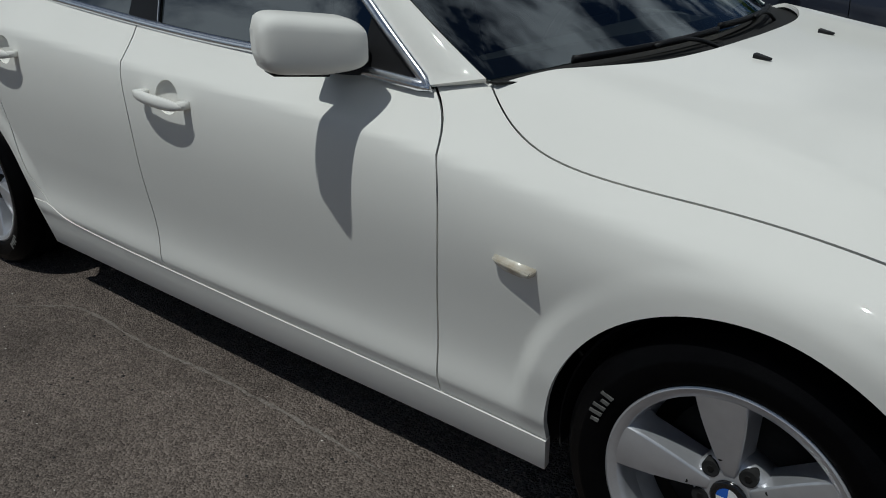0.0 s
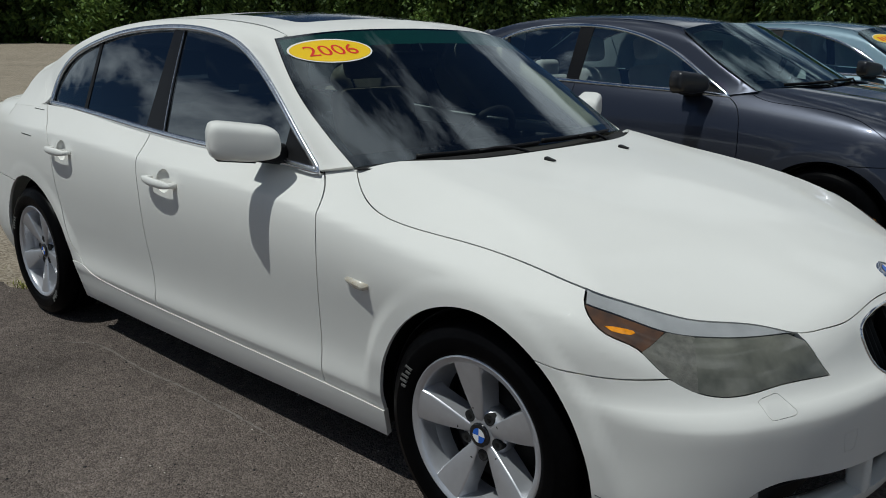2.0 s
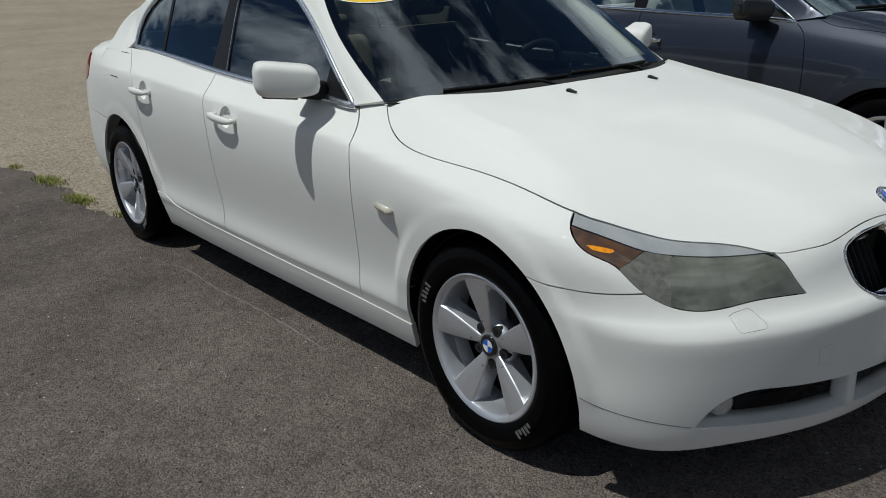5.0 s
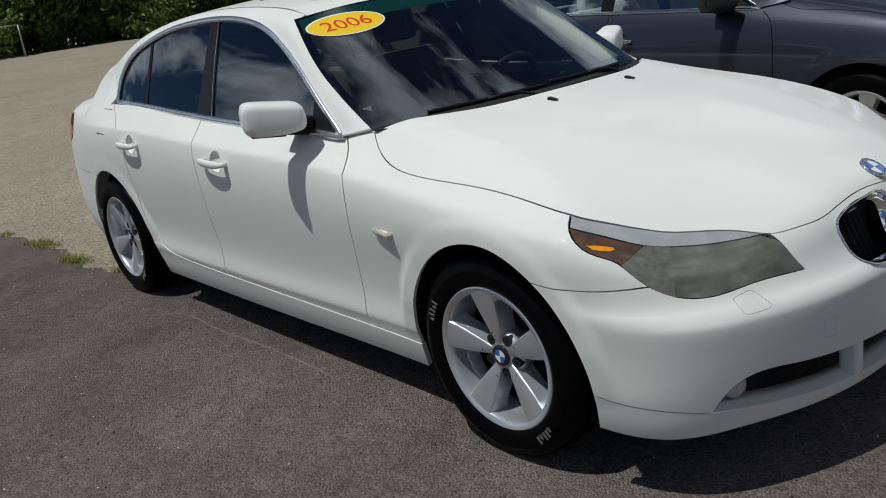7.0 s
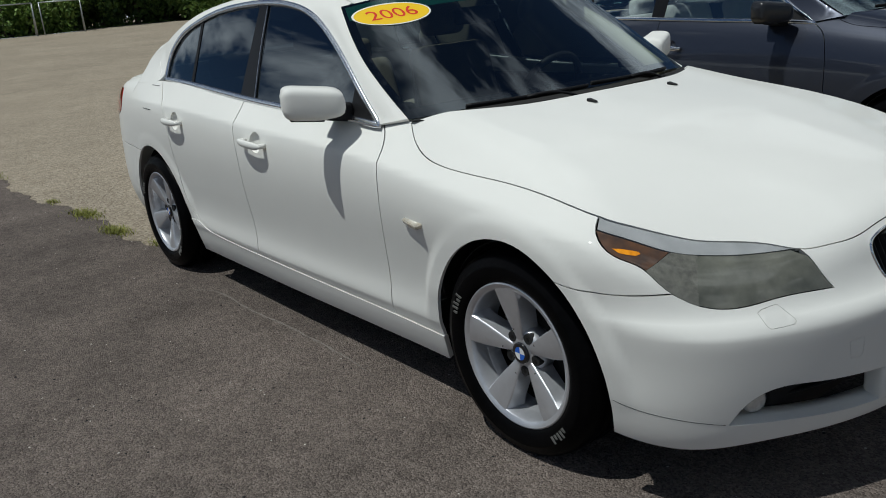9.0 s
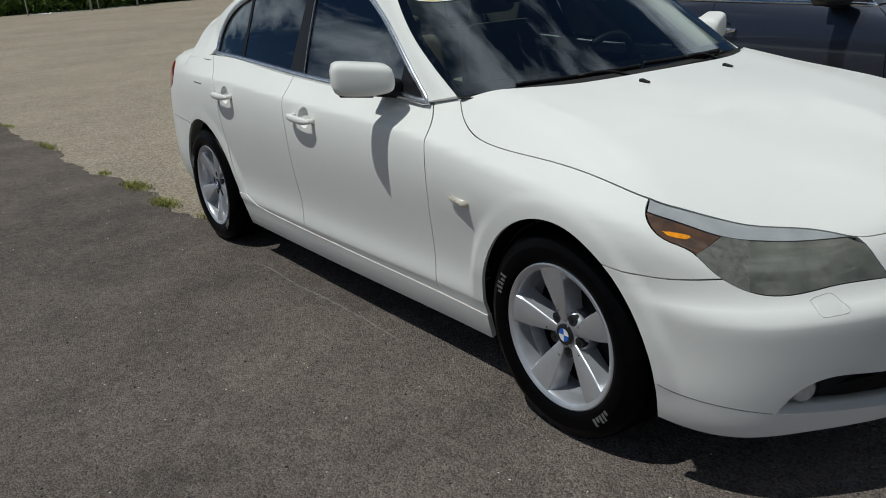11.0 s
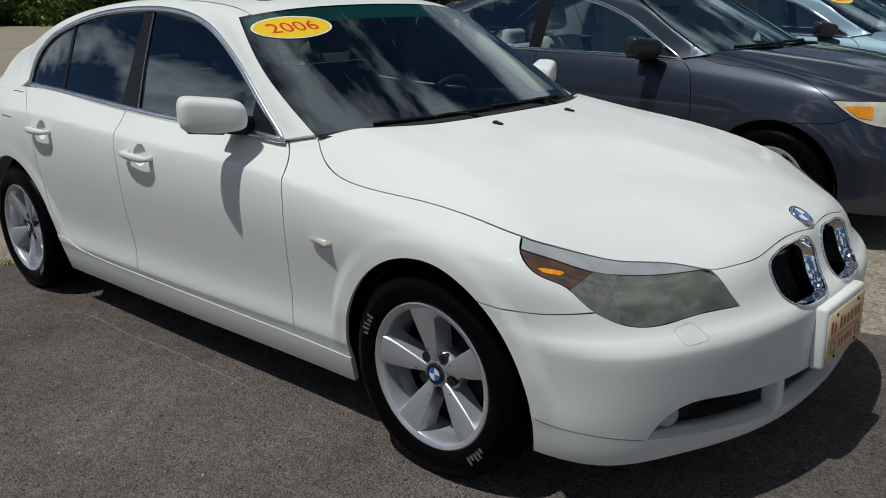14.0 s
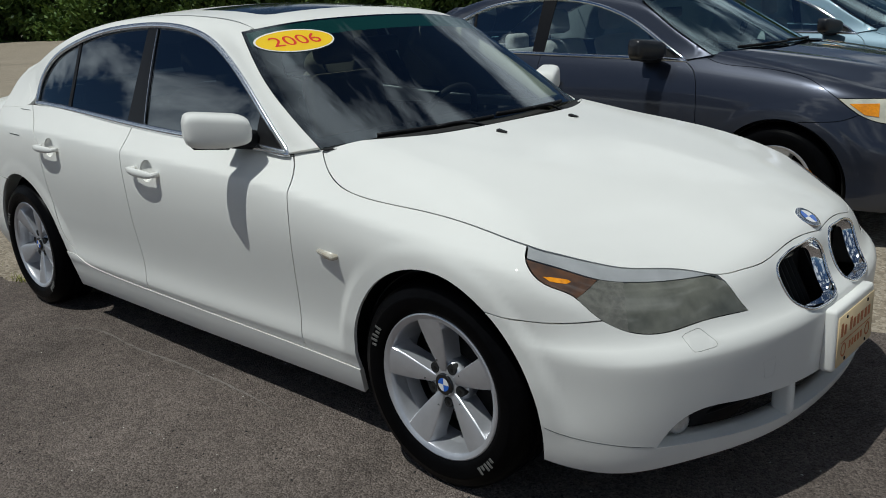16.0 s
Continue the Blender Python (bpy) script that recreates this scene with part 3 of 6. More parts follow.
    # a broad flat spoke that widens from the hub into the lip, with flared flanks
    for k in range(5):
        a = radians(turn + 72 * k)
        bm = bmesh.new()
        rows = []
        for i in range(17):
            u = i / 16
            r = 0.040 + (R + 0.004 - 0.040) * u
            half = 0.010 + 0.036 * math.sin(u * 1.25)
            face = -(0.066 + 0.031 * u ** 0.85)
            root = 0.007 + 0.003 * abs(2 * u - 1) ** 3 + 0.010 * max(0, u - 0.8) * 5
            row = []
            for e, dy in ((-half - root, 0.064), (-half - root * 0.6, 0.030), (-half - 0.0025, 0.004), (-half, 0.0008), (-half + 0.002, 0), (0, 0), (half - 0.002, 0), (half, 0.0008), (half + 0.0025, 0.004), (half + root * 0.6, 0.030), (half + root, 0.064)):
                # the end follows the lip's circle
                rr = math.sqrt(max(0.0, r * r - (e * u) ** 2)) if u > 0.5 else r
                row.append(bm.verts.new((rr * math.cos(a) - e * math.sin(a), face + dy, rr * math.sin(a) + e * math.cos(a))))
            rows.append(row)
        for r0, r1 in zip(rows, rows[1:]):
            for j in range(len(r0) - 1):
                bm.faces.new((r0[j], r0[j + 1], r1[j + 1], r1[j]))
        bmesh.ops.recalc_face_normals(bm, faces=bm.faces[:])
        sp = part("spoke", bm, alloy, hub)
        sp.data.set_sharp_from_angle(angle=radians(30))
        # flush dark disc drawn for the shade in a small hole
        dimple = part("spoke_dimple", lathe([(0.0, 0.0), (0.0042, 0.0), (0.0048, 0.002)], 12), WELL, sp)
        dimple.matrix_local = pose(0.078 * math.cos(a) - 0.012 * math.sin(a), -0.0745, 0.078 * math.sin(a) + 0.012 * math.cos(a))
    part("hub_plate", lathe([(0.0, -0.066), (0.036, -0.066), (0.060, -0.0625), (0.072, -0.056), (0.077, -0.040), (0.074, 0.0), (0.0, 0.0)], 48), alloy, hub)
    for k in range(5):
        a = radians(turn + 36 + 72 * k)
        # dark disc drawn for the shade in the bolt hole, with the bolt on top
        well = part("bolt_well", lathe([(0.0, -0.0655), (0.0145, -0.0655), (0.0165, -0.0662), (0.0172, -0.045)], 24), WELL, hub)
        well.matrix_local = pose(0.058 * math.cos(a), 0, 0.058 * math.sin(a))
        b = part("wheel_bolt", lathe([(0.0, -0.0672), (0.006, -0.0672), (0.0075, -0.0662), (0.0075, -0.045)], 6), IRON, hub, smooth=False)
        b.matrix_local = pose(0.058 * math.cos(a), 0, 0.058 * math.sin(a))
    cap = part("centre_cap", lathe([(0.0, -0.0745), (0.029, -0.0745), (0.0335, -0.0735), (0.034, -0.068)], 40), GLOSS_BLACK, hub, "round cap with blue and white quarters")
    roundel(cap, 0.021, Matrix.Translation((0, -0.0752, 0)) @ pose(0, 0, 0, 90, 0, 0))
    part("brake_disc", lathe([(0.05, 0.0), (0.155, 0.0), (0.155, 0.022), (0.05, 0.022)], 48), IRON, hub, "iron brake disc darkened for shade")
    # black disc added for the unlit space behind the spokes
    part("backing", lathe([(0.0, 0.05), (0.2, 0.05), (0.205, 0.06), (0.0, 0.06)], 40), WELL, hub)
    return hub


def roundel(parent, r, m, ring=None):
    """Quartered disc, blue and white, facing +z of m."""
    for name, mat, starts in (("blue_quarter", BADGE_BLUE, (90, 270)), ("white_quarter", BADGE_WHITE, (0, 180))):
        bm = bmesh.new()
        for s0 in starts:
            c = bm.verts.new((0, 0, 0))
            rim = [bm.verts.new((r * math.cos(radians(s0 + 6 * k)), r * math.sin(radians(s0 + 6 * k)), 0)) for k in range(16)]
            for a, b in zip(rim, rim[1:]):
                bm.faces.new((c, a, b))
        bm.transform(m)
        part(name, bm, mat, parent, smooth=False)


def window_line(sh, st):
    """The side windows' upper outline as (x, z), from the mirror to the rear corner."""
    return through_points(st["window_top"], 0.02)


def sedan(name, label, category, sh, st, paint, trim, glass_side, seat, at=None, group=""):
    car = thing(name, label, category, group, at=at)
    S = sh.s_of_x
    rear_x = st["rear_axle"]

    def flank(pts):
        """(x, z) on the flank to (s, z)."""
        p = np.array(pts, float)
        return np.stack([S(p[:, 0]), p[:, 1]], 1)

    # shared seam lines, as (s, z)
    seam_f = through_points(flank(st["seam_front"]))
    seam_b = through_points(flank(st["seam_mid"]))
    seam_r = through_points(flank(st["seam_rear"]))
    sill = through_points(flank(st["sill_top"]))
    hood_side = through_points(flank(st["hood_side"]))
    lamp_out = through_points(flank(st["lamp_outer"]))
    fb = through_points(flank(st["fender_bumper"]))
    fa, ra = st["front_arch"], st["rear_arch"]
    front_arch = flank(arch_line(fa, fa[3], fa[4], st.get("arch_ahead", 1.0)))       # from the bumper over the top to the sill
    rear_arch = flank(arc(rear_x, ra[1], ra[2], ra[3], ra[4]))       # from the sill over the top to the rear bumper

    def cut(line, s0, s1):
        return line[(line[:, 0] >= min(s0, s1)) & (line[:, 0] <= max(s0, s1))]

    def belt(x0, x1):
        x = np.linspace(x0, x1, 40)
        return np.stack([S(x), sh.belt(x)], 1)

    def bowl_line(h):
        return flank(arc(h[0] + 0.004, h[1] + 0.002, 0.047, 0, 360, 0.008, 0.88)[:-1])
    bottom = st["sill_bottom"]
    for side in ("right", "left"):
        # wing
        sill_front = cut(sill, S(st["seam_front"][-1][0]), sill[0][0])
        wing = ring_of(seam_f[::-1], belt(st["seam_front"][0][0], st["hood_side"][0][0])[1:-1] if st.get("cowl_on_belt") else straight(seam_f[0], hood_side[0]), hood_side, lamp_out, fb, front_arch, sill_front)
        skin("front_wing", sh, sh.around, sh.lower, wing, paint, car, side=side, cell=0.015, far=0.7)
        top_f = belt(st["seam_front"][0][0], st["seam_mid"][0][0])
        sill_mid = cut(sill, seam_f[-1][0], seam_b[-1][0])
        door = ring_of(seam_f, sill_mid, seam_b[::-1], top_f[::-1])
        d1 = skin("front_door", sh, sh.around, sh.lower, door, paint, car, side=side, far=0.7, cell=st.get("door_cell", 0.025), holes=[bowl_line(st["handle_front"])])
        top_r = belt(st["seam_mid"][0][0], st["seam_rear"][0][0])
        sill_rear = cut(sill, seam_b[-1][0], seam_r[-1][0])
        door = ring_of(seam_b, sill_rear, seam_r[::-1], top_r[::-1])
        d2 = skin("rear_door", sh, sh.around, sh.lower, door, paint, car, side=side, far=0.7, cell=st.get("door_cell", 0.025), holes=[bowl_line(st["handle_rear"])])
        for door_ob, h in ((d1, st["handle_front"]), (d2, st["handle_rear"])):
            c = np.array([S(h[0] + 0.004), h[1] + 0.002])

            def bowl(p, c=c):
                sz = np.stack([sh.grid(sh.S, p[..., 0], p[..., 1]), p[..., 2]], -1)
                r2 = (((sz - c) / [0.051, 0.046]) ** 2).sum(-1)
                return sh.lower(p) - 0.022 * np.clip(1 - r2, 0, 1) ** 0.6
            skin("handle_bowl", sh, sh.around, bowl, shrink(bowl_line(h), -0.004), paint, door_ob, "shaded hand hollow", side=side, gap=0, depth=0.001, cell=0.01, far=0.7)
        low = ring_of(sill, straight((S(rear_x + ra[2] * 0.985), bottom), (S(fa[0] - fa[2] * 1.05), bottom)))
        skin("sill", sh, sh.around, sh.lower, low, paint, car, side=side, far=0.7, lift=st.get("sill_lift", 0.005), depth=0.018)
        # rear quarter: from the rear door round the arch to the tail lamp
        tail = st["tail_s"]
        rb = st["rear_bumper_z"]
        q = ring_of(seam_r, straight(seam_r[-1], sill[-1]), rear_arch, straight(rear_arch[-1], (tail, rb + 0.02)), straight((tail, rb + 0.02), (tail, st["deck_z"])),
                    np.stack([np.linspace(tail, seam_r[0][0], 60), np.interp(np.linspace(tail, seam_r[0][0], 60), [seam_r[0][0], tail], [seam_r[0][1], st["deck_z"]])], 1))
        holes = []
        if "tail_lamp" in st:
            tl = through_points(st["tail_lamp"], closed=True)
            holes = [tl]
            skin("tail_lamp", sh, sh.around, sh.lower, tl, RED_LENS, car, "red and smoked tail lamp", side=side, lift=0.003, far=0.7)
        quarter = skin("rear_quarter", sh, sh.around, sh.full, q, paint, car, side=side, holes=holes, far=0.7, cell=0.018)
        if "fuel" in st:
            fl = flank(st["fuel"])
            line = ring_of(*[straight(a, b, 0.012) for a, b in zip(fl, np.roll(fl, -1, 0))])
            p, n = sh.meet(sh.around, sh.full, line, 0.7)
            if side == "right":
                k0 = len(p)
                for a, b in st["fuel_marks"]:
                    seg = p[int(a * k0):int(b * k0) + 1] * [1, -1, 1] + n[int(a * k0):int(b * k0) + 1] * [0.0008, -0.0008, 0.0008]
                    part("fuel_flap_gap", sweep(seg, [(-0.0015, -0.001), (0.0015, -0.001), (0.0015, 0.0006), (-0.0015, 0.0006)], ups=n[int(a * k0):int(b * k0) + 1] * [1, -1, 1]), SEAM, quarter, smooth=False)
        # pillars and roof rail
        wl = window_line(sh, st)
        k = math.sqrt(0.5)

        def slanted(x, w, z):
            return np.stack([x, (z - w) * k], 1)
        gw = sh.glass_w(wl[:, 0], wl[:, 1])
        lower_line = slanted(wl[:, 0], gw, wl[:, 1])
        se = through_points([(float(sh.screen_x(w, z)) - 0.004, w + 0.003, z + 0.001) for w, z in st["screen_segments"][1]])
        roof_in = st["rail_w"]
        xs = np.linspace(se[-1][0] - 0.02, st["rail_end"], 60)
        roof_line = slanted(xs, np.full(60, roof_in), sh.cols["roof"](xs) - sh.spec["crown"] * roof_in ** 2 - 0.012)
        be = through_points([(float(sh.back_x(w, z)) + 0.004, w + 0.003, z + 0.001) for w, z in st["back_segments"][1][::-1]])
        rearbelt = np.linspace(be[-1][0], wl[-1][0], 30)
        rz = sh.belt(rearbelt) - 0.012
        rail = ring_of(lower_line, slanted(rearbelt, sh.cols["gwide"](rearbelt) + 0.02, rz)[::-1][1:], slanted(be[:, 0], be[:, 1], be[:, 2])[::-1], roof_line[::-1], slanted(se[:, 0], se[:, 1], se[:, 2])[::-1])
        skin("roof_rail", sh, sh.slant, sh.full, rail, paint, car, side=side, gap=0.001, cell=0.02)
        # side glass
        gl = lambda p: sh.glass_w(p[..., 0], p[..., 2]) - 0.008 - p[..., 1]
        top_at = lambda x: np.interp(x, wl[::-1, 0], wl[::-1, 1])
        panes = st["panes"]
        for pname, x0b, x0t, x1b, x1t in panes:
            if pname in ("front_window", "rear_side_window", "quarter_window"):
                # the glass runs on under the pillar trims
                x0b, x0t, x1b, x1t = x0b + 0.012, x0t + 0.012, x1b - 0.012 * (pname != "quarter_window"), x1t - 0.012 * (pname != "quarter_window")
            xt = np.linspace(x0t, x1t, 30)
            up = np.stack([xt, top_at(xt) - 0.006], 1)
            xb = np.linspace(x0b, x1b, 30)
            dn = np.stack([xb, sh.belt(xb) + 0.006], 1)
            poly = ring_of(dn, up[::-1])
            mat = PILLAR_BLACK if pname == "pillar_trim" else BLACK_TRIM if pname in ("pillar_trim", "mirror_sail", "glass_divider") else glass_side
            lift = {"pillar_trim": 0.006, "mirror_sail": 0.004, "glass_divider": 0.004}.get(pname, 0)
            skin(pname, sh, sh.beside, gl, poly, mat, car, {"pillar_trim": "gloss black window pillar", "mirror_sail": "black mirror mount panel"}.get(pname, ""), side=side, gap=0.0, depth=0.004, lift=lift, cell=0.05).visible_shadow = mat in (PILLAR_BLACK, BLACK_TRIM)
        # bright trim round the windows
        sgn = -1 if side == "right" else 1
        xb = np.linspace(wl[0][0], wl[-1][0], 90)
        loop = [(x, sgn * float(sh.glass_w(x, z) + 0.001), z) for x, z in wl[1:]] + [(x, sgn * float(sh.glass_w(x, sh.belt(x)) + 0.004), float(sh.belt(x) + 0.004)) for x in xb[::-1]]
        ups = [(0, sgn, 0.38)] * len(loop)
        part("window_trim", sweep(loop, [(-0.012, -0.006), (0.012, -0.006), (0.012, 0.003), (0.006, 0.008), (-0.006, 0.008), (-0.012, 0.003)], closed=True, ups=ups), trim, car, "bright metal window surround")
        # door handles: a bowl of shade and a pull bar
        for door_ob, (hx, hz, hl, tilt) in ((d1, st["handle_front"]), (d2, st["handle_rear"])):
            pc, nc = sh.meet(sh.around, sh.lower, np.array([[S(hx), hz]]), 0.7)
            base = Vector(pc[0] * [1, sgn, 1])
            bm = bmesh.new()
            L = hl / 2
            rows = []
            for i in range(13):
                u = -1 + i / 6
                fat = (1 - abs(u) ** 3.5) ** 0.5 if abs(u) < 1 else 0.05
                fat = max(fat, 0.22)
                out = 0.030 + 0.009 * (1 - u * u) - 0.022 * max(0, -u - 0.8) * 5 * 0.3
                ring = []
                for c in range(10):
                    a = 2 * math.pi * c / 10
                    ring.append(bm.verts.new((u * L, sgn * (out + 0.010 * math.cos(a) * fat), 0.0165 * math.sin(a) * fat + tilt * -u * L)))
                rows.append(ring)
            for r0, r1 in zip(rows, rows[1:]):
                for c in range(10):
                    bm.faces.new((r0[c], r0[(c + 1) % 10], r1[(c + 1) % 10], r1[c]))
            bm.faces.new(rows[0])
            bm.faces.new(rows[-1][::-1])
            for ux in (-0.82, 0.84):
                # feet that join the bar to the door
                g = bmesh.ops.create_cube(bm, size=1)["verts"]
                for v in g:
                    v.co = Vector((ux * L + v.co.x * 0.03, sgn * (0.014 + v.co.y * 0.034), tilt * -ux * L + v.co.z * 0.017))
            bmesh.ops.recalc_face_normals(bm, faces=bm.faces[:])
            bm.transform(Matrix.Translation(base))
            part("door_handle", bm, st.get("handle_paint", paint), door_ob, "body-coloured pull handle")
    return car, dict(S=S, flank=flank, hood_side=hood_side, lamp_out=lamp_out, fb=fb, front_arch=front_arch, rear_arch=rear_arch)


def finish_sedan(car, sh, st, paint, info, glass_front, seat):
    """Bonnet, roof, boot, screens, bumpers, lamps, mirrors, wheels and cabin of a sedan."""
    S, flank = info["S"], info["flank"]
    hood_side, lamp_out, fb, front_arch = info["hood_side"], info["lamp_out"], info["fb"], info["front_arch"]

    def plan_of(line, F=None):
        p, _ = sh.meet(sh.around, F or sh.lower, line, 0.7)
        return p[:, :2]
    # bonnet
    rear_edge = through_points(st["hood_rear"])                       # (x, w) from the middle out
    lamp_top = through_points(st["hood_front"])                       # (s, z) from the lamp's tip in to the middle
    side_line, front_line = plan_of(hood_side), plan_of(lamp_top)
    hood = ring_of(rear_edge, side_line, front_line, straight(front_line[-1], rear_edge[0]))
    skin("bonnet", sh, sh.above, sh.lower, hood, paint, car, side="both", cell=0.025, gap=0.0004)
    # roof
    head = through_points([(float(sh.screen_x(w, z)) - 0.008, min(w, st["rail_w"])) for w, z in st["screen_segments"][2][::-1]])     # (x, w) from the middle out
    tail = through_points(st["roof_rear"])
    xs = np.linspace(head[-1][0], tail[-1][0], 60)
    side_roof = np.stack([xs, np.full(60, st["rail_w"])], 1)
    roof = ring_of(head, side_roof, tail[::-1], straight(tail[0], head[0]))
    holes = []
    if "sunroof" in st:
        x0, x1, w = st["sunroof"]
        hole = ring_of(straight((x0, -0.2), (x0, w - 0.05)), arc(x0 - 0.05, w - 0.05, 0.05, 0, 90), straight((x0 - 0.05, w), (x1 + 0.05, w)), arc(x1 + 0.05, w - 0.05, 0.05, 90, 180), straight((x1, w - 0.05), (x1, -0.2)), straight((x1, -0.2), (x0, -0.2)))
        holes = [hole]
        glassline = ring_of(straight((x0, 0), (x0, w - 0.05)), arc(x0 - 0.05, w - 0.05, 0.05, 0, 90), straight((x0 - 0.05, w), (x1 + 0.05, w)), arc(x1 + 0.05, w - 0.05, 0.05, 90, 180), straight((x1, w - 0.05), (x1, 0)), straight((x1, 0), (x0, 0)))
        skin("sunroof_panel", sh, sh.above, sh.upper, glassline, GLOSS_BLACK, car, "dark tinted glass sunroof", side="both", gap=0.004, lift=-0.001)
    skin("roof_panel", sh, sh.above, sh.upper, roof, paint, car, side="both", gap=0.001, holes=holes, cell=0.03)
    # screens
    front_glass = lambda p: sh.screen_x(p[..., 1], p[..., 2]) - 0.004 - p[..., 0]
    pts = ring_of(*[through_points(seg, 0.02) for seg in st["screen_segments"]], straight(st["screen_segments"][-1][-1], st["screen_segments"][0][0]))
    screen = skin("windscreen", sh, sh.ahead, front_glass, pts, glass_front, car, "curved windscreen with sky reflections", side="both", gap=0.0, depth=0.004, cell=0.04, far=2.6)
    screen.visible_shadow = False
    inner = shrink(pts, 0.028)
    inner[np.abs(pts[:, 0]) < 0.03, 0] = -0.2
    under = lambda p: front_glass(p) - 0.005
    skin("screen_border", sh, sh.ahead, under, pts, GLOSS_BLACK, screen, "black edge band of the glass", side="both", gap=0.0, depth=0.002, cell=0.04, far=2.6, holes=[inner])
    back_glass = lambda p: p[..., 0] - sh.back_x(p[..., 1], p[..., 2]) - 0.004
    pts = ring_of(*[through_points(seg, 0.02) for seg in st["back_segments"]], straight(st["back_segments"][-1][-1], st["back_segments"][0][0]))
    skin("rear_window", sh, sh.behind, back_glass, pts, glass_front if st.get("pale_cards") else TINT_GLASS, car, "tinted rear window", side="both", gap=0.0, depth=0.004, cell=0.05, far=2.6).visible_shadow = False
    # boot lid and rear bumper
    deck_x0, deck_x1, deck_w = st["deck"]
    lid = ring_of(straight((deck_x0 - 0.03, 0), (deck_x0 + 0.12, deck_w - 0.05)), straight((deck_x0 + 0.12, deck_w - 0.04), (deck_x1 + 0.12, deck_w)), through_points([(deck_x1 + 0.12, deck_w), (deck_x1 + 0.05, deck_w * 0.6), (deck_x1, 0)]), straight((deck_x1, 0), (deck_x0 - 0.03, 0)))
    skin("boot_lid", sh, sh.above, sh.full, lid, paint, car, side="both", cell=0.04)
    # the shoulders between pillar, boot lid and quarter
    for side in ("right", "left"):
        x0, x1 = deck_x0 + st["shoulder_from"], deck_x1 + 0.06
        cover = ring_of(straight((x0, 0.765), (x0, 0.825)), through_points([(x0, 0.825), (deck_x0 + 0.20, 0.805), (deck_x0 - 0.15, 0.75), (x1, 0.63)]), straight((x1, 0.63), (x1, 0.48)), through_points([(x1, 0.48), (deck_x0 - 0.08, 0.58), (deck_x0, 0.625), (deck_x0 + 0.25, 0.69), (x0, 0.765)]))
        skin("rear_shoulder", sh, sh.above, sh.full, cover, paint, car, side=side, gap=0, lift=-0.003, cell=0.03, depth=0.002)
    rb, tail_s = st["rear_bumper_z"], st["tail_s"]
    end = sh.length
    ra = info["rear_arch"]
    skin("boot_panel", sh, sh.around, sh.lower, ring_of(straight((tail_s, rb + 0.02), (end, rb + 0.02)), straight((end, rb + 0.02), (end, 0.99)), straight((end, 0.99), (tail_s, st["deck_z"] - 0.01)), straight((tail_s, st["deck_z"] - 0.01), (tail_s, rb + 0.02))), paint, car, side="right", cell=0.05, far=0.7)
    skin("boot_panel", sh, sh.around, sh.lower, ring_of(straight((tail_s, rb + 0.02), (end, rb + 0.02)), straight((end, rb + 0.02), (end, 0.99)), straight((end, 0.99), (tail_s, st["deck_z"] - 0.01)), straight((tail_s, st["deck_z"] - 0.01), (tail_s, rb + 0.02))), paint, car, side="left", cell=0.05, far=0.7)
    for side in ("right", "left"):
        k = len(ra) - 1
        bumper = ring_of(straight(ra[k], (tail_s, rb + 0.02)), straight((tail_s, rb + 0.02), (end, rb + 0.02)), straight((end, rb + 0.02), (end, 0.24)), straight((end, 0.24), (S(st["rear_axle"] - 0.47), 0.23)), flank(arc(st["rear_axle"], st["rear_arch"][1], st["rear_arch"][2], 188, st["rear_arch"][4])))
        skin("rear_bumper", sh, sh.around, sh.lower, bumper, paint, car, side=side, cell=0.04, far=0.7)
    # front bumper
    lamp_low = through_points(st["lamp_lower"])                      # (s, z) from the inner corner out to the wing seam
    lamp_in = through_points(st["lamp_inner"])                       # (s, z) from the bonnet edge down to the inner corner
    top_mid = lamp_top[lamp_top[:, 0] <= st["lamp_inner"][0][0] + 1e-3]
    low = through_points(st["bumper_bottom"])
    bumper = ring_of(top_mid[::-1], lamp_in, lamp_low, fb, info["arch_front_down"], low, straight(low[-1], top_mid[-1]))
    nose_holes = [through_points(h, 0.012, closed=True) for h in st.get("kidneys", [])]
    covers = [(n, ring_of(*[straight(a, b, 0.01) for a, b in zip(h, h[1:] + h[:1])])) for n, h in st.get("covers", [])]
    nose_holes += [c for _, c in covers]
    slots = [ring_of(*[through_points(seg, 0.015) for seg in h]) for h in st["intakes"]]
    front = skin("front_bumper", sh, sh.around, sh.lower, bumper, paint, car, side="both", holes=nose_holes + slots, cell=0.014, gap=0.0018, depth=0.03, far=0.7)
    info["front"] = front
    for n, c in covers:
        for side in ("right", "left"):
            skin(n, sh, sh.around, sh.lower, c, paint, front, side=side, cell=0.02, gap=-0.0009, depth=0.008, far=0.7)
    # head lamps
    tip = lamp_top[lamp_top[:, 0] >= st["lamp_inner"][0][0] - 1e-3]
    lamp = ring_of(tip, lamp_in, lamp_low, lamp_out[::-1])
    info["lamp_outline"] = lamp
    for side in ("right", "left"):
        unit = skin("headlight", sh, sh.around, sh.lower, lamp, SEAM, car, st["lamp_label"], side=side, cell=0.03, gap=0.001, depth=0.03, lift=-0.012, far=0.7)
        info.setdefault("lamps", {})[side] = unit
        for zone, mat, zl, inset, proud in st["lamp_zones"](tip, lamp_in, lamp_low, lamp_out):
            skin(zone, sh, sh.around, sh.lower, zl, mat, unit, side=side, cell=0.012, gap=inset, depth=0.008, lift=proud - 0.001, far=0.7)
    # wheel wells and floor pan
    for x in (0.0, st["rear_axle"]):
        for sgn in (-1, 1):
            r = 0.366 if x == 0.0 else 0.388
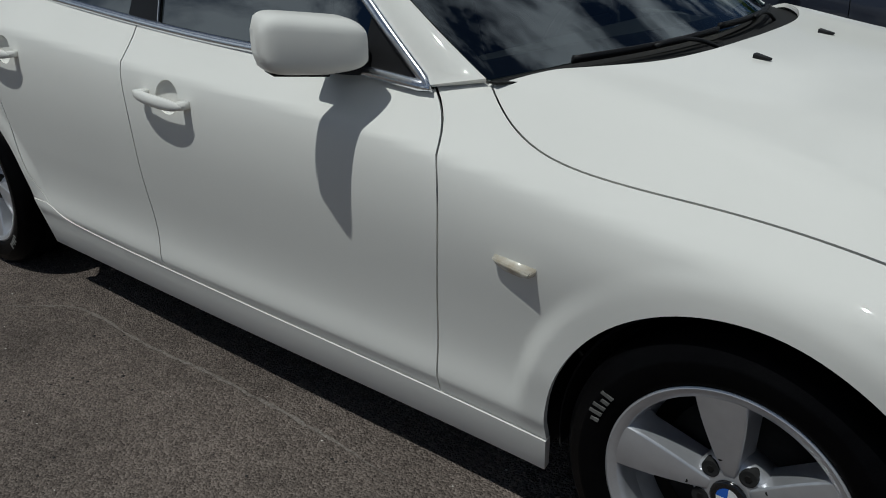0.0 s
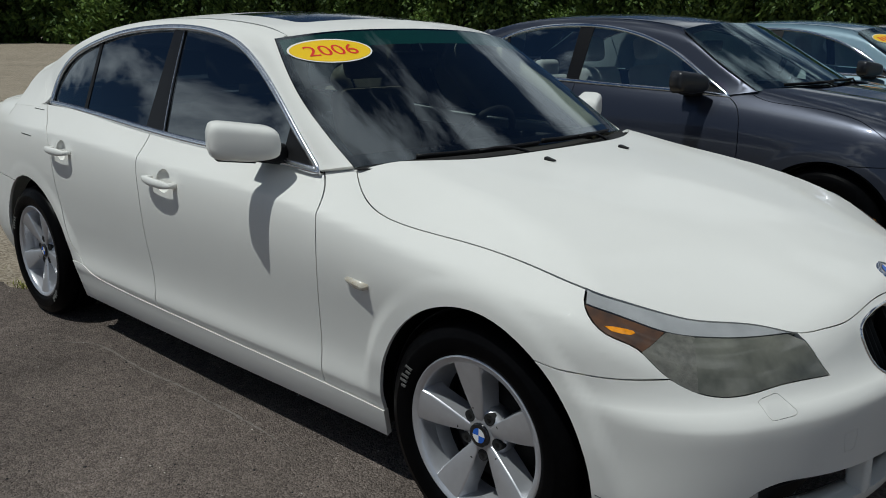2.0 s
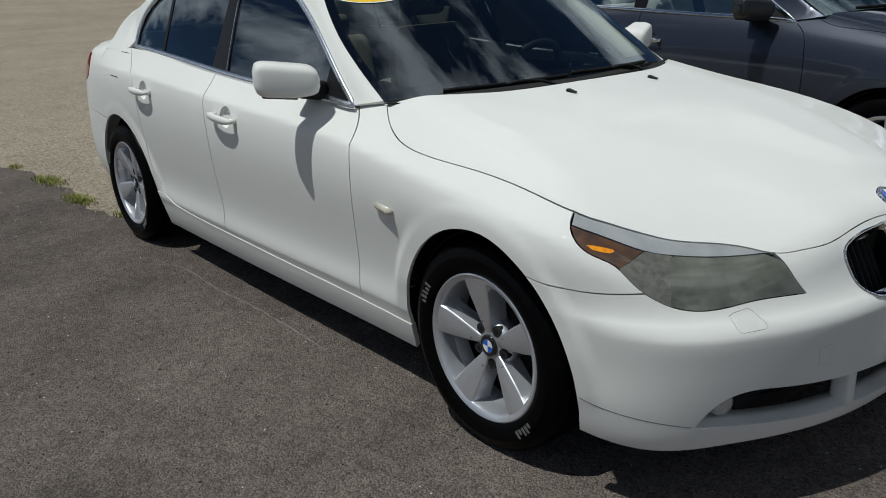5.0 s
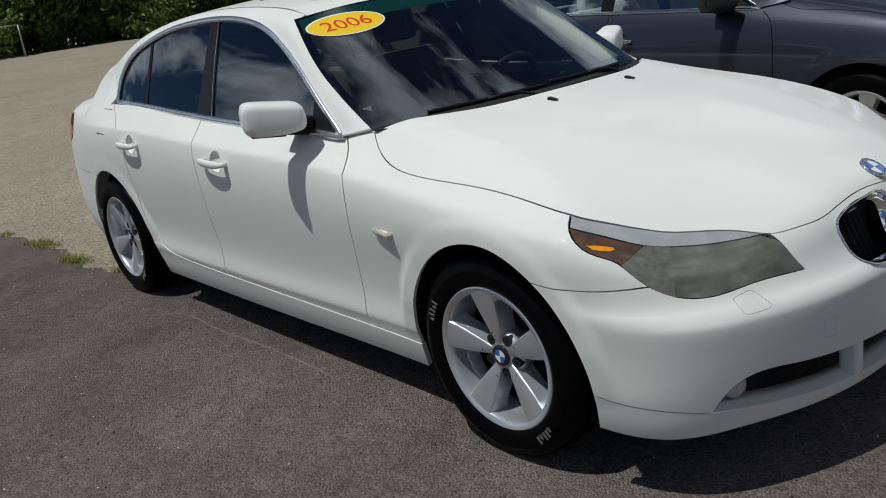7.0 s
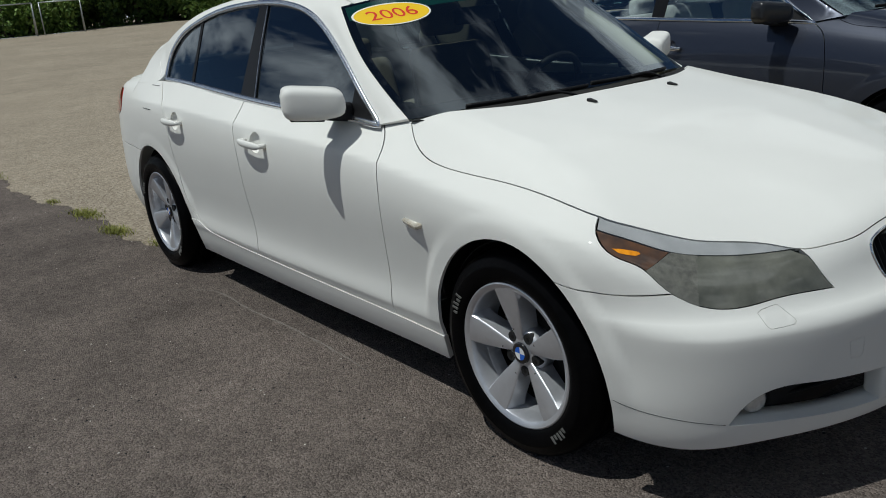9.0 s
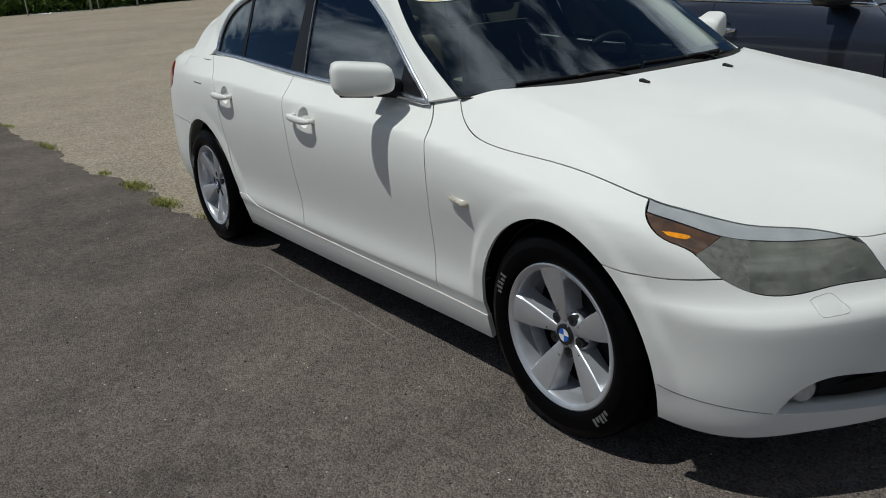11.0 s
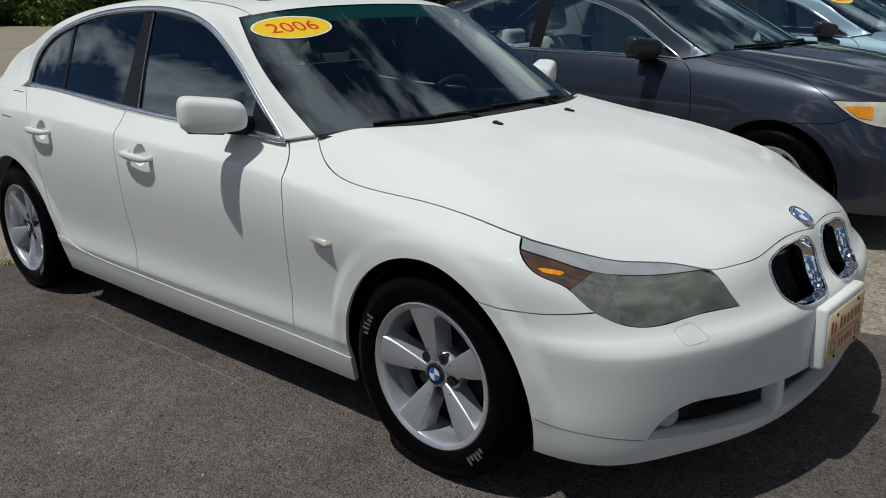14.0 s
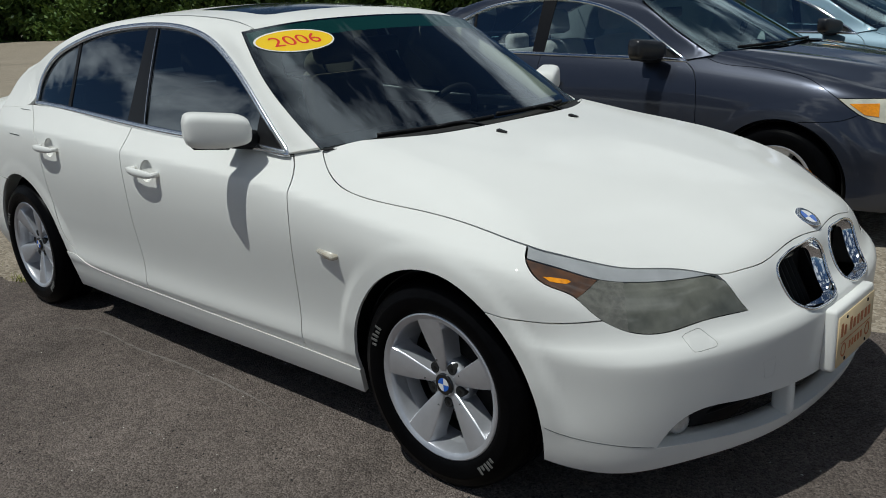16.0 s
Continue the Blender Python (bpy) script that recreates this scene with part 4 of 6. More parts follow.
            bm = lathe([(0.03, 0.0), (r - 0.014, 0.0), (r - 0.002, 0.02), (r, 0.235), (r - 0.006, 0.24)], 48)
            bmesh.ops.delete(bm, geom=[f for f in bm.faces if f.calc_center_median().z < -0.06], context="FACES")
            w = part("wheel_well", bm, WELL, car)
            w.matrix_local = pose(x, sgn * 0.60, 0.305, 0, 0, 0 if sgn > 0 else 180)
    for sgn in (-1, 1):
        # unseen box added to block light between the front wheel well and the bumper
        part("splash_panel", box_bm(0.372, 0.50, min(sgn * 0.50, sgn * 0.76), max(sgn * 0.50, sgn * 0.76), 0.24, 0.50, 0.01), WELL, car)
    pan = box_bm(st["rear_axle"] - 0.95, 0.62, -0.70, 0.70, 0.20, 0.26, 0.02)
    part("floor_pan", pan, WELL, car)
    sill_in = box_bm(st["rear_axle"] + 0.40, -0.42, -0.83, 0.83, 0.185, 0.30, 0.02)
    part("floor_side", sill_in, WELL, car)
    # cabin
    cabin = part("dashboard", bevelled(box_bm(-0.98, -0.50, -0.70, 0.70, 0.70, 0.93), 0.05, 3), st.get("dash", DASH), car, "dark dashboard under the windscreen")
    part("firewall", box_bm(-0.62, -0.52, -0.68, 0.68, 0.3, 0.9, 0.01), DASH, car)
    part("cabin_floor", box_bm(-3.0, -0.6, -0.74, 0.74, 0.28, 0.33, 0.01), DASH, car)
    part("parcel_shelf", box_bm(-3.3, -2.78, -0.62, 0.62, 0.92, 0.98, 0.02), DASH, car)
    for sgn in (-1, 1):
        part("door_card", box_bm(-2.65, -0.75, sgn * 0.735 - 0.02, sgn * 0.735 + 0.02, 0.32, 0.93, 0.015), DASH if not st.get("pale_cards") else seat, car)
        for x, nm in ((-1.62, "front_seat"),):
            sofa = part(nm, bevelled(box_bm(x, x + 0.52, sgn * 0.37 - 0.25, sgn * 0.37 + 0.25, 0.36, 0.56), 0.05, 3), seat, car, "padded seat")
            back = bevelled(box_bm(-0.07, 0.07, -0.24, 0.24, 0.0, 0.64), 0.055, 3)
            back.transform(Matrix.Translation((x - 0.02, sgn * 0.37, 0.50)) @ pose(0, 0, 0, 0, -16, 0))
            part("seat_back", back, seat, sofa)
            rest = bevelled(box_bm(-0.045, 0.045, -0.13, 0.13, 0.0, 0.17), 0.04, 3)
            rest.transform(Matrix.Translation((x - 0.215, sgn * 0.37, 1.16)) @ pose(0, 0, 0, 0, -10, 0))
            part("head_rest", rest, seat, sofa)
    bench = part("rear_seat", bevelled(box_bm(-2.62, -2.12, -0.66, 0.66, 0.36, 0.58), 0.05, 3), seat, car, "padded rear bench")
    back = bevelled(box_bm(-0.08, 0.08, -0.64, 0.64, 0.0, 0.54), 0.06, 3)
    back.transform(Matrix.Translation((-2.62, 0, 0.5)) @ pose(0, 0, 0, 0, -20, 0))
    part("seat_back", back, seat, bench)
    for yy in (-0.4, 0.4):
        part("head_rest", bevelled(box_bm(-2.86, -2.76, yy - 0.13, yy + 0.13, 1.0, 1.14), 0.04, 3), seat, bench)
    ring = lathe([(0.17, -0.012), (0.185, -0.016), (0.2, 0.0), (0.185, 0.016), (0.17, 0.012), (0.166, 0.0), (0.17, -0.012)], 40, "z")
    ring.transform(pose(-1.08, 0.37, 0.90, 0, -62, 0))
    wheel = part("steering_wheel", ring, DASH, car, "dark steering wheel")
    spoke = box_bm(-0.03, 0.03, -0.17, 0.17, -0.012, 0.012, 0.008)
    spoke.transform(pose(-1.08, 0.37, 0.90, 0, -62, 0))
    part("steering_spoke", spoke, DASH, wheel)
    mirror = bevelled(box_bm(-0.02, 0.02, -0.12, 0.12, -0.035, 0.035), 0.015, 2)
    mirror.transform(Matrix.Translation((-1.12, 0, 1.27)))
    part("rear_view_mirror", mirror, DASH, car, "dark inside mirror")
    # lining of the screen pillars
    if st.get("pillar_lining"):
        edge = through_points(st["screen_segments"][1], 0.05)
        for sgn in (-1, 1):
            pts = [(float(sh.screen_x(w, z)) - 0.075, sgn * (w - 0.045), z - 0.01) for w, z in edge]
            part("pillar_lining", sweep(pts, [(-0.035, -0.012), (0.035, -0.012), (0.03, 0.012), (-0.03, 0.012)], ups=[(0.5, -sgn * 0.6, 0.3)] * len(pts)), st["pillar_lining"], car, "pale inner pillar lining")
    # wheels
    for x, w, t in ((0.0, st["track"][0], st["spoke_turn"][0]), (st["rear_axle"], st["track"][1], st["spoke_turn"][1])):
        build_wheel(car, pose(x, -w, st["hub_z"]), ALLOY, st["tyre_r"], st["rim_r"], t)
        build_wheel(car, pose(x, w, st["hub_z"], 0, 0, 180), ALLOY, st["tyre_r"], st["rim_r"], t)
    return car


def mirror_pair(car, sh, st, paint):
    """Door mirrors: a rounded housing on a black foot."""
    x, w, z, lx, lw, lz, yaw = st["mirror"]
    for sgn in (-1, 1):
        bm = bmesh.new()
        rings = []
        n = 40
        for i in range(29):
            u = -1 + i / 14.0                                         # along its length, foot end to tip
            fat = (1 - abs(u) ** 7.0) ** 0.5 if abs(u) < 0.999 else 0.0
            fat = 0.40 + 0.60 * fat
            tall = lz * (1.0 + 0.05 * u) * fat
            deep = lx * (1 - 0.12 * u) * (0.5 + 0.5 * fat)
            ring = []
            for c in range(n):
                a = 2 * math.pi * c / n
                ca, sa = math.cos(a), math.sin(a)
                # flat mirror face at the back, a bowed shell in front, squared top and bottom
                f = deep * (abs(ca) ** 0.6 if ca > 0 else -0.22 * abs(ca) ** 0.4)
                h = tall * math.copysign(abs(sa) ** 0.40, sa)
                if sa < 0:                                            # the underside rises towards the foot
                    h *= 1 - 0.30 * max(0.0, -u - 0.2)
                ring.append(bm.verts.new((f, u * lw, h + 0.012 * u)))
            rings.append(ring)
        for r0, r1 in zip(rings, rings[1:]):
            for c in range(n):
                bm.faces.new((r0[c], r0[(c + 1) % n], r1[(c + 1) % n], r1[c]))
        bm.faces.new(rings[0])
        bm.faces.new(rings[-1])
        bmesh.ops.recalc_face_normals(bm, faces=bm.faces[:])
        m = Matrix.Translation((x, w, z)) @ pose(0, 0, 0, 0, 0, yaw)
        if sgn < 0:
            m = Matrix.Diagonal((1, -1, 1, 1)) @ m
        bm.transform(m)
        bmesh.ops.recalc_face_normals(bm, faces=bm.faces[:])
        body = part("door_mirror", bm, paint, car, "rounded door mirror housing on a black foot")
        # dark lower lip and the glass
        bm = bmesh.new()
        pts = []
        for c in range(28):
            a = 2 * math.pi * c / 28
            pts.append(bm.verts.new((-0.235 * lx, lw * 0.9 * math.copysign(abs(math.cos(a)) ** 0.5, math.cos(a)), lz * 0.86 * math.copysign(abs(math.sin(a)) ** 0.5, math.sin(a)))))
        bm.faces.new(pts)
        bm.transform(m)
        part("mirror_glass", bm, CHROME, body, "mirror glass", smooth=False)
        lip = bevelled(box_bm(-0.16 * lx, lx * 0.55, -lw * 0.30, lw * 0.80, -lz * 1.05, -lz * 0.90), 0.004, 2)
        for v in lip.verts:
            v.co.z += 0.012 * v.co.y / lw
        lip.transform(m)
        part("mirror_lip", lip, BLACK_TRIM, body, "black lower edge")
        foot = bmesh.new()
        bmesh.ops.create_cube(foot, size=1)
        for v in foot.verts:
            inner = v.co.y * sgn < 0
            v.co = Vector((x - 0.02 + v.co.x * (0.13 if inner else 0.09), sgn * (w - lw * 0.35) if not inner else sgn * st["foot_w"], z - lz * 0.72 + v.co.z * (0.075 if inner else 0.05) - (0.008 if inner else 0)))
        bevelled(foot, 0.014, 3)
        part("mirror_foot", foot, BLACK_TRIM, body, "black plastic foot")


def wiper(car, sh, w0, w1, lift, material):
    """A wiper blade lying along the foot of the screen, with its arm."""
    ws = np.linspace(w0, w1, 24)
    z = np.linspace(lift[0], lift[1], 24)
    pts = [(float(sh.screen_x(w, h)) + 0.012, w, h + 0.012) for w, h in zip(ws, z)]
    ups = [(0.55, 0, 0.83)] * len(pts)
    blade = part("wiper_blade", sweep(pts, [(-0.003, -0.012), (0.003, -0.012), (0.007, 0.002), (0.0, 0.008), (-0.007, 0.002)], ups=ups), BLACK_TRIM, car, "black wiper at the foot of the windscreen")
    mid = Vector(pts[13])
    root = Vector((float(sh.screen_x(w0, lift[0])) + 0.05, w0 + (0.05 if w1 > w0 else -0.05), lift[0] - 0.03))
    path = [root.lerp(mid, k / 8) + Vector((0.01, 0, 0.022 * math.sin(math.pi * k / 8))) for k in range(9)]
    part("wiper_arm", sweep(path, round_section(0.006, 0.005), ups=[(0.5, 0, 0.85)] * 9), BLACK_TRIM, blade)
    cap = lathe([(0.0, 0.02), (0.008, 0.012), (0.011, 0.0), (0.011, -0.03)], 16, "z")
    cap.transform(Matrix.Translation(root))
    part("wiper_pivot", cap, BLACK_TRIM, blade)


# ---- the white sedan ----
def lens_material(name, color, second, scale, rough=0.16):
    """Weathered clear plastic over a bowl: hazy patches under a glossy coat."""
    return surface(name, color, rough, coat=0.9, vary=0.4, scale=scale, second=second, bump=0.06, bump_scale=60)


LINING = surface("cream_lining", (0.62, 0.58, 0.40), 0.7, vary=0.06, scale=20)
# main lens: its blotches are haze and also painted-in reflections
HAZE_AND_REFLECTION = lens_material("hazy_lens_painted_reflection", (0.20, 0.20, 0.165), (0.065, 0.068, 0.056), 15, 0.12)
BROW = surface("silver_brow", (0.52, 0.53, 0.53), 0.3, metal=0.2, coat=0.9, vary=0.3, scale=9, second=(0.30, 0.31, 0.31))
BROWN_LENS = lens_material("brown_lens", (0.16, 0.075, 0.035), (0.065, 0.045, 0.035), 26)
PRISM = surface("prism_lens", (0.20, 0.197, 0.165), 0.13, coat=0.9, vary=0.4, scale=70, second=(0.10, 0.098, 0.085), bump=0.35, bump_scale=260)


AMBER_LINE = [(1.117, 0.7275), (1.095, 0.7265), (1.07, 0.7225), (1.045, 0.7175), (1.036, 0.712), (1.048, 0.7085), (1.07, 0.7115), (1.095, 0.7165)]


def white_lamp_zones(tip, lamp_in, lamp_low, lamp_out):
    """Brow, amber corner, prism patch and the hazy main lens of the white car's lamp."""
    brow_low = through_points([(1.182, 0.762), (1.106, 0.745), (1.037, 0.727), (0.94, 0.706), (0.83, 0.695), (0.732, 0.689), (0.643, 0.687), (0.567, 0.687)])
    brow = ring_of(tip, brow_low[::-1])
    corner = ring_of(brow_low[brow_low[:, 0] > 0.96], straight((0.957, 0.709), (1.013, 0.678)), lamp_out[(lamp_out[:, 0] > 1.016) & (lamp_out[:, 1] < 0.762)][::-1])
    patch = ring_of(brow_low[(brow_low[:, 0] < 0.955) & (brow_low[:, 0] > 0.857)], straight((0.853, 0.696), (0.853, 0.596)), lamp_low[lamp_low[:, 0] > 0.856], lamp_out[(lamp_out[:, 0] > 0.94) & (lamp_out[:, 0] < 1.012)][::-1], straight((1.012, 0.678), (0.957, 0.706)))
    main = ring_of(brow_low[brow_low[:, 0] < 0.862], lamp_in[1:], lamp_low[lamp_low[:, 0] < 0.866], straight((0.866, 0.6), (0.862, 0.69)))
    amber = ring_of(*[straight(a, b, 0.008) for a, b in zip(AMBER_LINE, AMBER_LINE[1:] + AMBER_LINE[:1])])
    return [("brow", BROW, brow, 0.002, 0.0), ("corner_lens", BROWN_LENS, corner, 0.0005, 0.0004), ("prism_patch", PRISM, patch, -0.0008, 0.0002), ("main_lens", HAZE_AND_REFLECTION, main, 0.0005, 0.0006), ("amber_reflector", AMBER, amber, 0.001, 0.0009)]


white_shell = Shell(WHITE_SPEC)
WHITE_STYLE = dict(
    rear_axle=-2.888, hub_z=0.322, tyre_r=0.324, rim_r=0.226, track=(0.787, 0.80), spoke_turn=(98, 60),
    seam_front=[(-0.735, 0.948), (-0.70, 0.921), (-0.652, 0.858), (-0.629, 0.733), (-0.650, 0.55), (-0.664, 0.40), (-0.666, 0.276)],
    seam_mid=[(-1.785, 1.0), (-1.772, 0.975), (-1.749, 0.893), (-1.724, 0.75), (-1.73, 0.586), (-1.728, 0.45), (-1.728, 0.293)],
    seam_rear=[(-2.80, 1.046), (-2.71, 1.0), (-2.60, 0.93), (-2.555, 0.85), (-2.541, 0.756), (-2.53, 0.64), (-2.487, 0.48), (-2.44, 0.39), (-2.40, 0.345)],
    sill_top=[(-0.38, 0.270), (-0.666, 0.276), (-1.16, 0.284), (-1.728, 0.293), (-2.20, 0.306), (-2.32, 0.322), (-2.40, 0.345), (-2.49, 0.353)], sill_lift=0.003, door_cell=0.0125,
    sill_bottom=0.168,
    arch_ahead=0.92, front_arch=(0.02, 0.29, 0.40, 55.6, 180), rear_arch=(0, 0.30, 0.40, 8, 116),
    window_top=[(-0.735, 0.948), (-0.87, 1.046), (-1.023, 1.154), (-1.19, 1.254), (-1.359, 1.329), (-1.56, 1.375), (-1.808, 1.394), (-2.05, 1.390), (-2.25, 1.374), (-2.40, 1.350), (-2.54, 1.318), (-2.66, 1.280), (-2.745, 1.230), (-2.795, 1.172), (-2.812, 1.115), (-2.818, 1.05)],
    rail_w=0.565, rail_end=-2.60,
    panes=[("mirror_sail", -0.78, -0.78, -0.93, -0.93), ("front_window", -0.93, -0.93, -1.69, -1.765), ("pillar_trim", -1.69, -1.765, -1.835, -1.845),
           ("rear_side_window", -1.835, -1.845, -2.395, -2.430), ("glass_divider", -2.395, -2.430, -2.428, -2.458), ("quarter_window", -2.428, -2.458, -2.808, -2.806)],
    handle_front=(-1.535, 0.836, 0.215, 0.05), handle_rear=(-2.435, 0.868, 0.215, 0.02),
    tail_s=5.45, deck_z=1.0, shoulder_from=0.55, rear_bumper_z=0.66, deck=(-3.40, -3.93, 0.70),
    tail_lamp=[(4.97, 0.955), (5.2, 0.965), (5.40, 0.95), (5.42, 0.86), (5.25, 0.815), (5.05, 0.83), (4.96, 0.88)],
    fuel=[(-2.91, 1.022), (-2.77, 1.02), (-2.75, 0.96), (-2.765, 0.905), (-2.92, 0.908), (-2.94, 0.96)], fuel_marks=[(0.0, 0.26), (0.52, 0.76)],
    hood_rear=[(-0.36, 0.0), (-0.38, 0.3), (-0.455, 0.55), (-0.565, 0.70), (-0.625, 0.752)],
    roof_rear=[(-2.71, 0.0), (-2.69, 0.3), (-2.60, 0.565)], sunroof=(-1.30, -1.80, 0.43),
    screen_segments=[[(0, 0.985), (0.3, 0.985), (0.55, 0.98), (0.748, 0.968)], [(0.748, 0.968), (0.722, 1.151), (0.628, 1.352)], [(0.628, 1.352), (0.45, 1.374), (0.2, 1.388), (0, 1.391)]],
    back_segments=[[(0, 1.08), (0.3, 1.08), (0.62, 1.08)], [(0.62, 1.08), (0.6, 1.2), (0.54, 1.36)], [(0.54, 1.36), (0.3, 1.39), (0, 1.395)]],
    lamp_inner=[(0.54, 0.687), (0.527, 0.672), (0.505, 0.63), (0.478, 0.591)],
    lamp_lower=[(0.478, 0.591), (0.56, 0.594), (0.651, 0.592), (0.715, 0.585), (0.802, 0.583), (0.883, 0.60), (0.938, 0.624)],
    hood_front=[(1.205, 0.787), (1.013, 0.747), (0.769, 0.718), (0.597, 0.699), (0.54, 0.687), (0.45, 0.686), (0.357, 0.69), (0.28, 0.703), (0.17, 0.716), (0.06, 0.714), (0, 0.708)],
    bumper_bottom=[(1.113, 0.208), (0.887, 0.2), (0.727, 0.211), (0.538, 0.211), (0.28, 0.2), (0, 0.195)],
    kidneys=[[(0.034, 0.665), (0.060, 0.693), (0.13, 0.700), (0.20, 0.697), (0.275, 0.685), (0.314, 0.664), (0.310, 0.620), (0.285, 0.570), (0.235, 0.544), (0.16, 0.537), (0.09, 0.541), (0.048, 0.560), (0.032, 0.61)]],
    intakes=[[[(0.79, 0.28), (0.74, 0.342), (0.688, 0.366), (0.563, 0.366), (0.324, 0.345), (0.15, 0.334), (-0.1, 0.332)], [(-0.1, 0.236), (0.25, 0.243), (0.434, 0.254), (0.647, 0.273), (0.79, 0.28)]]],
    lamp_zones=white_lamp_zones, lamp_label="weathered headlight with a bright brow and amber corner",
    covers=[("washer_cover", [(0.711, 0.566), (0.709, 0.569), (0.70, 0.571), (0.664, 0.577), (0.655, 0.576), (0.648, 0.571), (0.624, 0.546), (0.623, 0.541), (0.628, 0.5375), (0.636, 0.5365), (0.686, 0.534), (0.693, 0.535), (0.699, 0.540)]), ("tow_cover", [(0.463, 0.456), (0.418, 0.458), (0.414, 0.452), (0.417, 0.411), (0.423, 0.407), (0.453, 0.409)])],
    mirror=(-0.947, 0.937, 1.036, 0.085, 0.110, 0.060, 22), foot_w=0.79, pillar_lining=LINING,
)


def on(sh, s, z, F=None, lift=0.0):
    """Place and outward normal on the flank or nose at (s, z), on the left side."""
    p, n = sh.meet(sh.around, F or sh.lower, np.array([[s, z]]), 0.7)
    return Vector(p[0] + n[0] * lift), Vector(n[0])


def frame_on(p, n, up=(0, 0, 1)):
    """A pose at p whose z looks along n and whose y is nearest to up."""
    z = n.normalized()
    x = Vector(up).cross(z).normalized()
    y = z.cross(x)
    m = Matrix((x, y, z)).transposed().to_4x4()
    m.translation = p
    return m


MIRROR_Y = Matrix.Diagonal((1, -1, 1, 1))


def year_sticker(car, sh, sw, sz, words):
    """An oval year sticker at the top corner of a windscreen; unreadable digits become bars."""
    def glass_point(u, v, lift):
        """u along the header, v up the glass; both in metres."""
        w, z = sw + u * 0.985, sz + v * 0.53 + u * 0.055
        return Vector((float(sh.screen_x(w, z)) + lift, w, z))
    stick = None
    for nm, a, b, mat, lift in (("year_sticker", 0.160, 0.0735, WHITE_PRINT, 0.0012), ("sticker_field", 0.153, 0.067, YELLOW, 0.002)):
        bm = bmesh.new()
        c = bm.verts.new(glass_point(0, 0, lift))
        rim = [bm.verts.new(glass_point(a * math.cos(t), b * math.sin(t), lift)) for t in np.linspace(0, 2 * math.pi, 64, endpoint=False)]
        for k in range(64):
            bm.faces.new((c, rim[k], rim[(k + 1) % 64]))
        ob = part(nm, bm, mat, stick or car, ("oval yellow year sticker reading " + words if words else "oval yellow year sticker with red bars") if stick is None else "", smooth=False)
        stick = stick or ob
    if words:
        me = text_mesh(words, 0.088)
        for v in me.vertices:
            v.co = glass_point(v.co.x * 1.16, v.co.y, 0.0028)
        mesh_part("sticker_digits", me, RED, stick, "red digits " + words, smooth=False)
    else:
        for k in range(4):
            bm = bmesh.new()
            bm.faces.new([bm.verts.new(glass_point(-0.075 + 0.05 * k + du, dv, 0.0028)) for du, dv in ((-0.014, -0.03), (0.014, -0.03), (0.014, 0.03), (-0.014, 0.03))])
            part("printed_bar", bm, RED, stick, smooth=False)


def white_details(car, info, sh, st):
    front = info["front"]
    # kidney grilles: chrome frame, slats, black back
    line = through_points(st["kidneys"][0], 0.012, closed=True)
    p, n = sh.meet(sh.around, sh.lower, line, 0.7)
    for sgn in (-1, 1):
        path = [Vector(a * [1, sgn, 1]) for a in p]
        ups = [Vector(a * [1, sgn, 1]) for a in n]
        g = part("kidney_grille", sweep(path, [(-0.003, -0.012), (0.003, -0.012), (0.0042, 0.001), (0.0025, 0.0055), (-0.002, 0.0055), (-0.004, 0.001)], closed=True, ups=ups), CHROME, front, "chrome-framed kidney grille")
        # the deep bright wall inside the frame
        mid = sum(path, Vector()) / len(path)
        wall = bmesh.new()
        rows = [[wall.verts.new(q - u * d + (mid - q).normalized() * k) for d, k in ((0.0, 0.003), (0.010, 0.006), (0.020, 0.012), (0.028, 0.020))] for q, u in zip(path, ups)]
        for r0, r1 in zip(rows, rows[1:] + rows[:1]):
            for k in range(3):
                wall.faces.new((r0[k], r0[k + 1], r1[k + 1], r1[k]))
        bmesh.ops.recalc_face_normals(wall, faces=wall.faces[:])
        part("inner_wall", wall, CHROME, g)
        for k in range(9):
            s = 0.055 + k * 0.029
            zt, zb = 0.69 - max(0, (s - 0.2)) * 0.12, 0.545 + max(0, s - 0.24) * 0.5
            a, na = on(sh, s, zb)
            b, nb = on(sh, s, zt)
            bar = sweep([(a - na * 0.10).lerp(b - nb * 0.10, u / 6) for u in range(7)], [(-0.004, -0.03), (0.004, -0.03), (0.003, 0.012), (-0.003, 0.012)], ups=[tuple(na)] * 7)
            if sgn < 0:
                bar.transform(MIRROR_Y)
                bmesh.ops.reverse_faces(bar, faces=bar.faces[:])
            part("grille_slat", bar, SEAM, g)
    part("grille_back", box_bm(0.60, 0.68, -0.36, 0.36, 0.50, 0.70, 0.01), SEAM, front, "black void behind the grilles")
    # unseen plate added between the grilles and the lower intake to block light
    bm = bmesh.new()
    ends = [on(sh, abs(s), 0.46) for s in np.linspace(-0.55, 0.55, 23)]
    ends = [[bm.verts.new((q.x - n.x * d, math.copysign(q.y - n.y * d, s), 0.46)) for d in (0.0295, 0.24)] for s, (q, n) in zip(np.linspace(-0.55, 0.55, 23), ends)]
    for r0, r1 in zip(ends, ends[1:]):
        bm.faces.new((r0[0], r0[1], r1[1], r1[0]))
    ex = bmesh.ops.extrude_face_region(bm, geom=bm.faces[:])
    bmesh.ops.translate(bm, verts=[v for v in ex["geom"] if isinstance(v, bmesh.types.BMVert)], vec=(0, 0, 0.006))
    bmesh.ops.recalc_face_normals(bm, faces=bm.faces[:])
    part("bumper_shelf", bm, SEAM, front, "unseen black plate added to block light inside the bumper", smooth=False)
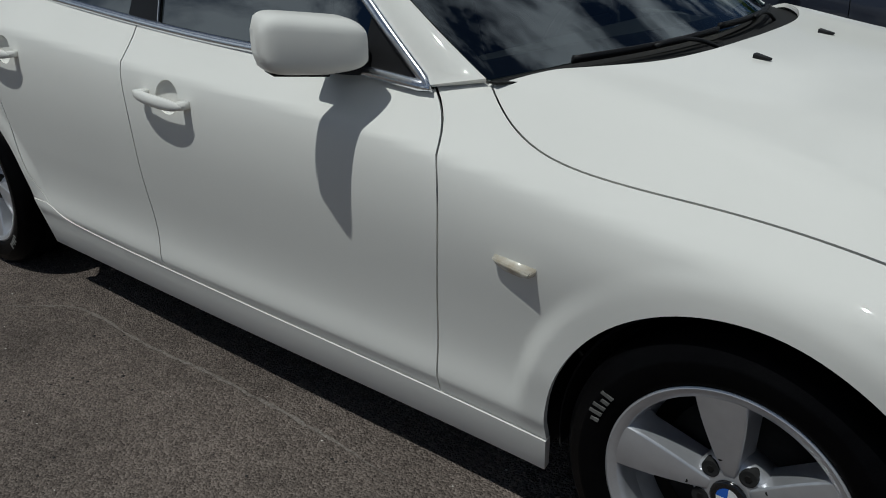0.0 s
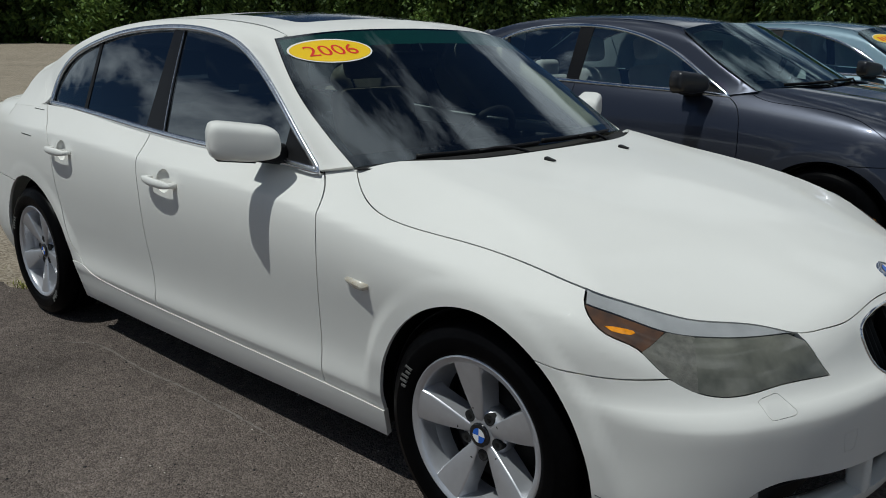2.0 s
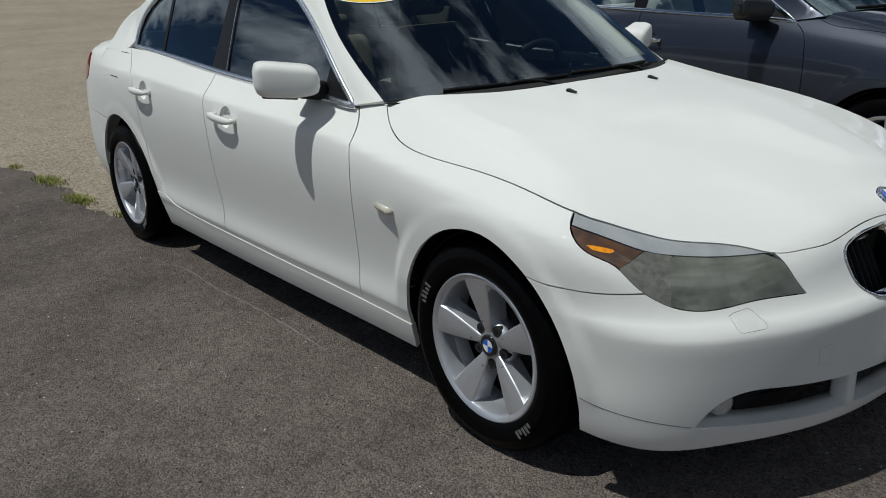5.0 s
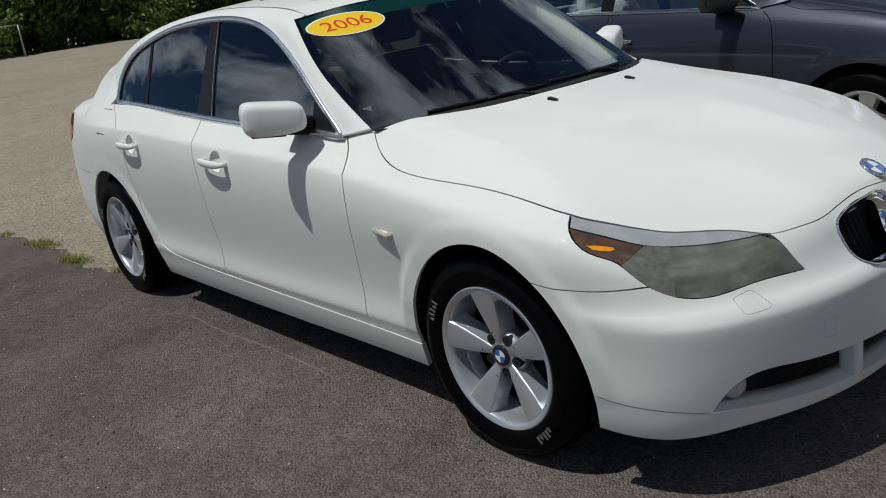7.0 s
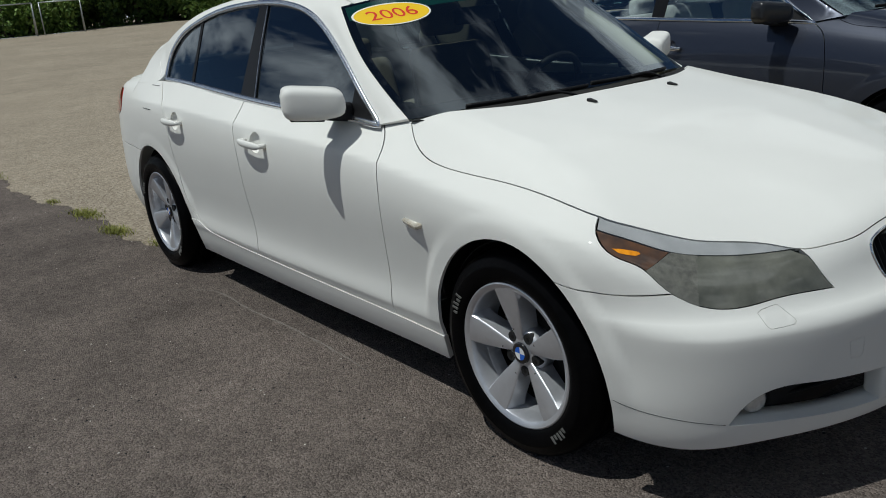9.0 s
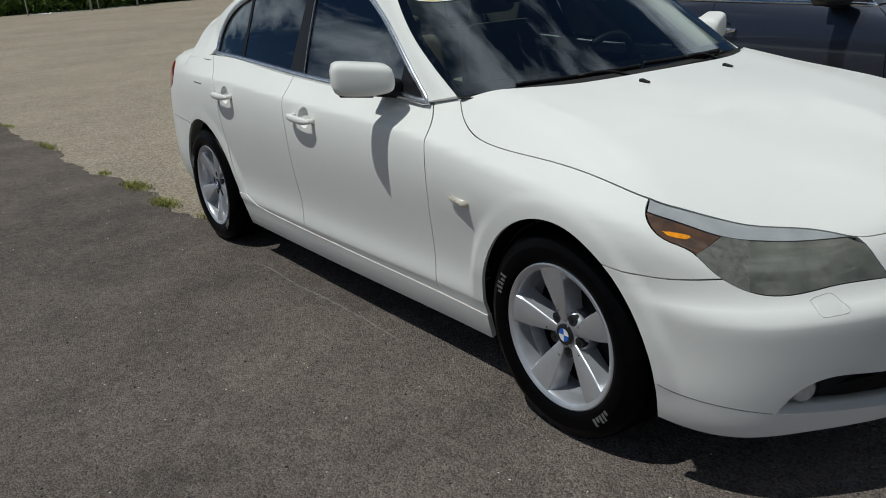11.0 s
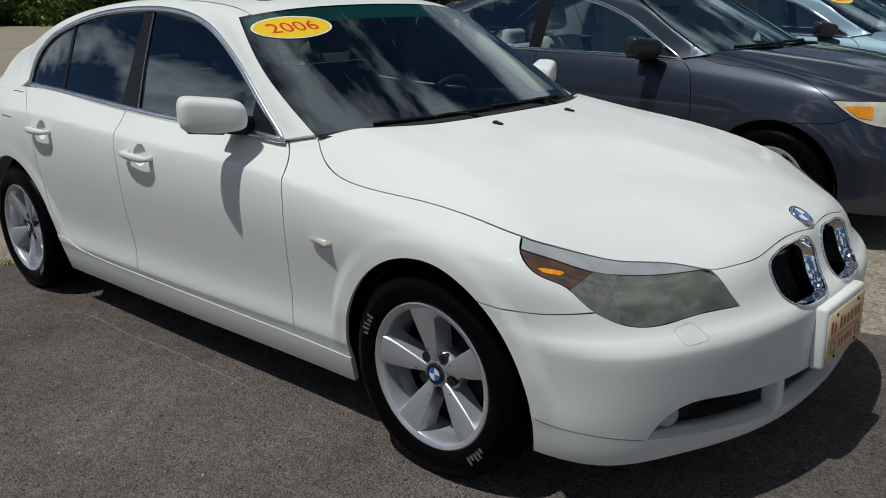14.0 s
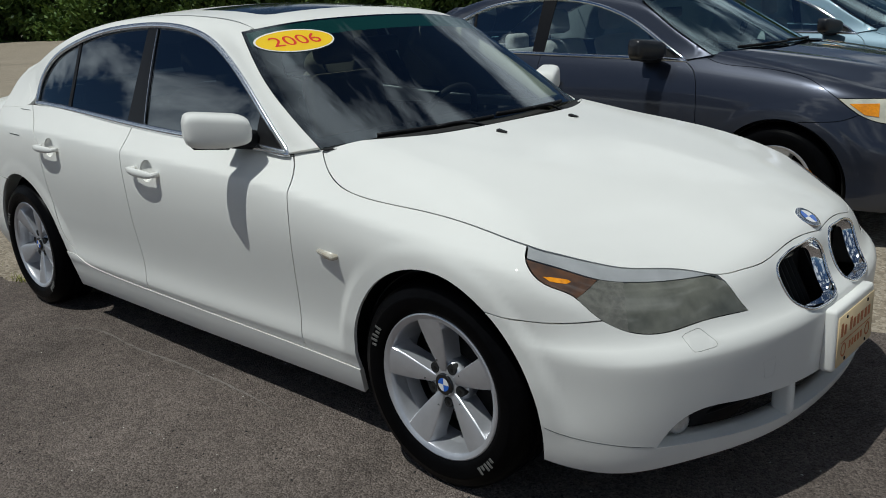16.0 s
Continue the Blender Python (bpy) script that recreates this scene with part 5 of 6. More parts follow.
    part("intake_back", box_bm(0.56, 0.66, -0.60, 0.60, 0.21, 0.40, 0.01), SEAM, front, "black void behind the lower intake")
    for z in (0.275, 0.30, 0.325):
        pts = []
        for s in np.linspace(-0.62, 0.62, 30):
            q, nq = on(sh, abs(s), z)
            q = q - nq * 0.10
            pts.append((q.x, math.copysign(q.y, s), q.z))
        part("intake_slat", sweep(pts, [(-0.012, -0.003), (0.012, -0.003), (0.012, 0.003), (-0.012, 0.003)]), BLACK_TRIM, front)
    for sgn in (-1, 1):
        # the lip's shelf under the intake, and the struts that cross it
        q, nq = on(sh, 0.285, 0.29)
        strut = bevelled(box_bm(-0.055, 0.0, -0.022, 0.022, -0.055, 0.05), 0.012, 3)
        strut.transform(Matrix.Translation((q.x - 0.004, q.y, q.z)))
        if sgn < 0:
            strut.transform(MIRROR_Y)
            bmesh.ops.reverse_faces(strut, faces=strut.faces[:])
        part("intake_strut", strut, WHITE_PAINT, front)
        # fog lamps
        q, nq = on(sh, 0.705, 0.318)
        fog = lathe([(0.0, 0.010), (0.02, 0.008), (0.032, 0.0), (0.034, -0.01), (0.036, -0.012), (0.038, -0.05)], 28, "z")
        fog.transform(frame_on(q - nq * 0.035, Vector((0.9, 0.35, 0)).normalized()))
        if sgn < 0:
            fog.transform(MIRROR_Y)
            bmesh.ops.reverse_faces(fog, faces=fog.faces[:])
        part("fog_lamp", fog, FOG, front, "round clear fog lamp")
    shelf = [(s, 0.0) for s in np.linspace(-0.78, 0.78, 60)]
    bm = bmesh.new()
    rows = []
    for s, _ in shelf:
        zb = float(np.interp(abs(s), [0, 0.25, 0.434, 0.647, 0.79], [0.236, 0.243, 0.254, 0.273, 0.28])) - 0.0005
        q, nq = on(sh, abs(s), zb)
        a, b = q - nq * 0.027, q - nq * 0.056
        rows.append([bm.verts.new((a.x, math.copysign(a.y, s), a.z)), bm.verts.new((b.x, math.copysign(b.y, s), b.z + 0.004)), bm.verts.new((b.x, math.copysign(b.y, s), b.z - 0.04))])
    for r0, r1 in zip(rows, rows[1:]):
        for k in range(2):
            bm.faces.new((r0[k], r0[k + 1], r1[k + 1], r1[k]))
    bmesh.ops.recalc_face_normals(bm, faces=bm.faces[:])
    part("bumper_lip", bm, WHITE_PAINT, front, "white lip under the intake")
    # seam of the lower bumper section
    for sgn in (-1, 1):
        seg = through_points([(1.103, 0.321), (1.04, 0.309), (0.959, 0.300), (0.87, 0.290), (0.80, 0.281)], 0.02)
        q, nq = sh.meet(sh.around, sh.lower, seg, 0.7)
        part("bumper_seam", sweep(q * [1, sgn, 1], [(-0.0006, -0.001), (0.0006, -0.001), (0.0006, 0.0004), (-0.0006, 0.0004)], ups=nq * [1, sgn, 1]), SEAM, front, smooth=False)
    # plate bracket and its dealer plate
    plate = part("plate_bracket", bevelled(box_bm(0.83, 0.872, -0.165, 0.165, 0.335, 0.525), 0.012, 3), WHITE_PAINT, front, "white plate bracket")
    face = part("dealer_plate", bevelled(box_bm(0.872, 0.876, -0.153, 0.153, 0.35, 0.502), 0.0015, 1), PLATE, plate, "cream dealer plate with red printed bars")
    rowsz = ((0.452, 0.030, (-0.125, -0.098, -0.05, -0.02, 0.012, 0.045, 0.08, 0.11), 0.018), (0.393, 0.022, (-0.05, -0.025, 0.0, 0.025, 0.05), 0.014))
    for z, h, ys, w in rowsz:
        for k, y in enumerate(ys):
            tall = h * (1.35 if k in (0, 2) and h > 0.025 else 1.0)
            part("printed_bar", box_bm(0.8755, 0.8768, y - w / 2, y + w / 2, z - h / 2, z - h / 2 + tall, 0.0), RED_BROWN, face, smooth=False)
    for y in (-0.105, 0.105):
        ring = lathe([(0.016, -0.0005), (0.021, -0.0005), (0.021, 0.0008), (0.016, 0.0008), (0.016, -0.0005)], 28, "z")
        ring.transform(Matrix.Translation((0.8762, y, 0.393)) @ pose(0, 0, 0, 0, 90, 0))
        part("printed_ring", ring, RED_BROWN, face)
    part("printed_rule", box_bm(0.8755, 0.8767, -0.13, 0.13, 0.418, 0.4205), RED_BROWN, face, smooth=False)
    for y in (-0.09, 0.09):
        for z in (0.362, 0.49):
            slot = lathe([(0.0, 0.002), (0.005, 0.002), (0.006, 0.0), (0.006, -0.002)], 12, "z")
            slot.transform(Matrix.Translation((0.8762, y, z)) @ pose(0, 0, 0, 0, 90, 0))
            part("plate_screw", slot, BLACK_TRIM, face)
    # bonnet badge and washer jets
    pb, nb = sh.meet(sh.above, sh.lower, np.array([[0.715, 0.0]]), 1.6)
    nb[0][1] = 0
    m = frame_on(Vector(pb[0]), Vector(nb[0]), (-1, 0, 0.3))
    disc = lathe([(0.0, 0.004), (0.038, 0.004), (0.041, 0.003), (0.041, -0.004)], 40, "z")
    disc.transform(m)
    badge = part("bonnet_badge", disc, CHROME, car, "round badge with blue and white quarters")
    rim = lathe([(0.028, 0.0046), (0.037, 0.0046), (0.037, 0.004), (0.028, 0.004), (0.028, 0.0046)], 40, "z")
    rim.transform(m)
    part("badge_ring", rim, SATIN, badge)
    roundel(badge, 0.027, m @ Matrix.Translation((0, 0, 0.0046)))
    for w in (-0.22, 0.22):
        pj, nj = sh.meet(sh.above, sh.lower, np.array([[-0.267, abs(w)]]), 1.6)
        bm = bmesh.new()
        bmesh.ops.create_cube(bm, size=1)
        for v in bm.verts:
            v.co = Vector((v.co.x * 0.04, v.co.y * 0.02 * (1.0 if v.co.x < 0 else 0.55), v.co.z * 0.012 * (1.2 if v.co.x < 0 else 0.4)))
        bevelled(bm, 0.004, 2)
        bm.transform(Matrix.Translation((pj[0][0], w, pj[0][2] + 0.004)) @ pose(0, 0, 0, 0, 5, 0))
        part("washer_jet", bm, BLACK_TRIM, car, "small black washer jet")
    # side repeaters
    for sgn in (-1, 1):
        q, nq = on(sh, 1.943, 0.665)
        bm = bmesh.new()
        # a shallow wedge: flat shelf on top, its face raked back to the wing below
        back = [(-0.050, 0.013), (0.050, 0.006), (0.045, -0.012), (0.018, -0.022), (-0.020, -0.020), (-0.044, -0.008)]
        front_ = [(-0.046, 0.011), (0.047, 0.004), (0.043, -0.007), (0.018, -0.012), (-0.020, -0.010), (-0.040, -0.002)]
        lo = [bm.verts.new((a, b, -0.004)) for a, b in back]
        hi = [bm.verts.new((a, b, h)) for (a, b), h in zip(front_, (0.015, 0.024, 0.019, 0.016, 0.013, 0.011))]
        bm.faces.new(hi)
        for k in range(6):
            bm.faces.new((lo[k], lo[(k + 1) % 6], hi[(k + 1) % 6], hi[k]))
        bmesh.ops.bevel(bm, geom=bm.edges[:], offset=0.002, segments=2, affect="EDGES", clamp_overlap=True)
        bm.transform(frame_on(q, nq) @ Matrix.Diagonal((-1, 1, 1, 1)))
        if sgn < 0:
            bm.transform(MIRROR_Y)
        bmesh.ops.recalc_face_normals(bm, faces=bm.faces[:])
        part("side_repeater", bm, REPEATER, car, "cloudy yellowed side repeater lens")
    year_sticker(car, sh, -0.478, 1.311, "2006")
    # pillar base behind the quarter window
    for side in ("right", "left"):
        base = ring_of(straight((-2.845, 0.148), (-3.22, 0.148)), straight((-3.22, 0.148), (-3.22, 0.25)), straight((-3.22, 0.25), (-2.97, 0.28)), straight((-2.97, 0.28), (-2.88, 0.215)), straight((-2.88, 0.215), (-2.845, 0.148)))
        skin("pillar_base", sh, sh.slant, sh.full, base, WHITE_PAINT, car, side=side, gap=0, lift=0.0007, cell=0.02, depth=0.004)
    # bright edge on the middle pillars
    for sgn in (-1, 1):
        pts = []
        for u in np.linspace(0, 1, 12):
            x, z = -1.692 - 0.073 * u, 1.0 + 0.378 * u
            pts.append((x, sgn * float(sh.glass_w(x, z) - 0.001), z))
        part("pillar_edge", sweep(pts, [(-0.002, -0.002), (0.002, -0.002), (0.002, 0.002), (-0.002, 0.002)], ups=[(0, sgn, 0.38)] * 12), SATIN, car, "thin bright pillar edge", smooth=False)
    # green shade band along the top of the screen
    pts = ring_of(straight((0, 1.335), (0.2, 1.333)), through_points([(0.2, 1.333), (0.45, 1.318), (0.645, 1.297)]), straight((0.645, 1.3), (0.62, 1.345)), through_points([(0.62, 1.345), (0.45, 1.368), (0.2, 1.382), (0, 1.385)]), straight((0, 1.385), (0, 1.335)))
    skin("shade_band", sh, sh.ahead, lambda p: sh.screen_x(p[..., 1], p[..., 2]) - 0.007 - p[..., 0], pts, BAND, car, "green shade band at the top of the screen", side="both", gap=0, depth=0.0005, cell=0.05, far=2.6)


FOG = surface("fog_glass", (0.55, 0.56, 0.55), 0.12, metal=0.4, coat=0.9, vary=0.2, scale=80)
PLATE = surface("cream_plate", (0.72, 0.56, 0.33), 0.5, vary=0.08, scale=20)
RED_BROWN = surface("red_brown_print", (0.55, 0.17, 0.05), 0.55)
REPEATER = surface("cloudy_lens", (0.78, 0.77, 0.70), 0.25, coat=0.8, vary=0.3, scale=45, second=(0.46, 0.36, 0.22))
BAND = surface("shade_band", (0.014, 0.095, 0.075), 0.3, vary=0.1, scale=20)


def white_car():
    sh, st = white_shell, WHITE_STYLE
    # the bonnet seam, lamp and bumper seams are given along the outline already
    to_x = lambda s: float(np.interp(s, sh.s, sh.px))
    st["hood_side"] = [(to_x(s), z) for s, z in ((2.132, 0.968), (2.048, 0.912), (1.952, 0.871), (1.826, 0.848), (1.601, 0.835), (1.329, 0.809), (1.205, 0.787))]
    st["lamp_outer"] = [(to_x(s), z) for s, z in ((1.205, 0.787), (1.192, 0.772), (1.157, 0.744), (1.103, 0.712), (1.024, 0.684), (0.977, 0.651), (0.938, 0.624))]
    st["fender_bumper"] = [(to_x(s), z) for s, z in ((0.938, 0.624), (0.981, 0.621), (1.041, 0.617), (1.141, 0.614), (1.268, 0.620))]
    car, info = sedan("white_sedan", "white four-door sedan with alloy wheels parked on asphalt", "car", sh, st, WHITE_PAINT, BRIGHT_TRIM, TINT_GLASS, BEIGE)
    info["arch_front_down"] = info["flank"](arch_line(st["front_arch"], 55.6, -12, st["arch_ahead"]))
    finish_sedan(car, sh, st, WHITE_PAINT, info, SCREEN_GLASS, BEIGE)
    mirror_pair(car, sh, st, WHITE_PAINT)
    wiper(car, sh, -0.05, -0.56, (0.987, 0.980), BLACK_TRIM)
    wiper(car, sh, 0.50, -0.02, (0.982, 0.992), BLACK_TRIM)
    # cowl under the wipers
    cowl = ring_of(through_points([(-0.33, 0.0), (-0.36, 0.3), (-0.44, 0.55), (-0.60, 0.75)]), through_points([(-0.62, 0.75), (-0.56, 0.55), (-0.50, 0.3), (-0.47, 0.0)]), straight((-0.47, 0), (-0.33, 0)))
    skin("cowl", sh, sh.above, lambda p: 0.966 + 0.0 * p[..., 1] - p[..., 2], cowl, SEAM, car, "black plastic cowl", side="both", gap=0, depth=0.004, cell=0.05)
    white_details(car, info, sh, st)
    return car, info


car_white, white_info = white_car()


# ---- the other parked cars ----
GREY_SPEC = dict(
    plan=[(0.92, 0), (0.91, 0.24), (0.865, 0.48), (0.77, 0.68), (0.62, 0.82), (0.42, 0.89), (0.1, 0.905), (-0.35, 0.90), (-0.9, 0.905),
          (-1.6, 0.91), (-2.3, 0.91), (-2.9, 0.90), (-3.3, 0.87), (-3.58, 0.80), (-3.76, 0.66), (-3.84, 0.42), (-3.865, 0)],
    belt=[(0.92, 0.82), (0.7, 0.83), (0.5, 0.85), (0.3, 0.885), (0.1, 0.915), (-0.25, 0.955), (-0.6, 0.992), (-1.2, 1.02), (-1.66, 1.04), (-2.4, 1.065), (-3.0, 1.06), (-3.5, 1.03), (-3.9, 0.98)],
    profiles=[
        [(0.15, 0.06), (0.2, 0.03), (0.27, 0.012), (0.38, 0.004), (0.48, 0.0), (0.535, 0.006), (0.60, 0.022), (0.68, 0.045), (0.8, 0.075), (0.90, 0.11), (0.98, 0.16)],
        [(0.14, 0.06), (0.18, 0.036), (0.24, 0.02), (0.30, 0.02), (0.37, 0.026), (0.45, 0.018), (0.55, 0.005), (0.64, 0.0), (0.74, 0.008), (0.82, 0.028), (0.87, 0.05), (0.91, 0.075), (0.945, 0.105), (1.0, 0.16)],
        [(0.15, 0.10), (0.22, 0.06), (0.32, 0.02), (0.45, 0.0), (0.6, 0.0), (0.75, 0.01), (0.85, 0.03), (0.92, 0.07), (0.97, 0.12)],
    ],
    blend=(0.8, 1.45, 4.2, 4.9), arches=[(0, 0.31, 0.385), (-2.775, 0.31, 0.385)], flare=(0.0, 0.0, 0.004), lip=(0.038, 0.086),
    hood=[(-0.75, 1.11), (-0.5, 1.085), (-0.26, 1.055), (0.0, 1.02), (0.3, 0.97), (0.5, 0.925), (0.7, 0.86), (0.85, 0.78), (0.95, 0.70)],
    hood_fall=[(-0.7, 0.06), (-0.2, 0.09), (0.15, 0.12), (0.3, 0.14), (0.5, 0.18), (0.7, 0.2), (0.85, 0.2)],
    ridge=(0.62, 0.40, 0.012), shoulder=0.05, mid=(-0.55, -3.05),
    deck=[(-2.95, 1.12), (-3.3, 1.115), (-3.6, 1.10), (-3.78, 1.07), (-3.9, 1.02)],
    roof=[(-0.5, 1.20), (-0.8, 1.33), (-1.05, 1.40), (-1.35, 1.443), (-1.65, 1.460), (-1.95, 1.462), (-2.25, 1.447), (-2.55, 1.40), (-2.85, 1.32), (-3.2, 1.17)],
    crown=0.11, gwide=[(-0.4, 0.78), (-0.6, 0.79), (-1.2, 0.80), (-1.66, 0.805), (-2.2, 0.795), (-2.7, 0.75), (-3.1, 0.69), (-3.4, 0.63)], tumble=(0.40, 0.18),
    tuck=(-2.85, -2.72), screen=(-0.27, 1.04, 1.80, 0.33), back=(-3.28, 1.10, 2.0, 0.30),
)


def grey_lamp_zones(tip, lamp_in, lamp_low, lamp_out):
    whole = ring_of(tip, lamp_in, lamp_low, lamp_out[::-1])
    corners = [(1.17, 0.775), (1.02, 0.775), (1.02, 0.71), (1.09, 0.72)]
    amber = ring_of(*[straight(a, b, 0.012) for a, b in zip(corners, corners[1:] + corners[:1])])
    return [("main_lens", CLEAR_LENS, whole, 0.003, 0.0), ("indicator_lens", AMBER, amber, -0.001, 0.003)]


CLEAR_LENS = surface("cream_lens", (0.62, 0.60, 0.48), 0.15, coat=0.9, vary=0.25, scale=20, second=(0.40, 0.40, 0.34))
MIRROR_GREY = surface("dark_mirror_paint", (0.010, 0.011, 0.014), 0.35, coat=0.3)


def taller(pairs):
    """Roof heights stretched a little above the belt."""
    return [(x, 1.04 + (z - 1.04) * 1.06) for x, z in pairs]


GREY_SPEC["roof"] = taller(GREY_SPEC["roof"])
grey_shell = Shell(GREY_SPEC)
GREY_STYLE = dict(
    rear_axle=-2.775, hub_z=0.325, tyre_r=0.328, rim_r=0.208, track=(0.775, 0.775), spoke_turn=(80, 20), pale_cards=True, dash=GREY_DASH,
    seam_front=[(-0.60, 0.99), (-0.54, 0.95), (-0.495, 0.85), (-0.48, 0.7), (-0.485, 0.5), (-0.49, 0.30)],
    seam_mid=[(-1.665, 1.04), (-1.66, 0.9), (-1.655, 0.7), (-1.66, 0.5), (-1.66, 0.305)],
    seam_rear=[(-2.70, 1.065), (-2.62, 1.0), (-2.52, 0.9), (-2.46, 0.75), (-2.43, 0.6), (-2.38, 0.46), (-2.32, 0.36), (-2.28, 0.315)],
    sill_top=[(-0.37, 0.295), (-0.49, 0.30), (-1.1, 0.303), (-1.66, 0.306), (-2.28, 0.315), (-2.385, 0.32)],
    sill_bottom=0.18, front_arch=(0.01, 0.30, 0.385, 70, 180), rear_arch=(0, 0.305, 0.385, 4, 116),
    window_top=[(-0.60, 0.992), (-0.8, 1.115), (-1.0, 1.22), (-1.2, 1.298), (-1.42, 1.352), (-1.66, 1.378), (-1.95, 1.38), (-2.25, 1.345), (-2.5, 1.26), (-2.66, 1.165), (-2.73, 1.07)],
    rail_w=0.565, rail_end=-2.56,
    panes=[("mirror_sail", -0.66, -0.66, -0.78, -0.78), ("front_window", -0.78, -0.78, -1.648, -1.643), ("pillar_trim", -1.648, -1.643, -1.75, -1.755),
           ("rear_side_window", -1.75, -1.755, -2.30, -2.34), ("glass_divider", -2.30, -2.34, -2.325, -2.365), ("quarter_window", -2.325, -2.365, -2.69, -2.67)],
    handle_front=(-1.54, 0.868, 0.20, 0.04), handle_rear=(-2.36, 0.89, 0.20, 0.02), handle_paint=CHROME,
    tail_s=5.3, deck_z=1.02, shoulder_from=0.46, rear_bumper_z=0.68, deck=(-3.18, -3.79, 0.68),
    tail_lamp=[(4.90, 0.96), (5.1, 0.97), (5.26, 0.95), (5.28, 0.84), (5.1, 0.80), (4.95, 0.82), (4.89, 0.88)],
    hood_rear=[(-0.18, 0.0), (-0.205, 0.3), (-0.29, 0.55), (-0.42, 0.70), (-0.495, 0.765)],
    roof_rear=[(-2.68, 0.0), (-2.65, 0.3), (-2.56, 0.565)],
    screen_segments=[[(0, 1.05), (0.3, 1.05), (0.55, 1.045), (0.765, 1.028)], [(0.765, 1.028), (0.715, 1.20), (0.63, 1.352)], [(0.63, 1.352), (0.45, 1.378), (0.2, 1.392), (0, 1.396)]],
    back_segments=[[(0, 1.11), (0.3, 1.11), (0.62, 1.11)], [(0.62, 1.11), (0.6, 1.2), (0.54, 1.35)], [(0.54, 1.35), (0.3, 1.38), (0, 1.385)]],
    lamp_inner=[(0.55, 0.773), (0.53, 0.71), (0.56, 0.655)], lamp_lower=[(0.56, 0.655), (0.75, 0.65), (0.95, 0.67), (1.05, 0.69), (1.12, 0.72)],
    hood_front=[(1.24, 0.805), (1.12, 0.803), (1.0, 0.802), (0.75, 0.787), (0.55, 0.773), (0.3, 0.768), (0.1, 0.77), (0, 0.77)],
    bumper_bottom=[(1.19, 0.215), (0.9, 0.2), (0.6, 0.2), (0.3, 0.2), (0, 0.2)], covers=[],
    intakes=[[[(0.62, 0.27), (0.58, 0.35), (0.3, 0.37), (-0.1, 0.37)], [(-0.1, 0.24), (0.3, 0.245), (0.62, 0.27)]], [[(0.40, 0.70), (0.2, 0.72), (-0.1, 0.725)], [(-0.1, 0.60), (0.25, 0.61), (0.40, 0.70)]]],
    lamp_zones=grey_lamp_zones, lamp_label="cloudy headlight with an amber outer end", mirror=(-0.80, 0.95, 1.07, 0.085, 0.115, 0.062, 15), foot_w=0.775,
)


def grey_car():
    sh, st = grey_shell, GREY_STYLE
    st["window_top"] = st["window_top"][:2] + taller(st["window_top"][2:-2]) + st["window_top"][-2:]
    for key in ("screen_segments", "back_segments"):
        a, b, c = st[key]
        st[key] = [a, b[:1] + taller(b[1:]), taller(c)]
    to_x = lambda s: float(np.interp(s, sh.s, sh.px))
    st["hood_side"] = [(-0.50, 1.022), (-0.40, 0.985), (-0.25, 0.965), (0.0, 0.935), (0.15, 0.895), (to_x(1.24), 0.805)]
    st["lamp_outer"] = [(to_x(s), z) for s, z in ((1.24, 0.805), (1.20, 0.775), (1.12, 0.72))]
    st["fender_bumper"] = [(to_x(s), z) for s, z in ((1.12, 0.72), (1.2, 0.69), (1.3, 0.68), (1.42, 0.675))]
    xa, za = to_x(1.42), 0.675
    st["front_arch"] = (0.01, 0.30, 0.385, math.degrees(math.atan2(za - 0.30, xa - 0.01)), 180)
    car, info = sedan("grey_sedan", "charcoal grey four-door sedan parked beside the white one", "car", sh, st, GREY_PAINT, CHROME, CLEAR_GLASS, GREY_CLOTH, group="parked cars")
    info["arch_front_down"] = info["flank"](arc(0.01, 0.30, 0.385, st["front_arch"][3], -12))
    finish_sedan(car, sh, st, GREY_PAINT, info, GREEN_SCREEN, GREY_CLOTH)
    mirror_pair(car, sh, st, MIRROR_GREY)
    wiper(car, sh, -0.05, -0.56, (1.055, 1.05), BLACK_TRIM)
    wiper(car, sh, 0.50, -0.02, (1.05, 1.06), BLACK_TRIM)
    cowl = ring_of(through_points([(-0.15, 0.0), (-0.18, 0.3), (-0.27, 0.55), (-0.47, 0.76)]), through_points([(-0.49, 0.76), (-0.42, 0.55), (-0.36, 0.3), (-0.33, 0.0)]), straight((-0.33, 0), (-0.15, 0)))
    skin("cowl", sh, sh.above, lambda p: 1.02 + 0.0 * p[..., 0] - p[..., 2], cowl, BLACK_TRIM, car, "black plastic cowl", side="both", gap=0, depth=0.004, cell=0.05)
    part("grille_back", box_bm(0.62, 0.70, -0.6, 0.6, 0.22, 0.72, 0.01), SEAM, info["front"])
    # the dash top runs on to the foot of the screen
    top = box_bm(-0.80, -0.40, -0.66, 0.66, 0.90, 0.975, 0.02)
    for v in top.verts:
        v.co.z -= 0.10 * max(0.0, -0.45 - v.co.x) * 0.5
    part("dash_top", top, GREY_DASH, car, "pale grey dash top")
    return car


def repainted(car, name, label, m, swap):
    """A copy of a car at the pose m in other colours."""
    c = copy_thing(car, m)
    c.name = name
    tagged(c, label)
    done = {}
    for o in c.children_recursive:
        if o.type == "MESH" and any(s.material in swap for s in o.material_slots):
            if o.data not in done:
                done[o.data] = o.data.copy()
                for k, mat in enumerate(done[o.data].materials):
                    done[o.data].materials[k] = swap.get(mat, mat)
            o.data = done[o.data]
    return c


car_grey = grey_car()
car_grey.matrix_world = pose(-0.25, 3.06, 0.035)
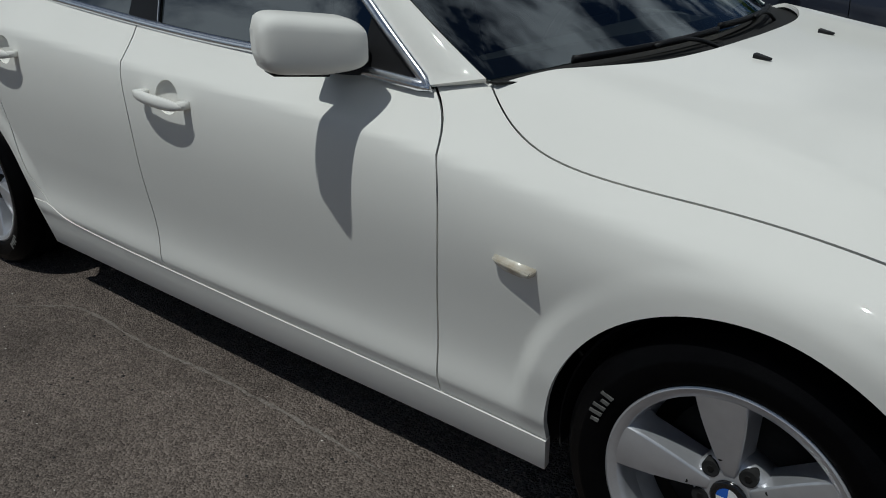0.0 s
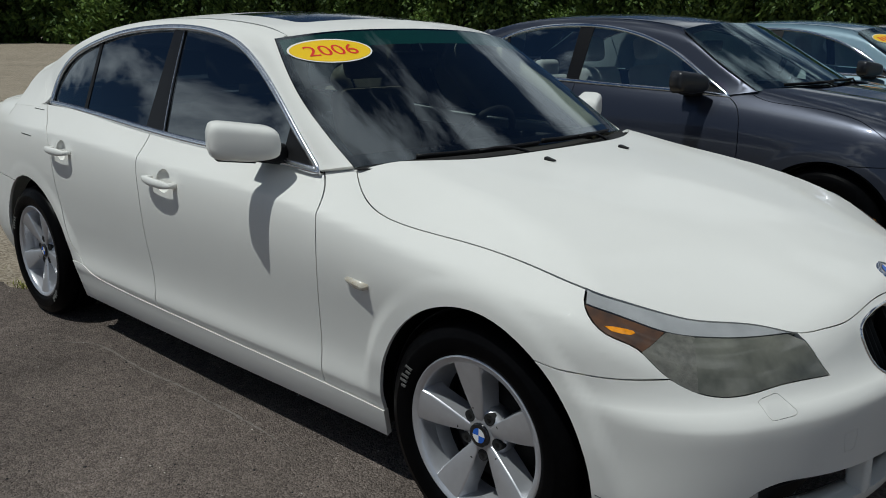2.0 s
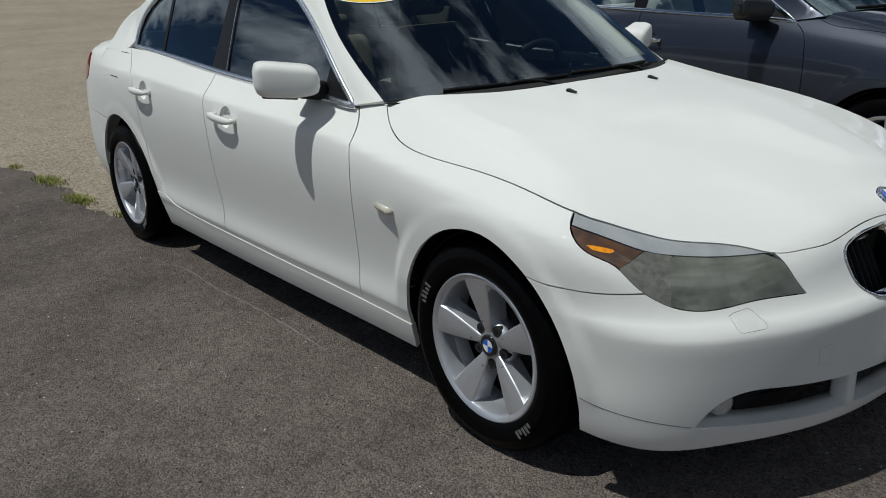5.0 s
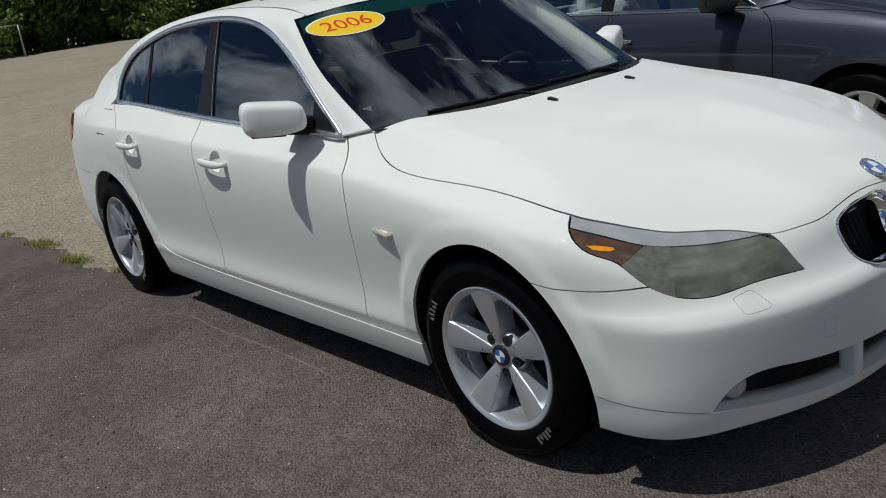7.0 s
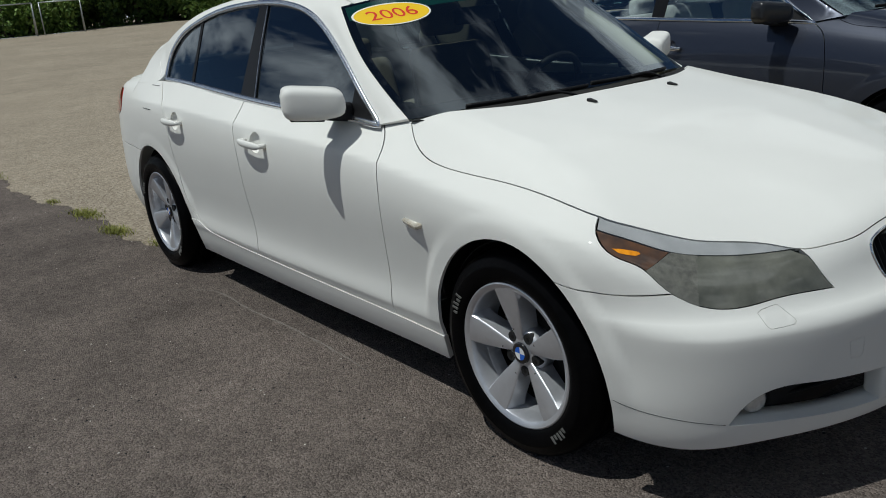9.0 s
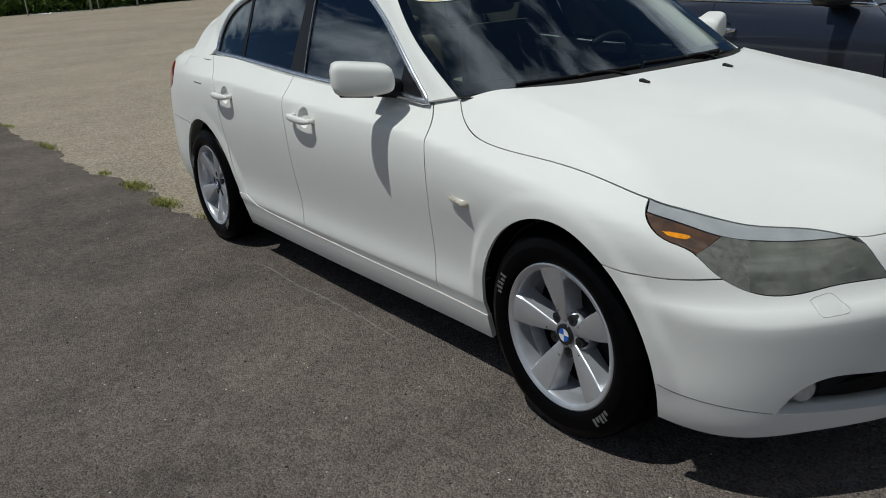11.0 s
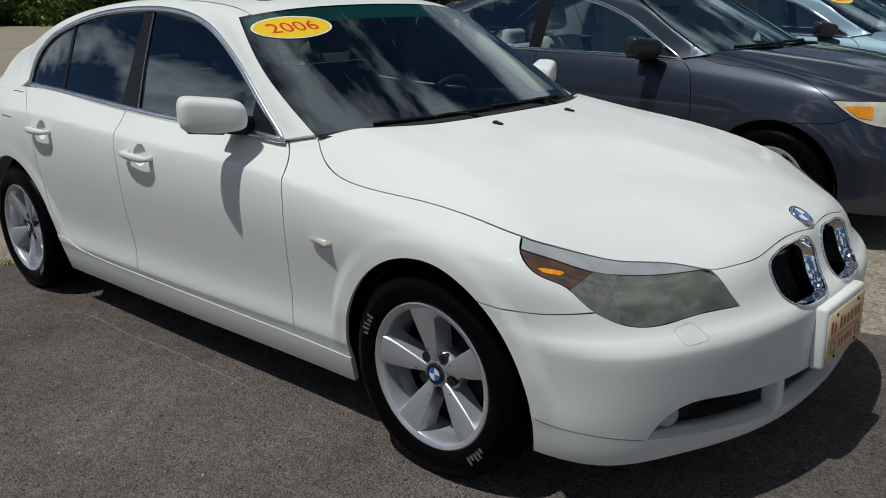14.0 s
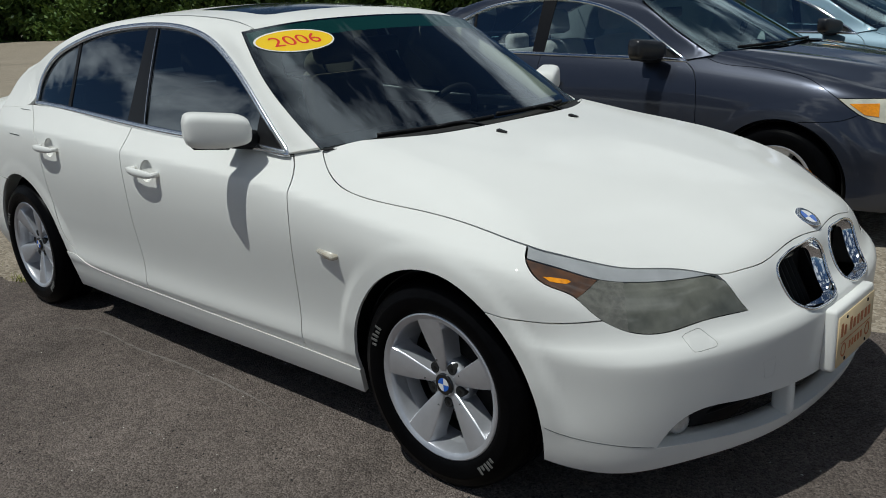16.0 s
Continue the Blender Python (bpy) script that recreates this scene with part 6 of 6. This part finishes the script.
car_blue = repainted(car_grey, "blue_sedan", "pale silver-blue four-door sedan parked in the row", pose(-0.25, 6.15, 0.035), {GREY_PAINT: BLUE_PAINT})
car_silver = repainted(car_grey, "silver_sedan", "pale silver four-door sedan at the row's far end", pose(-0.1, 9.3, 0.035), {GREY_PAINT: SILVER_PAINT})
year_sticker(car_blue, grey_shell, -0.44, 1.318, "")


# ---- ground ----
def rise(x, y):
    """The lot climbs gently towards the trees."""
    d = np.hypot(np.asarray(x, float) - 0.5, np.asarray(y, float) + 1.5)
    return 0.95 * step(d, 16, 78) + 0.035 * step(np.asarray(y, float), 1.0, 2.2)


def sheet(name, xs, ys, height, material, label, category):
    nx, ny = len(xs), len(ys)
    X, Y = np.meshgrid(xs, ys, indexing="ij")
    v = np.stack([X, Y, height(X, Y)], -1).reshape(-1, 3)
    f = [(i * ny + j, (i + 1) * ny + j, (i + 1) * ny + j + 1, i * ny + j + 1) for i in range(nx - 1) for j in range(ny - 1)]
    me = bpy.data.meshes.new(name)
    me.from_pydata([tuple(a) for a in v], [], f)
    return tagged(mesh_part(name, me, material), label, category, kind="structure")


def stony(name, dark, mid, pale, cell, rough, relief, stain, tall=0.6):
    """Pavement with visible stones at cell size, drifting stains and fine relief."""
    m = bpy.data.materials.new(name)
    m.use_nodes = True
    t = m.node_tree
    b = t.nodes["Principled BSDF"]
    b.inputs["Roughness"].default_value, b.inputs["Specular IOR Level"].default_value = rough, 0.25
    co = node(t, "TexCoord")
    vor, fine, big, huge = node(t, "TexVoronoi", Scale=1 / cell), node(t, "TexNoise", Scale=0.6 / cell, Detail=5.0, Roughness=0.7), node(t, "TexNoise", Scale=2.2, Detail=5.0, Roughness=0.6), node(t, "TexNoise", Scale=0.35, Detail=3.0)
    for n in (vor, fine, big, huge):
        t.links.new(co.outputs["Object"], n.inputs["Vector"])
    ramp = node(t, "ValToRGB")
    e = ramp.color_ramp.elements
    e[0].position, e[0].color = 0.12, (*dark, 1)
    e[1].position, e[1].color = 0.92, (*pale, 1)
    k = e.new(0.5)
    k.color = (*mid, 1)
    sep = node(t, "SeparateColor")
    t.links.new(vor.outputs["Color"], sep.inputs[0])
    mixv = node(t, "Math")
    mixv.operation = "MULTIPLY_ADD"
    mixv.inputs[1].default_value = 0.55
    sub = node(t, "Math")
    sub.operation = "MULTIPLY"
    sub.inputs[1].default_value = 0.45
    t.links.new(fine.outputs["Fac"], sub.inputs[0])
    t.links.new(sep.outputs[0], mixv.inputs[0])
    t.links.new(sub.outputs[0], mixv.inputs[2])
    t.links.new(mixv.outputs[0], ramp.inputs["Fac"])
    # blotches the size of a hand between the stones and the wide stains
    blot = node(t, "TexNoise", Scale=16.0, Detail=6.0, Roughness=0.65)
    t.links.new(co.outputs["Object"], blot.inputs["Vector"])
    both, add = node(t, "Math"), node(t, "Math")
    both.operation, add.operation = "ADD", "MULTIPLY_ADD"
    t.links.new(big.outputs["Fac"], both.inputs[0])
    t.links.new(huge.outputs["Fac"], both.inputs[1])
    t.links.new(blot.outputs["Fac"], add.inputs[0])
    add.inputs[1].default_value = 0.9
    t.links.new(both.outputs[0], add.inputs[2])
    rng = node(t, "MapRange")
    rng.inputs["From Min"].default_value, rng.inputs["From Max"].default_value = 1.1, 1.8
    rng.inputs["To Min"].default_value, rng.inputs["To Max"].default_value = 1 - stain, 1 + stain
    t.links.new(add.outputs[0], rng.inputs["Value"])
    mul = node(t, "VectorMath")
    mul.operation = "SCALE"
    t.links.new(ramp.outputs["Color"], mul.inputs[0])
    t.links.new(rng.outputs["Result"], mul.inputs["Scale"])
    t.links.new(mul.outputs[0], b.inputs["Base Color"])
    bump = node(t, "Bump", Strength=relief, Distance=cell * tall)
    hsum = node(t, "Math")
    hsum.operation = "SUBTRACT"
    t.links.new(fine.outputs["Fac"], hsum.inputs[0])
    t.links.new(vor.outputs["Distance"], hsum.inputs[1])
    t.links.new(hsum.outputs[0], bump.inputs["Height"])
    t.links.new(bump.outputs["Normal"], b.inputs["Normal"])
    return m


OLD = stony("old_stony_pavement", (0.165, 0.134, 0.097), (0.305, 0.257, 0.193), (0.44, 0.388, 0.313), 0.016, 0.95, 0.7, 0.16)
ASPHALT = stony("dark_asphalt", (0.062, 0.049, 0.042), (0.155, 0.127, 0.110), (0.255, 0.215, 0.187), 0.0065, 0.92, 1.0, 0.40, 1.3)
axis = np.concatenate([-np.geomspace(900, 3, 40), np.linspace(-2.5, 2.5, 11), np.geomspace(3, 900, 40)])
sheet("ground", axis, axis, lambda x, y: rise(x, y) - 0.006, OLD, "worn pale stony pavement of a large open lot", "ground")


def edge_y(x):
    """The ragged edge of the newer asphalt."""
    base = np.interp(x, [-40, -12, -7.3, -5, -3.5, -1.6, 0.4, 1.4, 4, 40], [-2.6, -1.2, -1.04, -0.93, -0.82, -0.3, 1.0, 1.3, 1.6, 4])
    return base + 0.05 * np.sin(x * 2.3) + 0.03 * np.sin(x * 7.1 + 1) + 0.014 * np.sin(x * 23.7)


def asphalt_patch():
    xs = np.concatenate([-np.geomspace(60, 9, 30)[:-1], np.linspace(-9, 3, 700), np.geomspace(3, 60, 30)[1:]])
    bm = bmesh.new()
    rows = []
    for x in xs:
        e = float(edge_y(x)) + random.uniform(-0.006, 0.006)
        col = []
        for y in (-60.0, -45.0, -32.0, -24.0, -18.0, -12.0, -6.0, e - 0.5, e - 0.02, e, e + 0.004):
            z = float(rise(x, y))
            col.append(bm.verts.new((x, y, (z if y < e - 0.01 else z - 0.002) if y <= e else z - 0.016)))
        rows.append(col)
    for a, b in zip(rows, rows[1:]):
        for k in range(len(a) - 1):
            bm.faces.new((a[k], b[k], b[k + 1], a[k + 1]))
    bmesh.ops.recalc_face_normals(bm, faces=bm.faces[:])
    ob = part("pavement", bm, ASPHALT, smooth=False)
    return tagged(ob, "dark newer asphalt with a ragged edge", "asphalt", kind="structure")


asphalt_patch()


def ribbon(name, pts, width, material, z, label, jitter=0.0):
    """A thin flat line lying on the ground."""
    line = through_points(pts, 0.03)
    bm = bmesh.new()
    rows = []
    for i, (x, y) in enumerate(line):
        a, b = line[max(0, i - 1)], line[min(len(line) - 1, i + 1)]
        d = np.array([-(b - a)[1], (b - a)[0]])
        d /= max(np.linalg.norm(d), 1e-6)
        w = width * (0.35 + random.random()) * min(1, 6 * i / len(line), 6 * (len(line) - 1 - i) / len(line) + 0.05)
        j = random.uniform(-jitter, jitter)
        rows.append([bm.verts.new((x + d[0] * (k * w + j), y + d[1] * (k * w + j), z + float(rise(x, y)) * 1)) for k in (-0.5, 0.5)])
    for a, b in zip(rows, rows[1:]):
        bm.faces.new((a[0], b[0], b[1], a[1]))
    ob = part(name, bm, material, smooth=False)
    return tagged(ob, label, "crack", kind="structure")


DUST = stony("pale_dust", (0.10, 0.088, 0.077), (0.18, 0.157, 0.139), (0.23, 0.21, 0.19), 0.006, 0.95, 0.4, 0.2)
CRACK = surface("crack_dirt", (0.075, 0.065, 0.05), 0.95, vary=0.3, scale=30)
ribbon("asphalt_joint", [(-2.62, -1.12), (-2.42, -1.03), (-2.31, -0.94), (-2.0, -0.915), (-1.65, -0.90), (-1.34, -0.888), (-1.0, -0.89), (-0.75, -0.905)], 0.013, DUST, 0.0012, "thin pale dusty joint in the asphalt", 0.004)
for pts, w in (([(-18, -1.5), (-19, 2), (-18.5, 6), (-20, 11)], 0.035), ([(-24, -4), (-25, 3), (-24.5, 9)], 0.05), ([(-33, -6), (-34, 4), (-33, 14)], 0.06)):
    ribbon("pavement_crack", pts, w, CRACK, 0.0, "dark crack in the pale pavement", 0.05)


# ---- loose stones, grass ----
def stones(name, count, box, size, material, label, keep):
    V, F = [], []
    for _ in range(count):
        x, y = random.uniform(box[0], box[1]), random.uniform(box[2], box[3])
        if not keep(x, y):
            continue
        r = size * random.uniform(0.5, 1.3)
        k, spin = len(V), random.random() * 6.28
        for i in range(5):
            a = spin + i * 1.2566
            q = r * random.uniform(0.7, 1.1)
            V.append((x + q * math.cos(a), y + q * math.sin(a), 0.0))
        V.append((x + r * 0.2, y, r * 0.7))
        F += [(k + i, k + (i + 1) % 5, k + 5) for i in range(5)]
    me = bpy.data.meshes.new(name)
    me.from_pydata(V, [], F)
    return tagged(mesh_part(name, me, material, smooth=False), label, "stones", kind="stuff")


PALE_STONE = surface("pale_stone", (0.55, 0.52, 0.47), 0.8, vary=0.2, scale=90)
DARK_STONE = surface("dark_chip", (0.018, 0.017, 0.016), 0.9)
stones("pale_chips", 420, (-6, 1.6, -3.2, 0.2), 0.0042, PALE_STONE, "scattered pale stone chips on the asphalt", lambda x, y: y < edge_y(x) - 0.02)
stones("dark_chips", 800, (-6, 1.6, -3.2, 0.2), 0.0055, DARK_STONE, "scattered dark chips on the asphalt", lambda x, y: y < edge_y(x) - 0.02)
stones("edge_gravel", 2600, (-9, 3, -1.6, 3.0), 0.007, surface("gravel", (0.30, 0.26, 0.2), 0.9, vary=0.3, scale=40), "loose gravel along the asphalt's edge", lambda x, y: 0 < y - edge_y(x) < random.expovariate(4.0))


def leaf_material(name, a, b):
    m = bpy.data.materials.new(name)
    m.use_nodes = True
    t = m.node_tree
    p = t.nodes["Principled BSDF"]
    geo, ramp = node(t, "NewGeometry"), node(t, "ValToRGB")
    ramp.color_ramp.elements[0].color, ramp.color_ramp.elements[1].color = (*a, 1), (*b, 1)
    t.links.new(geo.outputs["Random Per Island"], ramp.inputs["Fac"])
    t.links.new(ramp.outputs["Color"], p.inputs["Base Color"])
    p.inputs["Roughness"].default_value = 0.6
    p.inputs["Specular IOR Level"].default_value = 0.25
    return m


GRASS = leaf_material("grass_blades", (0.13, 0.15, 0.022), (0.34, 0.34, 0.09))


def grass_tuft(x, y, length, wide, count):
    V, F = [], []
    for _ in range(count):
        u = random.gauss(0, 0.4)
        cx, cy = x + u * length, y + random.gauss(0, wide * 0.5) + 0.12 * u * length
        h, a, lean = random.uniform(0.012, 0.042), random.random() * 6.28, random.uniform(0.3, 1.3)
        w = random.uniform(0.0015, 0.003)
        dx, dy = math.cos(a), math.sin(a)
        k = len(V)
        for f, s in ((0, 1), (0.55, 0.8)):
            bx, by, bz = cx + dx * lean * h * f * f, cy + dy * lean * h * f * f, h * f
            V += [(bx - dy * w * s, by + dx * w * s, bz), (bx + dy * w * s, by - dx * w * s, bz)]
        V.append((cx + dx * lean * h, cy + dy * lean * h, h * 0.9))
        F += [(k, k + 1, k + 3, k + 2), (k + 2, k + 3, k + 4)]
    me = bpy.data.meshes.new("grass_tuft")
    me.from_pydata(V, [], F)
    return tagged(mesh_part("grass_tuft", me, GRASS, smooth=False), "green grass tuft growing in the asphalt's edge", "grass", "edge grass", "stuff")


for gx, gl, gw, n in ((-4.78, 0.26, 0.08, 520), (-4.03, 0.24, 0.07, 520), (-5.5, 0.10, 0.05, 90), (-7.5, 0.4, 0.06, 260), (-9.6, 0.3, 0.06, 120), (-3.45, 0.12, 0.04, 60)):
    grass_tuft(gx, float(edge_y(gx)) + 0.02, gl, gw, n)


# ---- trees along the far edge of the lot ----
LEAVES = leaf_material("tree_leaves", (0.016, 0.040, 0.010), (0.12, 0.19, 0.04))
BRIGHT_LEAVES = leaf_material("shrub_leaves", (0.05, 0.10, 0.02), (0.17, 0.26, 0.05))
BARK = surface("bark", (0.07, 0.055, 0.04), 0.9, vary=0.3, scale=8, bump=0.5, bump_scale=20)


def tree(name, height, radius, leaves, material, low=0.04, slim=False, seed=0, label="", leaf=0.24):
    rnd = random.Random(seed)
    t = thing(name, label, "tree" if height > 3 else "shrub", "trees round the lot")
    path = [(rnd.uniform(-0.1, 0.1) * k, rnd.uniform(-0.1, 0.1) * k, height * 0.85 * k / 6) for k in range(7)]
    bm = bmesh.new()
    rings = []
    for k, (x, y, z) in enumerate(path):
        r = max(0.02, 0.022 * height * (1 - k / 6.5))
        rings.append([bm.verts.new((x + r * math.cos(a * 0.785), y + r * math.sin(a * 0.785), z)) for a in range(8)])
    for a, b in zip(rings, rings[1:]):
        for c in range(8):
            bm.faces.new((a[c], a[(c + 1) % 8], b[(c + 1) % 8], b[c]))
    tips = []
    for _ in range(22):
        k = rnd.uniform(0.03, 0.9)
        z = height * k * 0.9
        a = rnd.random() * 6.283
        spread = radius * (0.55 + 0.45 * math.sin(math.pi * min(1, (k - low) / (1 - low) + 0.12))) * rnd.uniform(0.6, 1.05)
        base, end = Vector((0, 0, z)), Vector((spread * math.cos(a), spread * math.sin(a), z + spread * rnd.uniform(0.2, 0.7)))
        tips.append(end)
        side = (end - base).cross(Vector((0, 0, 1))).normalized()
        up = side.cross(end - base).normalized()
        r0 = 0.006 * height
        q = [[bm.verts.new(p + (side * math.cos(c * 2.094) + up * math.sin(c * 2.094)) * r) for c in range(3)] for p, r in ((base, r0), (end, r0 * 0.3))]
        for c in range(3):
            bm.faces.new((q[0][c], q[0][(c + 1) % 3], q[1][(c + 1) % 3], q[1][c]))
    part("trunk", bm, BARK, t)
    V, F = [], []
    clumps = []
    for e in tips:
        clumps += [(e * rnd.uniform(0.5, 1.0) + Vector((0, 0, rnd.uniform(-0.3, 0.4))), rnd.uniform(0.25, 0.6) * radius * 0.62) for _ in range(4)]
    for k in range(34):
        clumps.append((Vector((rnd.gauss(0, radius * 0.25), rnd.gauss(0, radius * 0.25), height * (low + (1 - low) * rnd.random()))), radius * rnd.uniform(0.3, 0.55)))
    for _ in range(leaves):
        c, r = clumps[rnd.randrange(len(clumps))]
        d = Vector((rnd.gauss(0, 1), rnd.gauss(0, 1), rnd.gauss(0, 1))).normalized() * r * rnd.random() ** 0.4
        p = c + d
        p.z = max(0.05, p.z)
        s = leaf * rnd.uniform(0.5, 1.2)
        n = Vector((rnd.gauss(0, 1), rnd.gauss(0, 1), rnd.gauss(0.5, 1))).normalized()
        u = n.orthogonal().normalized() * s
        v = n.cross(u).normalized() * s * rnd.uniform(0.35, 0.6)
        k = len(V)
        V += [tuple(p - u), tuple(p + v), tuple(p + u), tuple(p - v)]
        F.append((k, k + 1, k + 2, k + 3))
    me = bpy.data.meshes.new("crown")
    me.from_pydata(V, [], F)
    mesh_part("crown", me, material, t, smooth=False)
    return t


kinds = [tree("evergreen_tree", 9.5, 2.6, 12500, LEAVES, low=0.0, seed=k + 3, label="tall dark evergreen tree at the lot's edge", leaf=0.21) for k in range(4)]
shrubs = [tree("shrub", 3.0, 1.8, 1900, BRIGHT_LEAVES, low=0.0, seed=k + 40, label="bright green leafy shrub before the trees", leaf=0.16) for k in range(2)]
EYE_XY = (1.5, -2.4)


def at_bearing(az, d):
    x, y = EYE_XY[0] + d * math.cos(radians(az)), EYE_XY[1] + d * math.sin(radians(az))
    return x, y, float(rise(x, y)) - 0.05


rnd = random.Random(5)
spots = []
for row, (dist, gap) in enumerate(((68, 1.9), (72, 2.0))):
    az = 78 + row
    while az < 186:
        spots.append((az + rnd.uniform(-0.4, 0.4), dist + rnd.uniform(-1.5, 1.5)))
        az += gap
for i, (az, d) in enumerate(spots):
    x, y, z = at_bearing(az, d)
    s = rnd.uniform(0.9, 1.25)
    m = Matrix.Translation((x, y, z)) @ pose(0, 0, 0, 0, 0, rnd.uniform(0, 360))
    k = kinds[i % 4]
    if i < 4:
        k.matrix_world = m
    else:
        copy_thing(k, m).scale = (s, s, s * rnd.uniform(0.95, 1.15))
for i, az in enumerate((167.5, 169, 170.5, 172, 173.6, 175.2, 165.9, 156.6, 155.8, 135.0, 126.0)):
    x, y, z = at_bearing(az, 64 + rnd.uniform(-1, 1))
    m = Matrix.Translation((x, y, z)) @ pose(0, 0, 0, 0, 0, rnd.uniform(0, 360))
    if i < 2:
        shrubs[i].matrix_world = m
    else:
        copy_thing(shrubs[i % 2], m).scale = [rnd.uniform(0.8, 1.3)] * 3

# a tube frame standing at the lot's far side
TUBE = surface("galvanised_tube", (0.42, 0.44, 0.44), 0.45, metal=0.7, vary=0.2, scale=10)


def tube_frame(az0, az1, d, tall):
    f = thing("tube_frame", "grey metal tube frame standing on the pavement", "frame", "tube frames")
    p0, p1 = Vector(at_bearing(az0, d)), Vector(at_bearing(az1, d))
    back = (p0 - Vector((*EYE_XY, p0.z))).normalized() * 1.5
    top0, top1 = p0 + Vector((0, 0, tall)), p1 + Vector((0, 0, tall))
    for nm, a, b in (("post", p0, top0), ("post", p1, top1), ("crossbar", top0, top1), ("base_bar", p0, p0 + back), ("base_bar", p1, p1 + back), ("base_bar", p0 + back, p1 + back), ("stay", top0, p0 + back), ("stay", top1, p1 + back)):
        up = (0, 0, 1) if abs((b - a).normalized().z) < 0.9 else (1, 0, 0)
        part(nm, sweep([a + Vector((0, 0, 0.06)), b + Vector((0, 0, 0.06))], round_section(0.04, 0.04), ups=[up, up]), TUBE, f)
    return f


tube_frame(170.9, 167.3, 60, 2.0)
tube_frame(166.9, 164.6, 61, 2.0)
